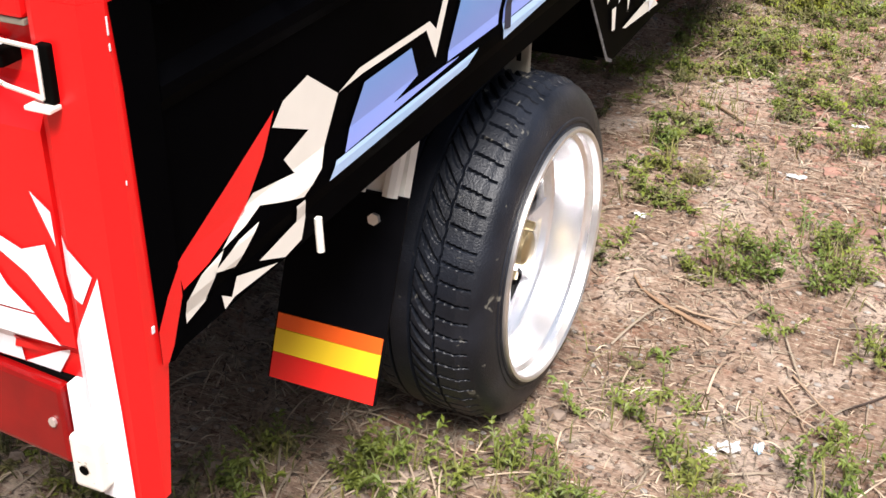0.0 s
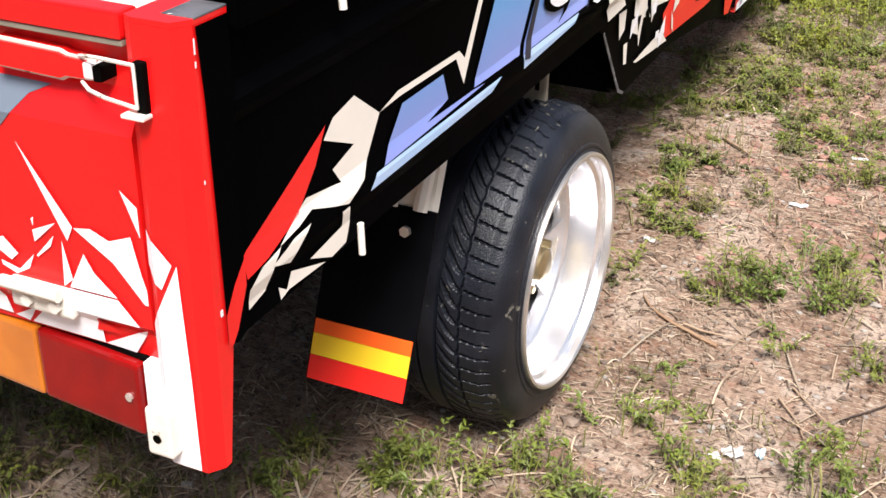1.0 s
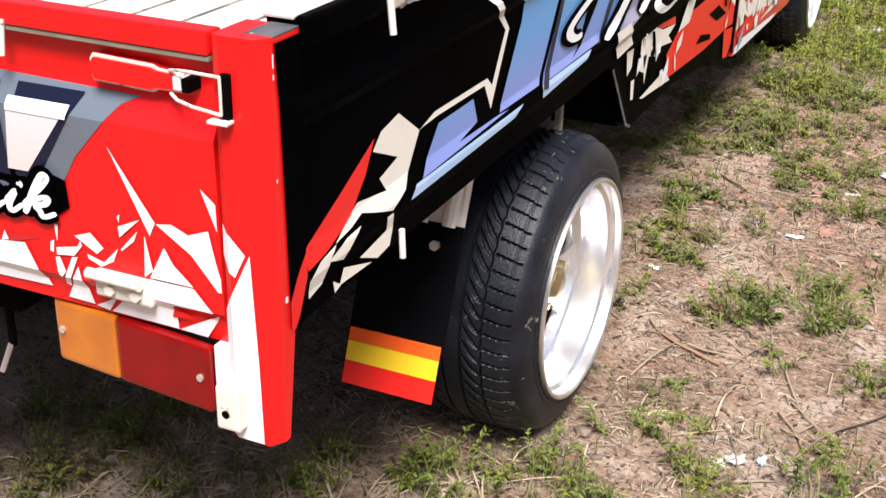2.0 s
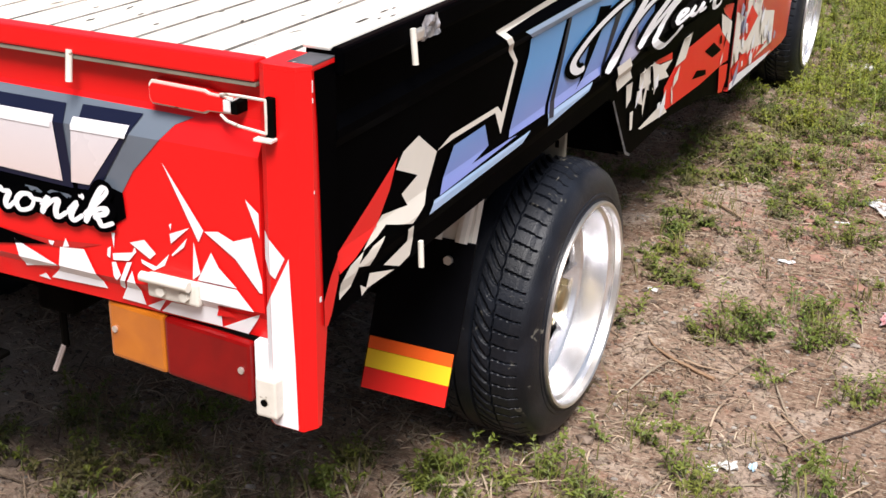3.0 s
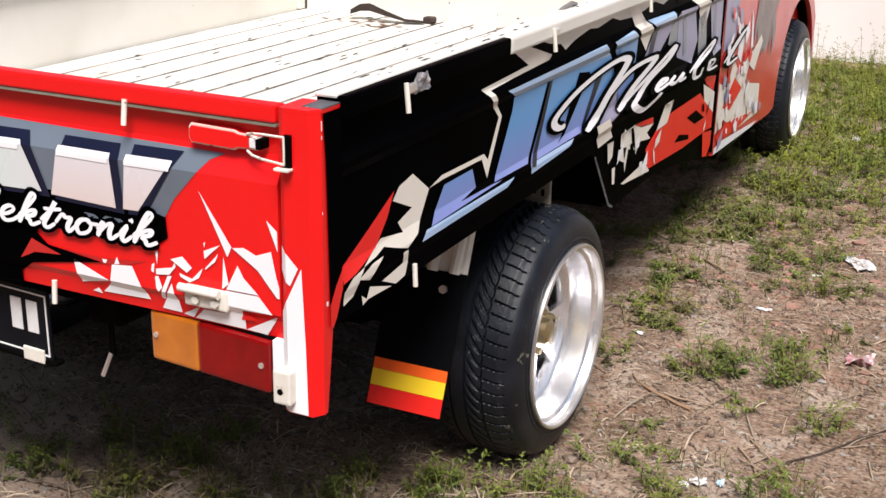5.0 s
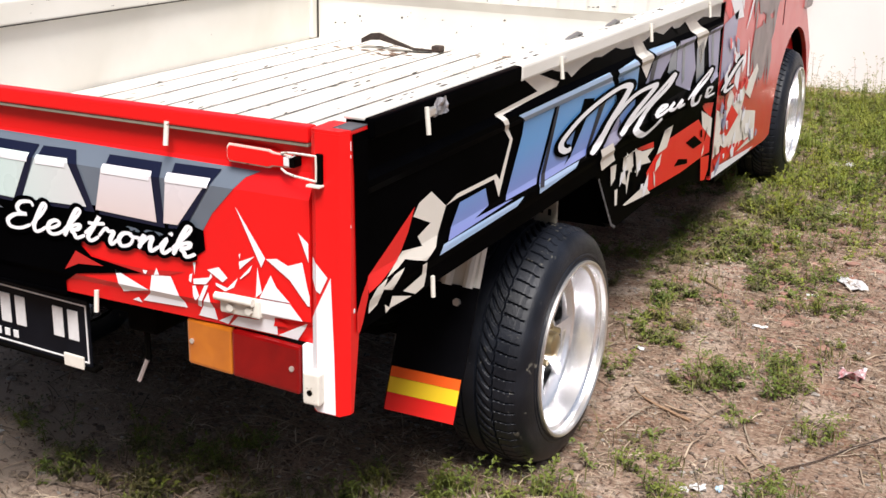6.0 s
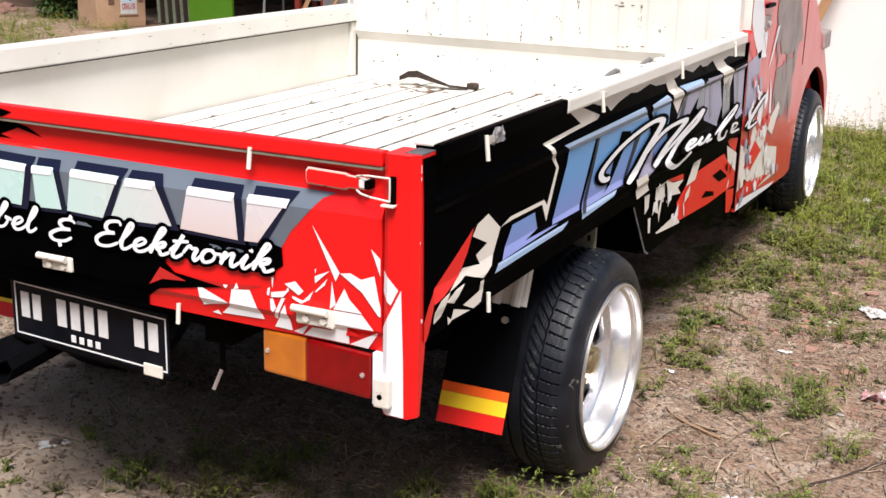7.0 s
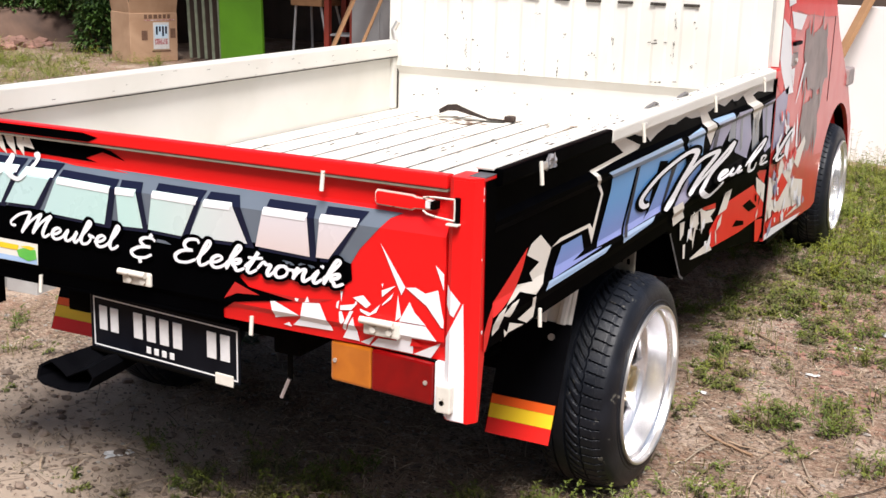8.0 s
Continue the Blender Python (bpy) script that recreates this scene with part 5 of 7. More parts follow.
for x in (-0.055, -WIDE + 0.005):
    tube(bm, [(x, 2.60, 1.33), (x, 2.60, 1.78)], 0.03, 8)
    tube(bm, [(x, 3.2, 1.33), (x, 3.2, 1.78)], 0.02, 8)
    tube(bm, [(x, 3.6, 1.33), (x, 3.4, 1.78)], 0.025, 8)
    tube(bm, [(x, 2.60, 1.78), (x, 3.4, 1.78)], 0.025, 8)
part("window_pillar", bm, M["red"], truck, "red window frame")
for x in (-0.05, -WIDE + 0.05):
    bm = bmesh.new()
    prism(bm, [(2.63, 1.34), (3.58, 1.34), (3.4, 1.76), (2.63, 1.76)], lambda u, v, w: Vector((x - 0.002 + w, u, v)), 0.004)
    part("side_window", bm, M["glass"], truck, "dark side window")
bm = bmesh.new()
prism(bm, [(3.61, 1.31), (3.42, 1.76), (3.425, 1.764), (3.616, 1.313)], lambda u, v, w: Vector((-WIDE + 0.07 + w, u, v)), WIDE - 0.14)
part("windscreen", bm, M["glass"], truck, "dark windscreen")
def ragged(outline, size=0.012, step=0.03, seed=1.0):
    """An outline with torn, uneven edges."""
    out = []
    for (u0, z0), (u1, z1) in zip(outline, outline[1:] + outline[:1]):
        n = max(1, int(math.hypot(u1 - u0, z1 - z0) / step))
        for k in range(n):
            u, z = u0 + (u1 - u0) * k / n, z0 + (z1 - z0) * k / n
            out.append((u + size * noise.noise((u * 31, z * 31, seed)), z + size * noise.noise((u * 27, z * 29, seed + 7))))
    return out


for key, level, outline in (
    ("red", 0.5, [(2.585, 1.335), (2.74, 1.335), (2.86, 1.17), (2.80, 1.03), (2.78, 0.92), (2.66, 0.91), (2.585, 0.95)]),
    ("white", 1, [(2.585, 1.2), (2.73, 1.155), (2.795, 1.05), (2.83, 0.97), (2.893, 0.895), (2.76, 0.9), (2.64, 0.99), (2.585, 1.05)]),
    ("white", 2, [(2.714, 1.221), (3.018, 1.195), (2.933, 1.14), (2.781, 1.154)]),
    ("white", 2, [(2.60, 1.33), (2.70, 1.33), (2.78, 1.25), (2.66, 1.24)]),
    ("white", 2, [(2.804, 0.993), (2.875, 0.995), (2.874, 0.921)]),
    ("white", 2, [(3.062, 0.996), (3.106, 1.0), (3.005, 0.878), (2.95, 0.837)]),
    ("cream", 2, [(3.221, 0.68), (3.256, 0.651), (3.145, 0.552), (3.004, 0.605)]),
    ("violet", 1, [(2.585, 0.90), (2.80, 0.93), (2.78, 0.73), (2.60, 0.70)]),
    ("dull_grey", 1, ragged([(3.03, 1.14), (3.2, 1.10), (3.36, 1.14), (3.501, 1.111), (3.644, 0.901), (3.423, 0.854), (3.185, 0.88), (3.046, 1.028)], 0.025)),
    ("dull_grey", 1, ragged([(3.111, 0.821), (3.464, 0.84), (3.48, 0.748), (3.345, 0.597), (3.213, 0.616), (3.107, 0.75)], 0.03)),
    ("red", 1, ragged([(2.72, 1.339), (3.63, 1.339), (3.74, 1.16), (3.45, 1.17), (3.0, 1.20), (2.75, 1.23)], 0.006)),
    ("cream", 1, [(2.585, 0.60), (2.72, 0.56), (2.80, 0.64), (2.90, 0.58), (3.10, 0.66), (3.0, 0.53), (3.28, 0.48), (3.30, 0.36), (2.90, 0.37), (2.70, 0.45), (2.585, 0.42)]),
    ("red", 2, [(2.66, 0.50), (2.82, 0.58), (2.95, 0.52), (2.78, 0.47)]),
    ("red", 2, [(2.60, 0.41), (2.75, 0.43), (3.2, 0.385), (2.95, 0.37), (2.62, 0.385)]),
    ("white", 2, [(2.585, 0.37), (2.70, 0.375), (3.3, 0.33), (3.2, 0.322), (2.585, 0.348)]),
    ("white", 1, [(3.02, 0.80), (3.06, 0.74), (3.10, 0.60), (3.05, 0.64)]),
    ("white", 1, [(2.86, 0.78), (2.93, 0.72), (2.90, 0.62), (2.83, 0.66)]),
):
    decal(cab, outline, M[key], flat_cab, level)
side_letter(cab, flat_cab, 0.013, [[(2.60, 0.667), (2.813, 0.726), (2.932, 0.745), (2.847, 0.729), (2.675, 0.676), (2.677, 0.653), (2.803, 0.657)]])
for y0, y1 in ((2.70, 2.703), (3.70, 3.703)):
    part("door_gap", boxed((-0.004, y0, 0.42 if y0 < 3 else 0.78), (0.0016, y1 + 0.004, 1.33)), M["chassis"], cab)
part("door_handle", boxed((0.0, 2.79, 1.085), (0.016, 2.92, 1.10), 0.005), M["flap"], cab, "black door handle")
part("handle_plate", boxed((-0.002, 2.80, 1.005), (0.006, 2.90, 1.055), 0.004), M["dull_grey"], cab, "chrome lock plate")
part("door_seal", boxed((-0.059, 2.574, 0.36), (0.0006, 2.5792, 0.985)), M["chassis"], cab, "dark gap between bed and cab")
part("cab_edge", boxed((-0.059, 2.574, 1.02), (0.0006, 2.5792, 1.335)), M["bed"], cab, "white painted cab corner")
splinter = np.random.default_rng(12)
for k in range(26):
    u, z = splinter.uniform(3.06, 3.56), splinter.uniform(0.6, 1.1)
    n, w = splinter.uniform(0.05, 0.16), splinter.uniform(0.012, 0.04)
    decal(cab, [(u - w, z), (u - w * 0.3, z - n), (u + w * 0.5, z - n * 0.4), (u + w, z + n * 0.1), (u + w * 0.2, z + n * 0.9), (u - w * 0.5, z + n * 0.3)], M["dull_grey"], flat_cab, 1.1 + k * 0.03)
for k in range(80):
    u, z = splinter.uniform(2.62, 3.3), splinter.uniform(0.38, 0.9)
    if u > 2.75 + (0.9 - z) * 1.1:
        continue
    a, n, w = splinter.uniform(0.6, 2.2), splinter.uniform(0.03, 0.12), splinter.uniform(0.01, 0.035)
    c, s = math.cos(a), math.sin(a)
    tri = [(u + c * n * p - s * w * q, z + s * n * p * 0.7 + c * w * q) for p, q in ((-0.5, -0.4), (0.1, -1.0), (0.55, 0.3), (-0.2, 0.7))]
    decal(cab, tri, M[("white", "cream", "red", "white", "violet")[k % 5]], flat_cab, 3 + k * 0.06)
part("lock_barrel", tubed([(0.004, 2.86, 1.025), (0.013, 2.86, 1.025)], 0.01, 10), M["alloy_lip"], cab, "chrome lock barrel")
part("corner_marker", boxed((-0.05, 4.2, 0.80), (0.012, 4.36, 0.885), 0.01), M["dull_grey"], cab, "dark corner lamp housing")
part("step", boxed((-0.12, 2.75, 0.29), (-0.02, 3.45, 0.335), 0.01), M["flap"], cab, "black sill")
bm = bmesh.new()
prism(bm, [(4.07 + 0.42 * math.cos(radians(a)), 0.30 + 0.42 * math.sin(radians(a))) for a in range(178, -1, -8)] + [(4.07 + 0.44 * math.cos(radians(a)), 0.30 + 0.44 * math.sin(radians(a))) for a in range(2, 180, 8)], lambda u, v, w: Vector((-0.45 + w, u, v)), 0.43)
part("arch_liner", bm, M["chassis"], cab, "black wheel arch liner")


# ---- weeds, straw, stones ----
M["weed"] = material("weed_leaf", (0.082, 0.122, 0.011), 0.6, second=(0.165, 0.178, 0.022), scale=4, mix=0.8, by_island=0.45)
M["weed_dark"] = material("dull_weed_leaf", (0.07, 0.08, 0.016), 0.65, second=(0.15, 0.125, 0.04), scale=4, mix=0.8, by_island=0.5)
M["weed_fresh"] = material("fresh_weed_leaf", (0.115, 0.165, 0.009), 0.55, second=(0.24, 0.25, 0.02), scale=4, mix=0.8, by_island=0.5)
M["straw"] = material("dry_straw", (0.5, 0.4, 0.29), 0.8, second=(0.24, 0.16, 0.1), scale=12, mix=0.9, by_island=0.7)
M["stone"] = material("grey_stone", (0.36, 0.33, 0.29), 0.85, second=(0.26, 0.23, 0.2), scale=25, mix=0.9, by_island=0.4, bump=0.3, bump_scale=150)
M["clod"] = material("dry_soil_clod", (0.27, 0.205, 0.16), 0.95, second=(0.15, 0.105, 0.078), scale=25, mix=0.9, by_island=0.6, bump=0.4, bump_scale=150)
M["brick"] = material("broken_brick", (0.36, 0.19, 0.14), 0.9, second=(0.26, 0.145, 0.11), scale=25, by_island=0.35, bump=0.4, bump_scale=150)
M["plastic"] = material("crumpled_white_plastic", (0.62, 0.61, 0.58), 0.4, second=(0.42, 0.42, 0.43), scale=60)
M["plastic_red"] = material("dark_red_wrapper", (0.3, 0.05, 0.06), 0.35, second=(0.55, 0.5, 0.5), scale=50, mix=0.9)
M["plastic_blue"] = material("pale_blue_wrapper", (0.3, 0.5, 0.65), 0.35, second=(0.6, 0.65, 0.7), scale=60)
M["bark"] = material("dry_brown_pod", (0.2, 0.1, 0.055), 0.7, second=(0.3, 0.2, 0.12), scale=40)
M["flake"] = material("dead_leaf_flake", (0.17, 0.09, 0.055), 0.85, second=(0.05, 0.032, 0.023), scale=20, mix=0.8, by_island=0.6)
M["pale_stalk"] = material("pale_dry_stalk", (0.36, 0.26, 0.18), 0.8, second=(0.24, 0.16, 0.1), scale=30)
rng = np.random.default_rng(7)


def stuff(name, verts, faces, mat, label, smooth=False):
    me = bpy.data.meshes.new(name)
    me.from_pydata(verts, [], faces)
    me.materials.append(mat)
    if smooth:
        me.polygons.foreach_set("use_smooth", [True] * len(faces))
    return tagged(new(name, me), label, name.replace("_", " "), kind="stuff")


def leaf(verts, faces, base, way, length, width, droop):
    """A folded leaf of four triangles."""
    way = way.normalized()
    side = way.cross(Vector((0, 0, 1)))
    side = side.normalized() if side.length > 0.01 else Vector((1, 0, 0))
    up = side.cross(way)
    i = len(verts)
    mid, tip = base + way * length * 0.5 + up * width * 0.15, base + way * length - Vector((0, 0, droop * length))
    verts += [base, mid - side * width * 0.5 + up * width * 0.12, mid - up * width * 0.1, mid + side * width * 0.5 + up * width * 0.12, tip]
    faces += [(i, i + 1, i + 2), (i, i + 2, i + 3), (i + 1, i + 4, i + 2), (i + 2, i + 4, i + 3)]


CLEAR = [(0.09, 1.47), (0.15, 1.41), (0.21, 1.385), (0.28, 1.36), (0.335, 1.385), (0.38, 1.0), (0.443, 1.027), (0.322, 2.06), (0.03, 1.715), (0.646, 1.78), (0.532, 1.962), (0.525, 2.62), (0.48, 1.17), (0.51, 1.21), (-1.3, 0.385)]


def weed(verts, faces, x, y, spread, tall):
    """Ragged low weed: stems of uneven length that lean out, small leaves in pairs along them."""
    if any((x - cx) ** 2 + (y - cy) ** 2 < (0.035 + spread * 0.8) ** 2 for cx, cy in CLEAR):
        return
    if (x + 1.85) ** 2 + (y - 0.3) ** 2 < 0.5 and rng.uniform() < 0.85:
        return
    root = Vector((x, y, ground_z(x, y) - 0.004))
    for _ in range(int(rng.integers(3, 7))):
        a = rng.uniform(0, math.tau)
        out = spread * rng.uniform(0.2, 1.3)
        h = tall * rng.uniform(0.15, 1.0) ** 1.3
        start = root + Vector((rng.normal(0, 0.25), rng.normal(0, 0.25), 0)) * spread
        n = int(rng.integers(3, 8))
        for k in range(1, n + 1):
            t = k / n
            p = start + Vector((math.cos(a) * out * t, math.sin(a) * out * t, h * (1 - (1 - t) ** 2)))
            for s in (-1, 1):
                b = a + s * rng.uniform(0.5, 1.6)
                leaf(verts, faces, p, Vector((math.cos(b), math.sin(b), rng.uniform(-0.1, 0.9))), rng.uniform(0.009, 0.021) * (1 + spread * 2), rng.uniform(0.005, 0.0105), rng.uniform(0, 0.35))
        i = len(verts)
        e = start + Vector((math.cos(a) * out, math.sin(a) * out, h))
        q = Vector((-math.sin(a), math.cos(a), 0)) * 0.0012
        m = start + (e - start) * 0.5 + Vector((0, 0, h * 0.25))
        verts += [start - q, start + q, m - q, m + q, e]
        faces += [(i, i + 1, i + 3, i + 2), (i + 2, i + 3, i + 4)]


CLUMPS = [(0.26, 1.57, 10), (0.27, 1.66, 7), (0.41, 1.75, 7), (0.48, 1.67, 9), (-0.03, 2.11, 8), (0.34, 1.02, 8), (0.32, 0.95, 9), (0.45, 1.18, 6), (0.51, 1.27, 7), (0.06, 0.82, 10), (-0.07, 0.72, 9),
          (-0.29, 0.62, 8), (0.19, 1.02, 7), (0.39, 1.41, 5), (0.61, 1.07, 8), (0.51, 2.01, 9), (0.42, 2.25, 8), (0.57, 0.97, 8), (0.37, 0.84, 7), (-0.15, 0.72, 7), (-0.31, 0.55, 5), (0.02, 1.67, 7), (0.49, 1.6, 8)]
CLUMPS2 = [(0.32, 1.58, 7), (0.40, 2.6, 9), (0.47, 2.27, 10), (0.23, 3.22, 10), (0.1, 2.92, 8), (0.02, 1.99, 7), (-0.95, 0.58, 8), (-0.69, 0.64, 6), (-1.17, 0.45, 8), (-0.96, 0.31, 7), (-1.66, 0.73, 5),
           (-2.32, 1.24, 10), (-2.46, 1.15, 9), (-2.07, 0.93, 6), (-2.21, 0.85, 9), (-1.33, 0.49, 7), (0.46, 1.72, 7), (-0.75, 0.52, 8), (0.60, 1.42, 7), (0.03, 0.72, 8), (0.31, 1.08, 6), (-0.13, 0.65, 6), (0.15, 0.78, 8), (0.55, 3.6, 10), (0.45, 3.1, 9)]


CLUMPS3 = [(-0.12, 0.44, 8), (-0.35, 0.42, 7), (-0.5, 0.38, 9), (-0.62, 0.47, 7), (-0.8, 0.36, 8), (-0.42, 0.5, 8), (-1.02, 0.42, 6), (-0.2, 0.33, 7), (-0.66, 0.3, 7), (-0.9, 0.5, 7), (0.02, 0.55, 8), (0.12, 0.66, 8), (0.2, 0.72, 7)]


CLUMPS4 = [(-1.25, 0.50, 10), (-1.29, 0.58, 9), (-1.22, 0.44, 7), (-1.75, 0.87, 9), (-1.66, 0.8, 6), (-0.80, 0.41, 10), (-0.84, 0.5, 9), (-0.78, 0.35, 8), (-0.985, 0.345, 9), (-0.69, 0.5, 7), (-0.3, 0.68, 6), (-0.55, 0.42, 7)]


def cover(x, y):
    """How green the ground is, 0 to 1."""
    g = 0.5 + 0.9 * noise.noise((x * 2.4, y * 2.4, 9.3)) + 0.75 * noise.noise((x * 6.5, y * 6.5, 2.2))
    strip = min(max((y - 2.0) / 1.4, 0.0), 1.0)
    g += 0.62 * strip - 0.28
    if -1.55 < x < -0.05 and y > 0.75:
        g -= 0.75
    if -0.35 < x < 0.3 and y > 1.5:
        g += 0.22 * min((y - 1.5) / 0.4, 1.0)
    if x > 0.2 and 1.5 < y < 3.2:
        g -= 0.15
    return g


def build_weeds():
    v, f, v2, f2, v3, f3 = [], [], [], [], [], []
    for x, y, s in CLUMPS4:
        for k in range(4):
            weed(*((v2, f2) if k else (v, f)), x + rng.normal(0, 0.025), y + rng.normal(0, 0.03), 0.0045 * s + 0.01, 0.0075 * s + 0.012)
    # clumps below the tail: darker leaf colour stands for the shade there
    for x, y, s in CLUMPS3:
        for _ in range(2):
            weed(v2, f2, x + rng.normal(0, 0.04), y + rng.normal(0, 0.04), 0.004 * s + 0.01, 0.006 * s + 0.01)
    for x, y, s in CLUMPS + CLUMPS2:
        for _ in range(3):
            weed(v, f, x + rng.normal(0, 0.03), y + rng.normal(0, 0.036), 0.0052 * s + 0.012, 0.0085 * s + 0.014)
    for _ in range(11000):
        x, y = rng.uniform(-3.2, 2.2), rng.uniform(-0.4, 7.0)
        g = cover(x, y)
        if rng.uniform() > (g - 0.48) * 1.15:
            continue
        big = 1.0 + 0.8 * min(max((y - 2.4) / 2, 0), 1)
        tv, tf = (v, f) if rng.uniform() < 0.5 else (v2, f2)
        weed(tv, tf, x, y, rng.uniform(0.018, 0.045) * big, rng.uniform(0.012, 0.035) * big)
    for _ in range(330):
        x, y = rng.normal(0.02, 0.14), rng.uniform(1.5, 3.6)
        if noise.noise((x * 5, y * 5, 14.0)) < 0.05:
            continue
        weed(*((v2, f2) if rng.uniform() < 0.6 else (v, f)), x, y, rng.uniform(0.03, 0.07), rng.uniform(0.02, 0.07))
    for _ in range(70):
        x, y = rng.normal(0.22, 0.14), rng.uniform(3.3, 4.7)
        weed(v3, f3, x, y, rng.uniform(0.05, 0.11), rng.uniform(0.1, 0.26))
    for _ in range(90):
        x, y = rng.uniform(-0.9, 0.9), rng.uniform(5.6, 6.45)
        weed(v3, f3, x, y, rng.uniform(0.06, 0.13), rng.uniform(0.12, 0.34))
    for _ in range(420):
        x, y = rng.uniform(0.05, 1.5), rng.uniform(3.7, 6.3)
        if noise.noise((x * 2.2, y * 1.6, 44.0)) < -0.12:
            continue
        weed(v3, f3, x, y, rng.uniform(0.05, 0.12), rng.uniform(0.05, 0.17))
    for _ in range(2600):
        x, y = rng.uniform(-0.6, 1.7), rng.uniform(2.3, 6.4)
        if noise.noise((x * 2.6, y * 2.6, 31.0)) + 0.35 * noise.noise((x * 7, y * 7, 5.0)) < 0.12 - 0.16 * (y - 2.3) / 1.2:
            continue
        weed(*((v3, f3) if rng.uniform() < 0.3 * (y - 2.3) else (v, f) if rng.uniform() < 0.7 else (v2, f2)), x, y, rng.uniform(0.03, 0.085), rng.uniform(0.02, 0.1) * (0.6 + 0.2 * (y - 2.3)))
    # creeping mats of tiny leaves
    for _ in range(22000):
        x, y = rng.uniform(-2.9, 1.6), rng.uniform(-0.2, 4.6)
        g = noise.noise((x * 3.1, y * 3.1, 21.0)) + 0.5 * noise.noise((x * 8, y * 8, 4.0))
        if g < 0.24 + rng.uniform(0, 0.15):
            continue
        a = rng.uniform(0, math.tau)
        leaf(v2, f2, Vector((x, y, ground_z(x, y) + rng.uniform(0.001, 0.008))), Vector((math.cos(a), math.sin(a), rng.uniform(0, 0.6))), rng.uniform(0.006, 0.013), rng.uniform(0.003, 0.006), 0.1)
    stuff("weeds", v, f, M["weed"], "small bright green weeds in scattered clumps")
    stuff("fresh_weeds", v3, f3, M["weed_fresh"], "lush yellow-green weeds before the wall")
    stuff("dull_weeds", v2, f2, M["weed_dark"], "small dull green weeds between dry grass")


build_weeds()


def build_grass():
    """Thin upright blades in loose tufts among the weeds."""
    v, f = [], []
    spots = [(x, y) for x, y, s in CLUMPS + CLUMPS2 + CLUMPS3 for _ in range(2)]
    while len(spots) < 900:
        x, y = rng.uniform(-2.8, 1.5), rng.uniform(0.0, 6.2)
        if cover(x, y) > rng.uniform(0.35, 0.75):
            spots.append((x, y))
    for x, y in spots:
        if any((x - cx) ** 2 + (y - cy) ** 2 < 0.004 for cx, cy in CLEAR) or (x + 1.7) ** 2 + (y - 0.25) ** 2 < 0.6:
            continue
        for _ in range(int(rng.integers(5, 15))):
            bx, by = x + rng.normal(0, 0.03), y + rng.normal(0, 0.03)
            a, h, w = rng.uniform(0, math.tau), rng.uniform(0.02, 0.075), rng.uniform(0.0008, 0.0019)
            lean = rng.uniform(0.2, 1.2)
            q = Vector((-math.sin(a), math.cos(a), 0)) * w
            base = Vector((bx, by, ground_z(bx, by) - 0.003))
            mid = base + Vector((math.cos(a) * h * lean * 0.3, math.sin(a) * h * lean * 0.3, h * 0.65))
            tip = base + Vector((math.cos(a) * h * lean, math.sin(a) * h * lean, h * rng.uniform(0.6, 1.0)))
            i = len(v)
            v += [base - q, base + q, mid - q * 0.8, mid + q * 0.8, tip]
            f += [(i, i + 1, i + 3, i + 2), (i + 2, i + 3, i + 4)]
    M["grass"] = material("thin_olive_grass", (0.12, 0.14, 0.018), 0.65, second=(0.22, 0.19, 0.06), scale=5, mix=0.8, by_island=0.5)
    stuff("grass_blades", v, f, M["grass"], "thin olive and straw-coloured grass blades")


build_grass()


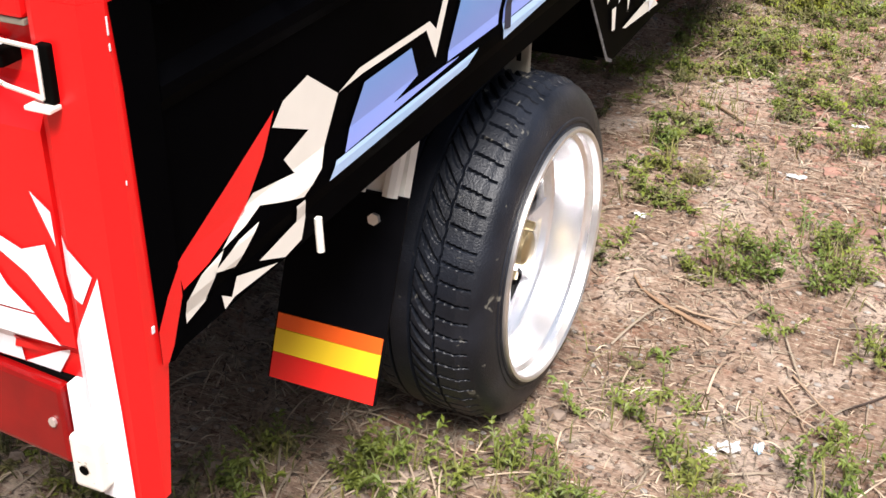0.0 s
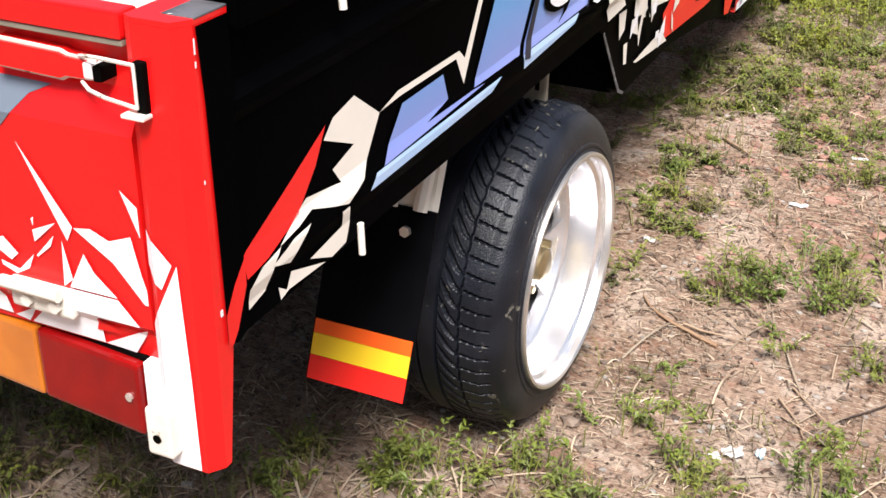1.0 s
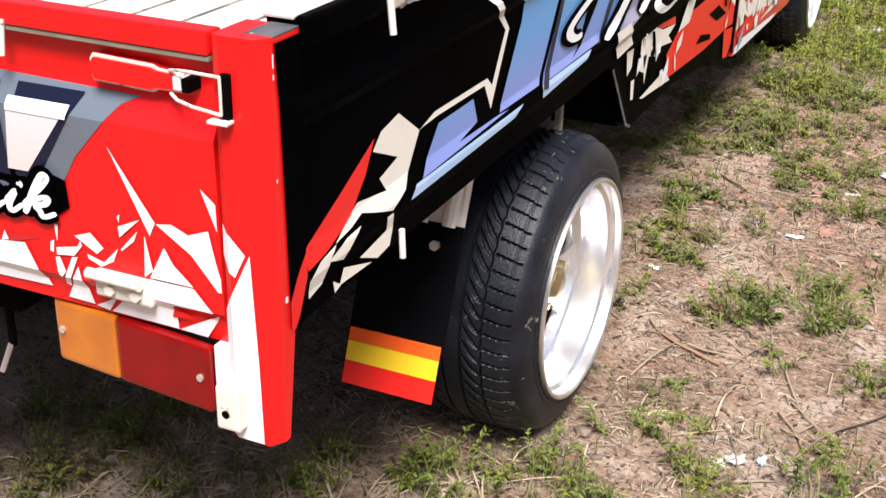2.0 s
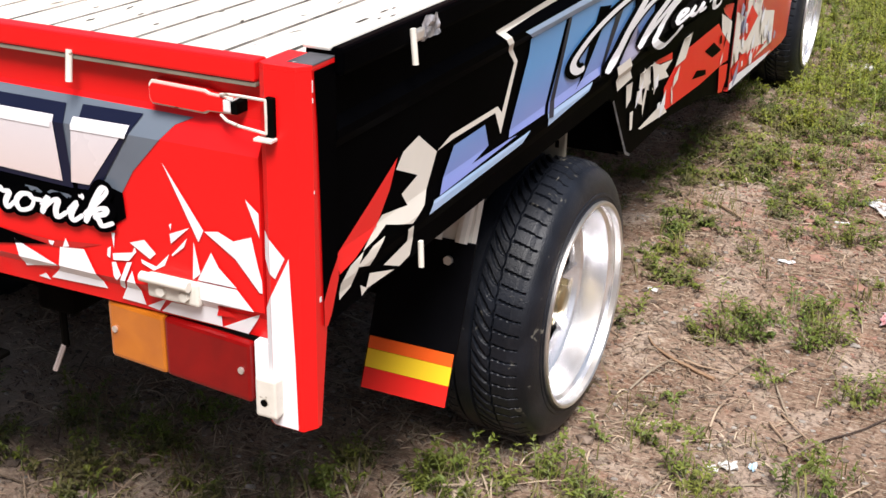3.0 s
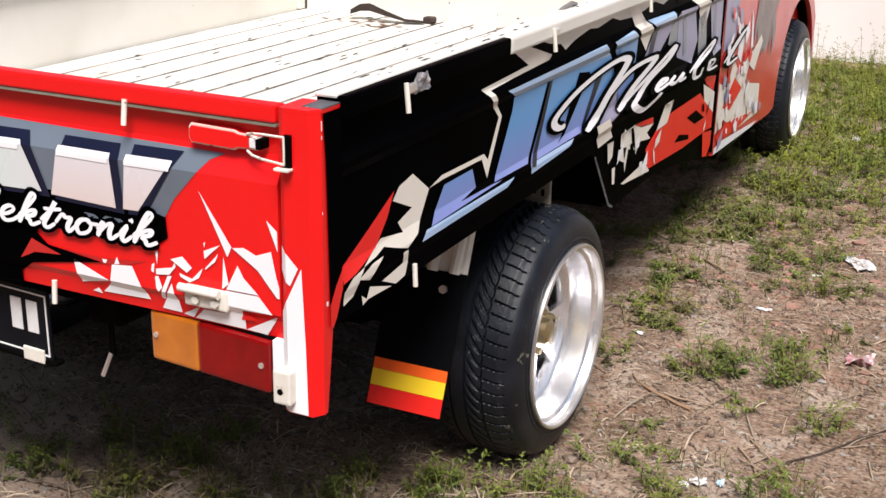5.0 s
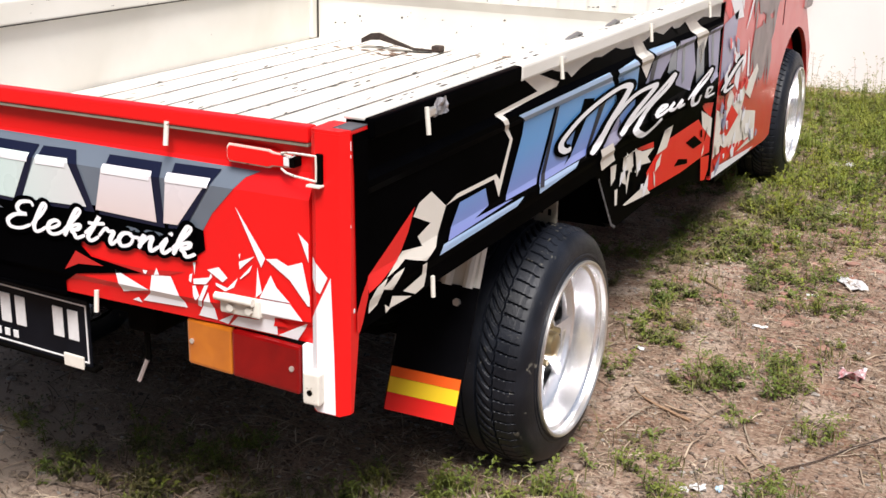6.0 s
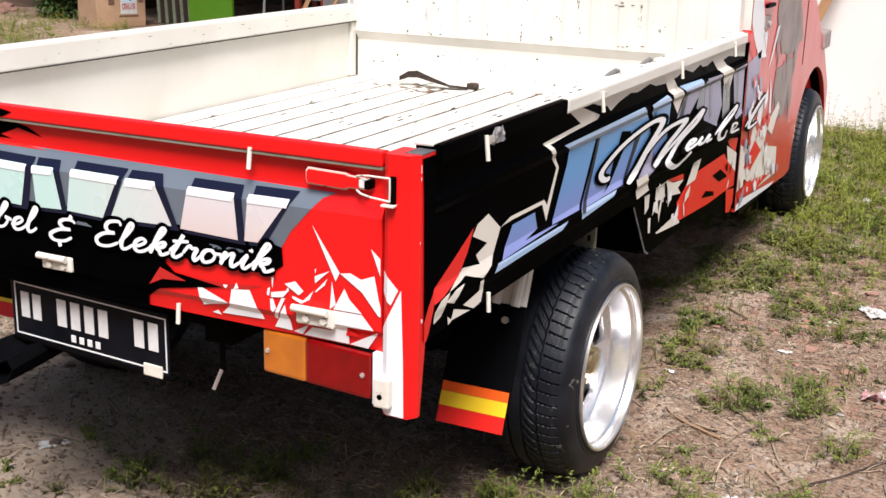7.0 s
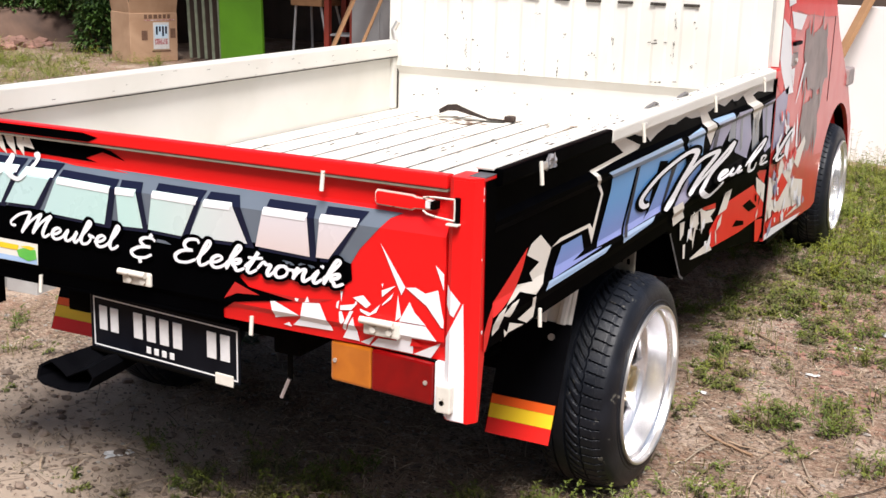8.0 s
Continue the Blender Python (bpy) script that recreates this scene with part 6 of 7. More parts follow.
def build_straw():
    v, f = [], []

    def blade(x, y, long, w, curve, lift, n=3):
        a = rng.uniform(0, math.tau)
        p = Vector((x, y, 0))
        i = len(v)
        z0 = ground_z(x, y)
        for k in range(n + 1):
            t = k / n
            b = a + curve * t
            z = (z0 if long < 0.05 else ground_z(p.x, p.y)) + 0.003 + lift * math.sin(t * math.pi)
            q = Vector((-math.sin(b), math.cos(b), 0)) * w
            v.append((p.x - q.x, p.y - q.y, z))
            v.append((p.x + q.x, p.y + q.y, z + 0.001))
            p = p + Vector((math.cos(b), math.sin(b), 0)) * (long / n)
        for k in range(n):
            f.append((i + 2 * k, i + 2 * k + 1, i + 2 * k + 3, i + 2 * k + 2))

    for _ in range(48000):
        x, y = rng.uniform(-2.6, 1.3), rng.uniform(-0.2, 4.2)
        if noise.noise((x * 2.3, y * 2.3, 4.4)) + 0.4 * noise.noise((x * 7, y * 7, 1.4)) < rng.uniform(-0.5, 0.35):
            continue
        blade(x, y, rng.uniform(0.008, 0.05), rng.uniform(0.0005, 0.0014), rng.normal(0, 0.14), rng.uniform(0.0, 0.01))
    for _ in range(1500):
        blade(rng.uniform(-2.6, 1.4), rng.uniform(-0.2, 4.6), rng.uniform(0.05, 0.18), rng.uniform(0.0008, 0.0026), rng.normal(0, 0.28), rng.uniform(0.002, 0.016), 5)
    for _ in range(420):
        blade(rng.normal(-0.5, 0.5), rng.uniform(0.25, 0.95), rng.uniform(0.04, 0.16), rng.uniform(0.0008, 0.002), rng.normal(0, 0.25), rng.uniform(0.003, 0.02), 5)
    stuff("straw_litter", v, f, M["straw"], "dry straw and dead grass stalks lying on soil")
    v, f = [], []
    for _ in range(16000):
        x, y = rng.uniform(-2.4, 1.3), rng.uniform(-0.1, 4.5)
        a, long, w, z = rng.uniform(0, math.tau), rng.uniform(0.005, 0.014) if rng.uniform() < 0.93 else rng.uniform(0.014, 0.04), rng.uniform(0.0015, 0.004), ground_z(x, y) + 0.003
        c, s = math.cos(a), math.sin(a)
        i = len(v)
        v += [(x + c * long * u - s * w * k, y + s * long * u + c * w * k, z + dz) for u, k, dz in ((-0.5, -0.3, 0), (0.1, -1, 0.003), (0.5, 0, 0.005), (0.0, 0.9, 0.002))]
        f.append((i, i + 1, i + 2, i + 3))
    stuff("dead_leaf_flakes", v, f, M["flake"], "brown flakes of bark and dead leaves")


build_straw()


def lump(v, f, x, y, r, flat, seed):
    """A broken stone of twenty triangles."""
    g = (1 + 5 ** 0.5) / 2
    base = [(-1, g, 0), (1, g, 0), (-1, -g, 0), (1, -g, 0), (0, -1, g), (0, 1, g), (0, -1, -g), (0, 1, -g), (g, 0, -1), (g, 0, 1), (-g, 0, -1), (-g, 0, 1)]
    tris = [(0, 11, 5), (0, 5, 1), (0, 1, 7), (0, 7, 10), (0, 10, 11), (1, 5, 9), (5, 11, 4), (11, 10, 2), (10, 7, 6), (7, 1, 8), (3, 9, 4), (3, 4, 2), (3, 2, 6), (3, 6, 8), (3, 8, 9), (4, 9, 5), (2, 4, 11), (6, 2, 10), (8, 6, 7), (9, 8, 1)]
    i = len(v)
    turn = Matrix.Rotation(seed * 1.7, 3, 'Z') @ Matrix.Rotation(seed * 0.9, 3, 'X')
    z = ground_z(x, y) + r * flat * 0.35
    for b in base:
        p = turn @ (Vector(b) / 1.9 * r * (0.75 + 0.5 * ((seed * 7.3 + b[0] * 3.1 + b[1] * 5.7 + b[2] * 1.3) % 1.0)))
        v.append((x + p.x * 1.25, y + p.y, z + p.z * flat))
    f += [(a + i, b + i, c + i) for a, b, c in tris]


def build_stones():
    v, f, vb, fb = [], [], [], []
    for k in range(6000):
        x, y = rng.uniform(-2.9, 1.7), rng.uniform(-0.3, 6.0)
        lump(v, f, x, y, rng.uniform(0.002, 0.007) if rng.uniform() < 0.95 else rng.uniform(0.006, 0.012), rng.uniform(0.4, 0.7), k * 0.37)
    for k in range(1600):
        c = ((0.15, 2.8), (0.42, 2.0), (0.3, 2.6), (0.36, 2.55), (0.45, 3.2))[k % 5]
        x, y = rng.normal(c[0], 0.2), rng.normal(c[1], 0.28)
        if x < -0.1:
            continue
        lump(vb, fb, x, y, rng.uniform(0.002, 0.007) if rng.uniform() < 0.95 else rng.uniform(0.009, 0.022), rng.uniform(0.3, 0.55), k * 0.61)
    vc, fc = [], []
    for k in range(2200):
        x, y = rng.uniform(-2.3, 0.1), rng.uniform(-0.3, 1.1)
        lump(vc, fc, x, y, rng.uniform(0.003, 0.008) if rng.uniform() < 0.9 else rng.uniform(0.008, 0.019), rng.uniform(0.4, 0.8), k * 0.53)
    for k in range(900):
        x, y = rng.uniform(0.0, 0.9), rng.uniform(0.6, 2.6)
        lump(vc, fc, x, y, rng.uniform(0.003, 0.009), rng.uniform(0.4, 0.8), k * 0.29)
    stuff("soil_clods", vc, fc, M["clod"], "crumbled brown clods of dry soil")
    stuff("pebbles", v, f, M["stone"], "small grey pebbles and crumbs of soil")
    stuff("brick_chips", vb, fb, M["brick"], "orange-red broken brick chips")


build_stones()


# ---- litter ----
def scrap(x, y, w, h, key, label, tall=0.012, turn=0.0):
    bm = bmesh.new()
    bmesh.ops.create_grid(bm, x_segments=7, y_segments=6, size=0.5)
    k = x * 13.7 + y * 5.1
    for p in bm.verts:
        edge = 1 + 0.25 * noise.noise((p.co.x * 4 + k, p.co.y * 4, 0.0))
        p.co.z = tall * (0.6 + 1.1 * noise.noise((p.co.x * 3.1 + k, p.co.y * 3.3, k)))
        p.co.x, p.co.y = p.co.x * w * edge * 0.85, p.co.y * h * edge * 0.85
    low = min(p.co.z for p in bm.verts)
    r = bmesh.ops.solidify(bm, geom=bm.faces[:], thickness=0.0012)
    ob = part("litter", bm, M[key], None)
    ob.matrix_basis = Matrix.Translation((x, y, ground_z(x, y) - low + 0.002)) @ Matrix.Rotation(turn, 4, 'Z')
    tagged(ob, label, "litter", group="litter on the ground")


scrap(0.396, 1.005, 0.045, 0.03, "plastic", "scrap of crumpled white plastic on soil", turn=0.4)
scrap(0.368, 0.98, 0.03, 0.02, "plastic", "scrap of crumpled white plastic on soil", 0.006)
scrap(0.443, 1.027, 0.018, 0.03, "plastic_blue", "scrap of pale blue wrapper on soil")
scrap(0.322, 2.06, 0.055, 0.025, "plastic", "flat white plastic scrap among weeds", 0.005)
scrap(0.03, 1.715, 0.032, 0.02, "plastic", "small white plastic scrap on straw", 0.008)
scrap(0.525, 2.62, 0.085, 0.17, "plastic", "flattened white plastic packet among weeds", 0.012, 0.55)
scrap(0.646, 1.78, 0.085, 0.06, "plastic_red", "dark red foil wrapper on soil", 0.03)
scrap(0.425, 2.43, 0.05, 0.02, "plastic", "thin white plastic strip among weeds", 0.004)
scrap(-1.3, 0.385, 0.095, 0.045, "plastic", "torn white paper scrap on soil", 0.006, 0.95)
scrap(0.36, 3.55, 0.05, 0.03, "plastic", "small white plastic scrap among weeds")
scrap(0.27, 4.40, 0.05, 0.04, "plastic", "small white plastic scrap among weeds", 0.02)


def lying(name, key, label, r, r_end, lift, *path):
    """A stalk that lies on the soil along (x, y) pairs."""
    bm = bmesh.new()
    tube(bm, [(p.x, p.y, ground_z(p.x, p.y) + lift) for p in curve_through(path, 4)], r, 6, True, r_end)
    tagged(part(name, bm, M[key], None, smooth=True), label, name.replace("_", " "), group="stalks on the ground")


lying("dry_pod", "bark", "long dry brown seed pod lying on straw", 0.002, 0.0055, 0.007, (0.088, 1.475), (0.12, 1.43), (0.165, 1.4), (0.215, 1.378), (0.285, 1.35))
lying("dry_stalk", "pale_stalk", "pale dry stalk lying beside the pod", 0.0034, 0.0014, 0.011, (0.2, 1.395), (0.255, 1.385), (0.335, 1.385))
lying("dry_stalk", "pale_stalk", "pale dry stalk lying on soil", 0.0026, 0.0014, 0.008, (0.44, 1.222), (0.48, 1.17), (0.508, 1.112))
lying("dry_stalk", "pale_stalk", "pale dry stalk lying on soil", 0.0026, 0.0014, 0.009, (0.459, 1.266), (0.51, 1.21), (0.557, 1.166))
lying("dry_stalk", "pale_stalk", "broken pale stalk lying among weeds", 0.006, 0.003, 0.009, (0.042, 2.43), (0.1, 2.37), (0.143, 2.316))
lying("thin_twig", "strap", "thin dark twig lying among weeds", 0.0018, 0.0024, 0.008, (0.56, 1.2), (0.625, 1.275), (0.69, 1.37), (0.757, 1.448), (0.85, 1.56))
v, f = [], []
lump(v, f, 0.532, 1.962, 0.02, 0.5, 2.3)
tagged(stuff("brick_piece", v, f, M["brick"], "piece of broken orange brick on soil"), category="brick", kind="thing")
v, f = [], []
lump(v, f, 0.5, 2.84, 0.026, 0.45, 4.1)
tagged(stuff("brick_piece", v, f, M["brick"], "piece of broken red brick among weeds"), category="brick", kind="thing")

# ---- in the bed ----
bm = bmesh.new()
S = [(-1.33, 2.39), (-1.30, 2.41), (-1.26, 2.41), (-1.19, 2.40), (-1.11, 2.40), (-1.05, 2.43)]
H = [0.03, 0.05, 0.055, 0.035, 0.012, 0.006]
left = [bm.verts.new((x, y, FLOOR + h)) for (x, y), h in zip(S, H)]
right = [bm.verts.new((x + 0.03, y - 0.055, FLOOR + h * 0.6 + 0.003)) for (x, y), h in zip(S, H)]
for k in range(len(S) - 1):
    bm.faces.new((left[k], left[k + 1], right[k + 1], right[k]))
bmesh.ops.solidify(bm, geom=bm.faces[:], thickness=0.004)
tagged(part("webbing_strap", bm, M["strap"], None), "twisted brown webbing strap lying on the bed", "strap")
bm = bmesh.new()
stain = np.random.default_rng(21)
for k in range(60):
    x, y, r = stain.normal(-1.2, 0.11) if k < 34 else stain.normal(-0.62, 0.12), stain.uniform(2.2, 2.46), stain.uniform(0.003, 0.014)
    turn = stain.uniform(0, 6.3)
    ring = [bm.verts.new((x + 1.6 * r * math.cos(a + turn) * stain.uniform(0.6, 1.2), y + r * math.sin(a + turn) * stain.uniform(0.6, 1.2), FLOOR + 0.0014 + 0.00003 * k)) for a in np.linspace(0, 5.5, 7)]
    bm.faces.new(ring)
tagged(part("rust_stain", bm, M["chip"], floor, "flecks of brown rust on the load floor"), kind="stuff")
bm = boxed((-1.04, 2.40, FLOOR), (-1.0, 2.44, FLOOR + 0.025), 0.008)
tagged(part("rubber_block", bm, M["strap"], None), "small dark rubber block on the bed", "rubber block")
bm = bmesh.new()
for k, (cx, cy, r) in enumerate(((-0.15, 1.15, 0.15), (-0.14, 1.44, 0.14))):
    pts = [(cx + r * 0.8 * math.cos(a), cy + r * math.sin(a), FLOOR + 0.012 + (TOP - FLOOR + 0.001) * max(0.0, math.cos(a)) ** 0.6) for a in np.linspace(0, math.tau, 22)]
    tube(bm, pts, 0.005, 6)
M["cable"] = material("grey_cable", (0.2, 0.19, 0.18), 0.5, second=(0.13, 0.12, 0.12), scale=20)
tagged(part("cable_coil", bm, M["cable"], None, smooth=True), "loose coil of grey cable lying in the bed", "cable")


# ---- surroundings ----
M["wall"] = material("pale_wall_plaster", (0.8, 0.76, 0.74), 0.85, second=(0.74, 0.69, 0.67), scale=1.2, mix=0.7, spots=(0.62, 0.56, 0.52), spot_scale=5, spot_level=0.72, bump=0.15, bump_scale=30)
M["wood"] = material("raw_sawn_wood", (0.42, 0.24, 0.12), 0.7, second=(0.32, 0.17, 0.08), scale=5, mix=0.8, bump=0.15, bump_scale=60)
M["dark_wood"] = material("old_dark_boards", (0.09, 0.06, 0.045), 0.85, second=(0.05, 0.035, 0.028), scale=3, bump=0.3, bump_scale=40)
M["card"] = material("brown_cardboard", (0.42, 0.27, 0.17), 0.8, second=(0.33, 0.2, 0.12), scale=4, mix=0.8)
M["card_print"] = material("dark_brown_print", (0.1, 0.05, 0.03), 0.8, second=(0.15, 0.08, 0.05), scale=30)
M["green_board"] = material("lime_green_laminate", (0.085, 0.24, 0.01), 0.35, second=(0.06, 0.17, 0.008), scale=3)
M["grey_board"] = material("grey_green_board_edge", (0.2, 0.225, 0.165), 0.6, second=(0.1, 0.12, 0.08), scale=8)
M["red_metal"] = material("rusty_red_frame", (0.36, 0.05, 0.03), 0.5, second=(0.25, 0.04, 0.025), scale=8)
M["grey_panel"] = material("dusty_grey_sheet", (0.4, 0.41, 0.42), 0.6, second=(0.3, 0.31, 0.32), scale=4)
M["concrete"] = material("weathered_concrete", (0.42, 0.42, 0.41), 0.9, second=(0.34, 0.33, 0.32), scale=7, mix=0.8, bump=0.3, bump_scale=60)
M["blue_sheet"] = material("blue_plastic_sheet", (0.03, 0.12, 0.3), 0.4, second=(0.02, 0.08, 0.2), scale=12)
M["earth"] = material("bare_earth_bank", (0.14, 0.082, 0.055), 0.95, second=(0.06, 0.036, 0.026), scale=2, mix=0.9, bump=0.6, bump_scale=30)
M["bush"] = material("bush_leaf", (0.045, 0.1, 0.014), 0.55, second=(0.08, 0.16, 0.025), scale=3, mix=0.8, by_island=0.5)
M["roof"] = material("unseen_shade_roof", (0.16, 0.12, 0.1), 0.7, second=(0.1, 0.08, 0.07), scale=2)

# low pale wall past the truck's nose
part("wall_front", boxed((-3.3, 6.62, -0.1), (9.0, 6.76, 1.09), 0.006), M["wall"])
tagged(bpy.data.objects["wall_front"], "low pale plastered wall", "wall", kind="structure")
part("wall_behind", boxed((-3.3, 9.2, -0.1), (9.0, 9.35, 2.6), 0.006), M["dark_wood"])
tagged(bpy.data.objects["wall_behind"], "dark timber wall behind", "wall", kind="structure")


def plank(p, q, w, d, name="plank", key="wood", label="raw sawn wooden plank leaning against the wall", group="leaning planks"):
    p, q = Vector(p), Vector(q)
    m = (q - p).to_track_quat('Z', 'Y').to_matrix().to_4x4()
    bm = bmesh.new()
    box(bm, (-w / 2, -d / 2, 0), (w / 2, d / 2, (q - p).length), 0.003)
    bmesh.ops.transform(bm, matrix=Matrix.Translation(p) @ m, verts=bm.verts[:])
    ob = part(name, bm, M[key], None)
    return tagged(ob, label, name.replace("_", " "), group)


plank((-0.66, 6.15, ground_z(-0.66, 6.15)), (-0.2, 6.6, 1.32), 0.075, 0.03)
plank((-0.30, 6.9, 0.0), (-0.12, 9.15, 1.6), 0.07, 0.03)
plank((0.1, 6.9, 0.0), (0.1, 9.15, 1.9), 0.07, 0.03)

# open shed with stored goods
shed = thing("storage_shed", (-6.5, 10.5, 0.0), "open dark shed with stored goods under an unseen roof", "shed")
part("back_wall", boxed((-9.3, 12.2, -0.1), (-3.3, 12.3, 2.9)), M["dark_wood"], shed, "dark board wall")
part("side_wall", boxed((-3.42, 8.2, -0.1), (-3.32, 12.2, 2.9)), M["dark_wood"], shed, "dark board wall")
part("side_wall", boxed((-9.4, 9.9, -0.1), (-9.3, 12.3, 2.9)), M["dark_wood"], shed, "dark board wall")
# roof slab added out of view; its front edge sets where shade starts
bm = bmesh.new()
box(bm, (-9.6, 7.55, 2.78), (-3.1, 12.6, 2.84))
part("roof", bm, M["roof"], shed, "unseen roof slab, front edge set to shade the goods")
part("post", boxed((-3.65, 8.75, -0.1), (-3.55, 8.85, 2.79), 0.006), M["dark_wood"], shed, "timber post")

carton = thing("cardboard_carton", (-8.27, 8.68, ground_z(-8.27, 8.68)), "brown cardboard carton with dark print and a pale label", "carton")
cz = ground_z(-8.27, 8.68)
turn_c = Matrix.Translation((-8.27, 8.68, cz)) @ Matrix.Rotation(radians(66), 4, 'Z') @ Matrix.Scale(0.86, 4)


def in_carton(bm):
    bmesh.ops.transform(bm, matrix=turn_c, verts=bm.verts[:])
    return bm


part("body", in_carton(boxed((-0.36, -0.28, 0), (0.3, 0.28, 0.62), 0.008)), M["card"], carton)
part("flap", in_carton(boxed((-0.36, -0.285, 0.615), (0.3, -0.27, 0.80), 0.003, Matrix.Rotation(radians(12), 4, 'X'))), M["card"], carton, "raised carton flap")
part("flap", in_carton(boxed((-0.37, -0.27, 0.615), (-0.355, 0.27, 0.86), 0.003, Matrix.Rotation(radians(-10), 4, 'Y'))), M["card"], carton, "raised carton flap")
part("label", in_carton(boxed((-0.04, -0.284, 0.16), (0.18, -0.2805, 0.50))), M["plastic"], carton, "pale printed label")
part("label_print", in_carton(boxed((-0.02, -0.2865, 0.30), (0.16, -0.2842, 0.47))), M["plastic_blue"], carton, "blue print")
for k, h in enumerate((0.10, 0.06, 0.12, 0.09)):
    part("label_mark", in_carton(boxed((-0.005 + 0.043 * k, -0.2885, 0.445 - h), (0.02 + 0.043 * k, -0.2866, 0.45))), M["navy"], carton, "dark blue print mark")
part("label_band", in_carton(boxed((-0.02, -0.2865, 0.22), (0.16, -0.2842, 0.29))), M["plastic_red"], carton, "red print")
for x0, x1, z0, z1 in ((-0.16, -0.12, 0.55, 0.6), (-0.1, -0.05, 0.55, 0.6), (-0.03, 0.02, 0.55, 0.6), (0.04, 0.08, 0.55, 0.6), (0.1, 0.14, 0.55, 0.6), (0.16, 0.2, 0.55, 0.6), (-0.2, -0.12, 0.28, 0.40), (0.2, 0.27, 0.3, 0.42), (-0.06, 0.2, 0.125, 0.145)):
    part("print_bar", in_carton(boxed((x0, -0.2835, z0), (x1, -0.2805, z1))), M["card_print"], carton, "dark print bar")

part("print_line", in_carton(boxed((-0.16, -0.2835, 0.525), (0.26, -0.2805, 0.535))), M["plastic_red"], carton, "thin red line")
for k in range(5):
    x = -7.88 + 0.105 * k
    lean = Matrix.Rotation(radians(-3), 4, 'Y')
    # dark faces paint the shade in the gaps between boards
    ob = part("board", boxed((x, 8.92, 0.081), (x + 0.04, 9.5, 1.05), 0.004, lean), M["dark_wood"], None)
    part("board_edge", boxed((x + 0.001, 8.912, 0.085), (x + 0.039, 8.9225, 1.048), 0.002, lean), M["grey_board"], ob, "pale sawn edge")
    tagged(ob, "pale-edged board stored upright, faces darkened for the shaded gaps", "board", group="boards on edge")
blue = part("plastic_sheet", in_carton(boxed((-0.30, 0.0, 0.60), (0.26, 0.26, 0.70), 0.02)), M["blue_sheet"], None)
tagged(blue, "crumpled blue plastic sheet in the carton", "plastic sheet")
bm = boxed((-7.28, 8.7, 0.10), (-6.72, 8.75, 1.2), 0.015, Matrix.Rotation(radians(-2), 4, 'Y'))
tagged(part("table_top", bm, M["green_board"], None), "lime green table top standing on edge", "table top")
bm = boxed((-7.7, 8.85, 0.0), (-6.3, 9.6, 0.08), 0.01)
tagged(part("pallet", bm, M["dark_wood"], None), "dark timber pallet under the boards", "pallet")

stool = thing("wooden_stool", (-6.42, 9.3, 0.0), "brown wooden stool with pale metal legs", "stool")
part("seat", boxed((-6.62, 9.1, 0.72), (-6.22, 9.5, 0.8), 0.012), M["wood"], stool, "brown wooden seat")
for dx, dy in ((-0.2, -0.15), (0.2, -0.15), (-0.2, 0.15), (0.2, 0.15)):
    part("leg", tubed([(-6.42 + dx * 0.8, 9.3 + dy, 0.73), (-6.42 + dx * 1.3 + 0.09, 9.3 + dy * 1.4, 0.0)], 0.014, 8), M["grey_panel"], stool, "pale metal leg")
ladder = thing("steel_shelf_frame", (-6.0, 9.2, 0.0), "red painted steel shelf frame in the shed", "shelf frame")
for x in (-6.14, -5.82):
    for y in (9.1, 9.45):
        part("upright", boxed((x - 0.03, y - 0.03, 0.0), (x + 0.03, y + 0.03, 1.8), 0.004), M["red_metal"], ladder)
for z in (0.42, 0.82, 1.3):
    part("shelf", boxed((-6.14, 9.1, z), (-5.82, 9.45, z + 0.02), 0.003), M["grey_panel"], ladder, "pale shelf board")
plank((-5.82, 8.4, 0.0), (-5.35, 8.75, 1.35), 0.16, 0.03, label="raw sawn wooden plank leaning in the shed", group="planks in the shed")
plank((-5.52, 8.45, 0.0), (-5.0, 8.72, 1.4), 0.18, 0.03, label="raw sawn wooden plank leaning in the shed", group="planks in the shed")
bm = bmesh.new()
box(bm, (-5.78, 9.0, 0.0), (-4.3, 9.05, 2.0), 0.006)
for x in (-5.45, -5.2, -4.9, -4.6):
    box(bm, (x - 0.012, 8.985, 0.02), (x + 0.012, 9.0, 1.98), 0.003)
tagged(part("metal_sheet", bm, M["grey_panel"], None), "dusty grey ribbed metal sheet standing upright", "metal sheet")

# weathered concrete blocks at the far side of the truck
for k, x in enumerate((-2.93, -2.73)):
    y = 1.46 + 0.02 * k
    bm = boxed((x - 0.085, y - 0.07, ground_z(x, y) - 0.01), (x + 0.085, y + 0.07, ground_z(x, y) + 0.34), 0.008)
    ob = part("concrete_block", bm, M["concrete"], None)
    tagged(ob, "weathered pale concrete block standing on soil", "concrete block", group="concrete blocks")

# earth bank with shrubs
bm = bmesh.new()
rows = []
for i in range(25):
    x = -18 + i * 0.34
    front = 9.0 + 0.15 * math.sin(i * 0.9) + max(0, (x + 10.8) * 0.9)
    row = []
    for k, (dy, h) in enumerate(((0.0, 0.0), (0.06, 0.18), (0.14, 0.33), (0.4, 0.42), (3.0, 0.5))):
        fall = min(max((-x - 9.75) / 0.7, 0), 1)
        row.append(bm.verts.new((x, front + dy + 0.08 * noise.noise((x * 2, k * 1.7, 0)), ground_z(x, front) - 0.05 + h * fall * (1 + 0.25 * noise.noise((x * 1.3, k, 5))))))
    rows.append(row)
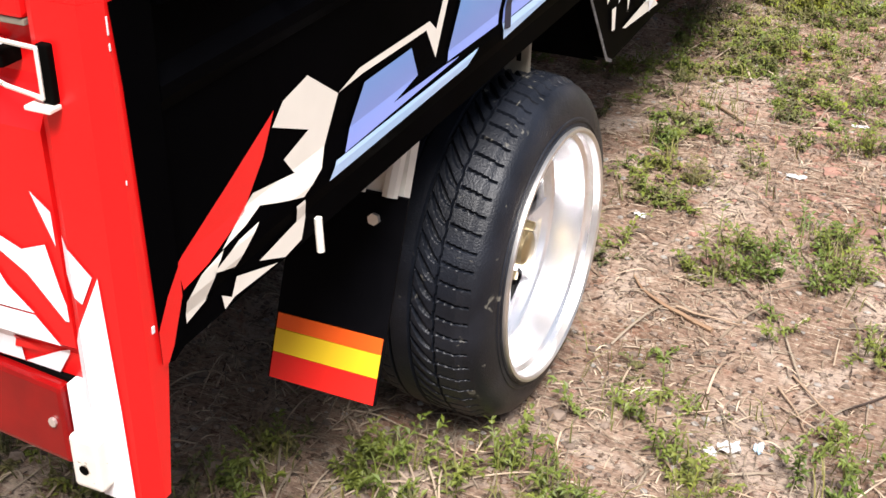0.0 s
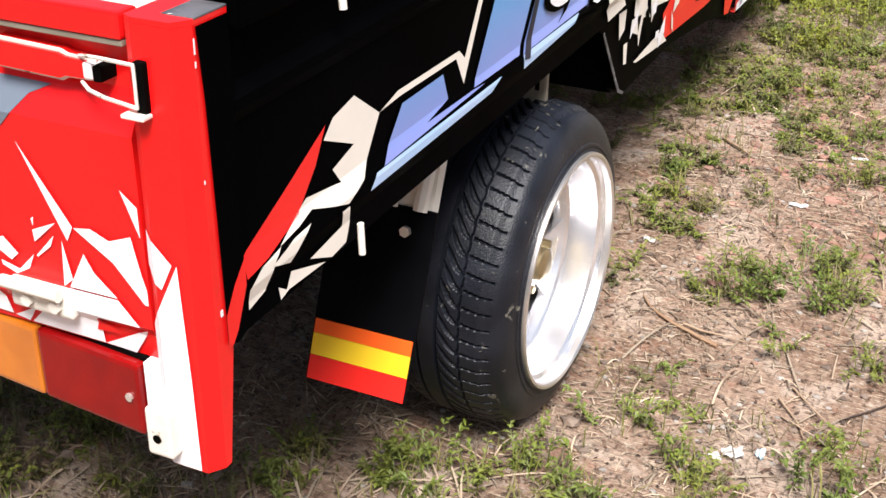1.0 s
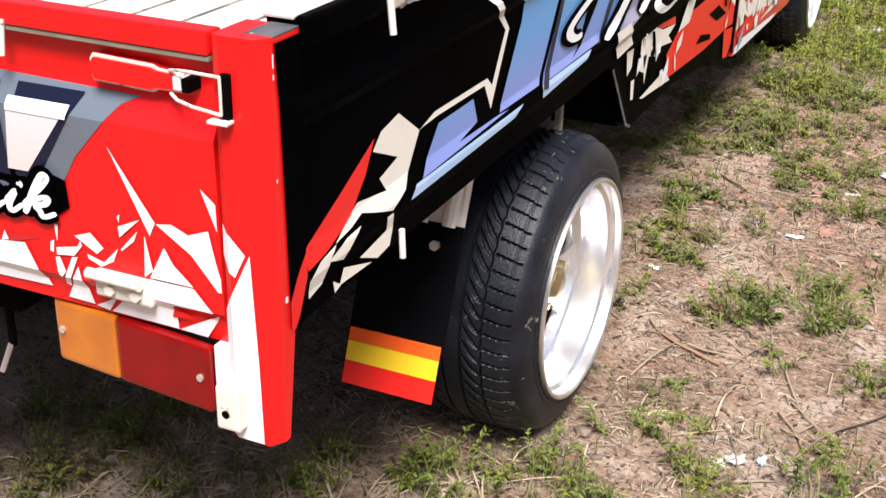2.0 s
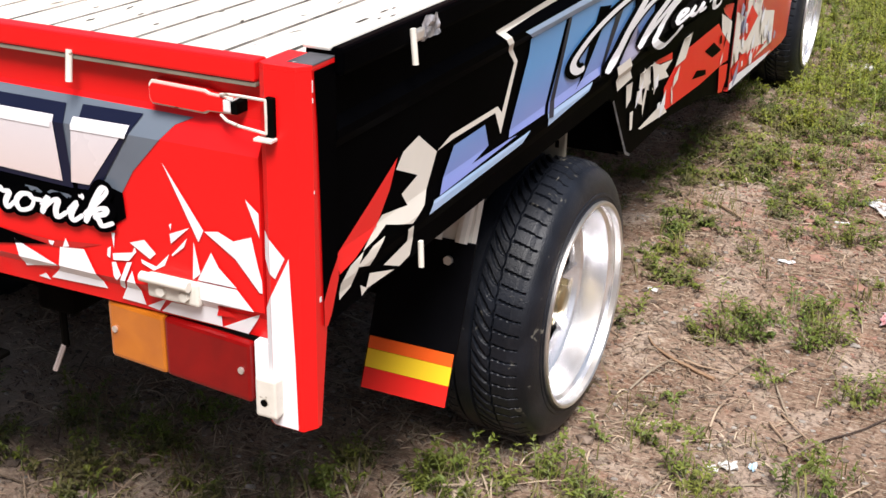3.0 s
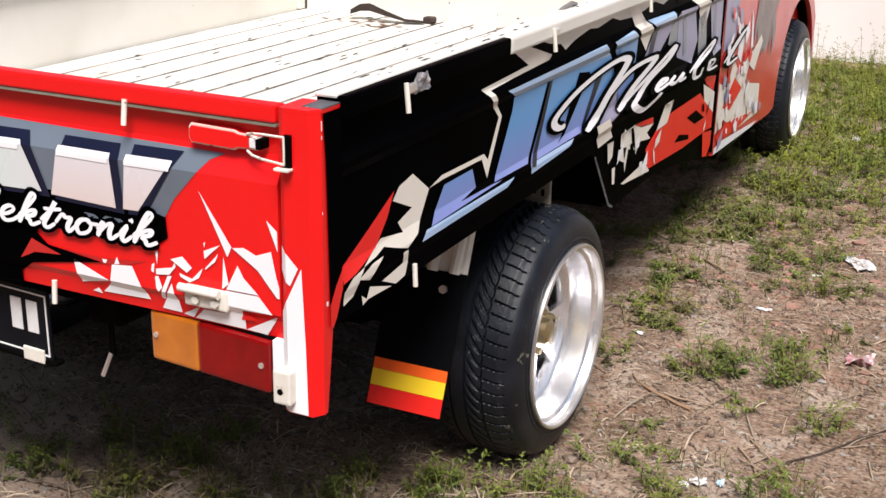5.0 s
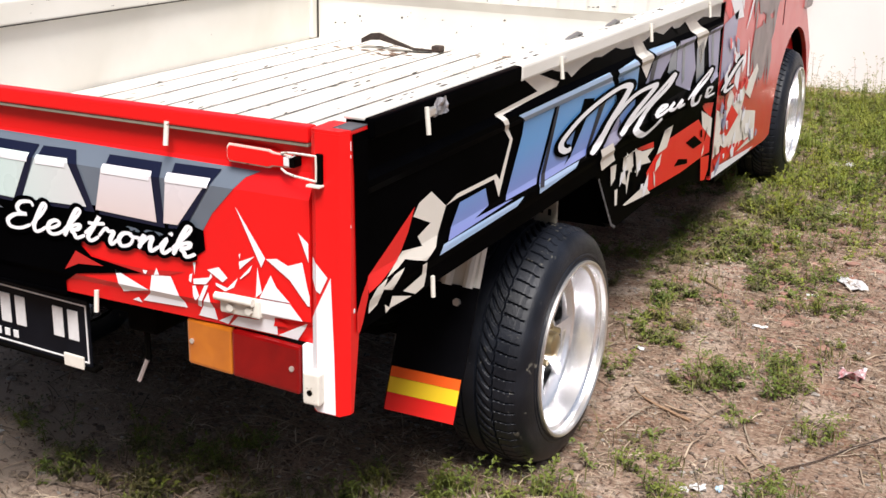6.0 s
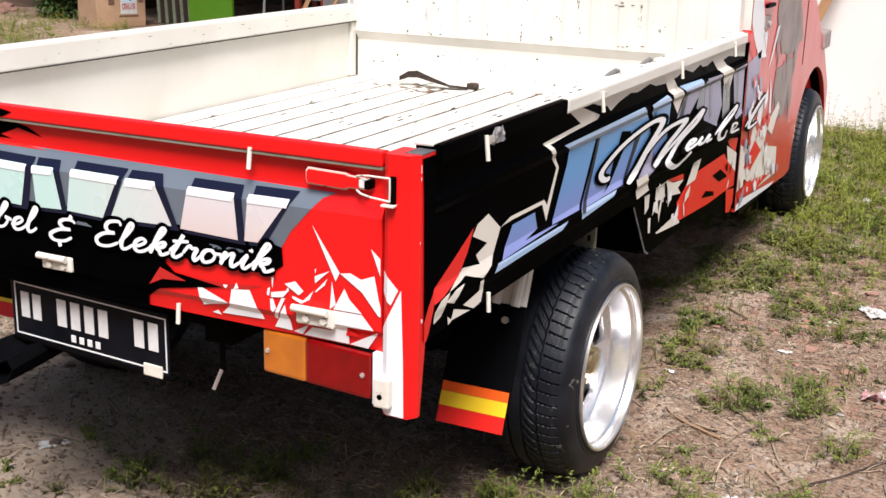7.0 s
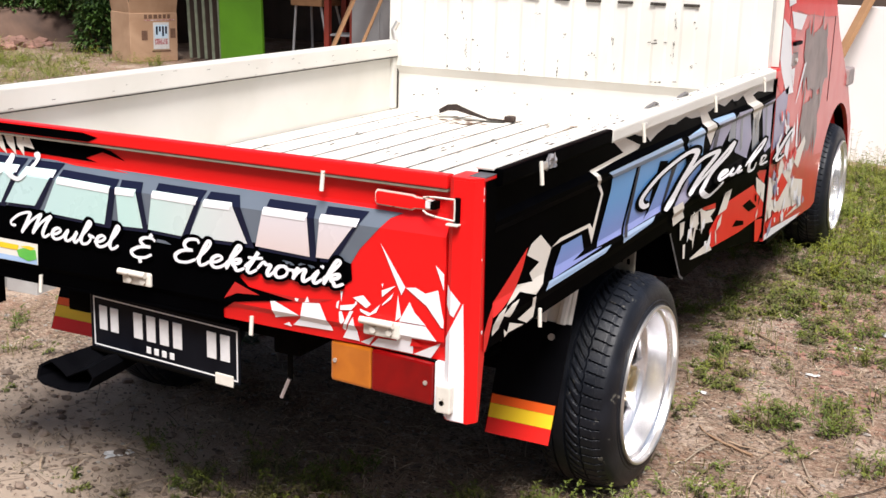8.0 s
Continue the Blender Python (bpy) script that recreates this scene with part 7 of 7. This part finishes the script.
for a, b in zip(rows, rows[1:]):
    for k in range(4):
        bm.faces.new((a[k], b[k], b[k + 1], a[k + 1]))
tagged(part("earth_bank", bm, M["earth"], None, smooth=True), "bare brown earth bank", "earth bank", kind="structure")


def bush(x, y, z, r, h, count, label):
    v, f = [], []
    for _ in range(count):
        a, t = rng.uniform(0, math.tau), rng.uniform(0, 1)
        d = r * math.sqrt(rng.uniform()) * (1 - 0.5 * t * t)
        p = Vector((x + d * math.cos(a), y + d * math.sin(a), z + h * t))
        w = Vector((math.cos(a) + rng.normal(0, 0.5), math.sin(a) + rng.normal(0, 0.5), rng.uniform(-0.2, 0.9)))
        leaf(v, f, p, w, rng.uniform(0.06, 0.16), rng.uniform(0.025, 0.06), rng.uniform(0, 0.4))
    me = bpy.data.meshes.new("crown")
    me.from_pydata(v, [], f)
    me.materials.append(M["bush"])
    b = thing("shrub", (x, y, z), label, "shrub", "shrubs by the shed")
    hang(new("crown", me), b)
    bm = bmesh.new()
    for k in range(5):
        a = k * 1.3
        tube(bm, [(x, y, z - 0.03), (x + 0.3 * r * math.cos(a), y + 0.3 * r * math.sin(a), z + h * 0.4), (x + 0.6 * r * math.cos(a), y + 0.6 * r * math.sin(a), z + h * 0.8)], 0.012, 5, True, 0.004)
    part("stem", bm, M["bark"], b)


bush(-9.3, 9.0, ground_z(-9.3, 9.0), 0.26, 0.55, 900, "leafy green shrub beside the carton")
bush(-9.9, 10.2, 0.1, 0.55, 0.9, 1800, "dark leafy shrub beside the shed")
for k, (x, y, r, h) in enumerate(((-10.5, 9.9, 0.4, 0.45), (-11.3, 9.7, 0.5, 0.4), (-12.1, 9.9, 0.5, 0.5), (-12.9, 9.8, 0.6, 0.45), (-10.2, 10.9, 0.6, 0.9), (-11.6, 11.0, 0.7, 0.8), (-13.6, 10.4, 0.7, 0.8))):
    bush(x, y, 0.42, r * 1.2, h * 1.3, 1800, "dense green shrub on the bank")
v, f = [], []
for _ in range(1500):
    x, y = rng.uniform(-12.0, -7.6), rng.uniform(5.0, 8.6)
    if noise.noise((x * 1.5, y * 1.5, 2.0)) > -0.1 or y < 6.6:
        weed(v, f, x, y, rng.uniform(0.08, 0.2), rng.uniform(0.06, 0.2))
rv, rf = [], []
for k in range(160):
    lump(rv, rf, rng.uniform(-12.4, -10.0), rng.uniform(8.2, 9.2), rng.uniform(0.03, 0.1), rng.uniform(0.4, 0.7), k * 0.47)
stuff("bank_rubble", rv, rf, M["brick"], "broken brick rubble at the foot of the bank")
stuff("bank_weeds", v, f, M["weed_fresh"], "green weeds on the slope before the shed")

# plain walls added on the unseen sides: close the yard, cut low sky light
for name, lo, hi in (("wall_side", (9.0, -8.0, -0.1), (9.15, 6.62, 2.0)), ("wall_rear", (-16.0, -8.15, -0.1), (9.0, -8.0, 3.6)), ("wall_far", (-18.0, -8.0, -0.1), (-17.85, 11.0, 2.4))):
    part(name, boxed(lo, hi), M["dark_wood"])
    tagged(bpy.data.objects[name], "plain dark wall added out of view to cut low sky light", "wall", kind="structure")
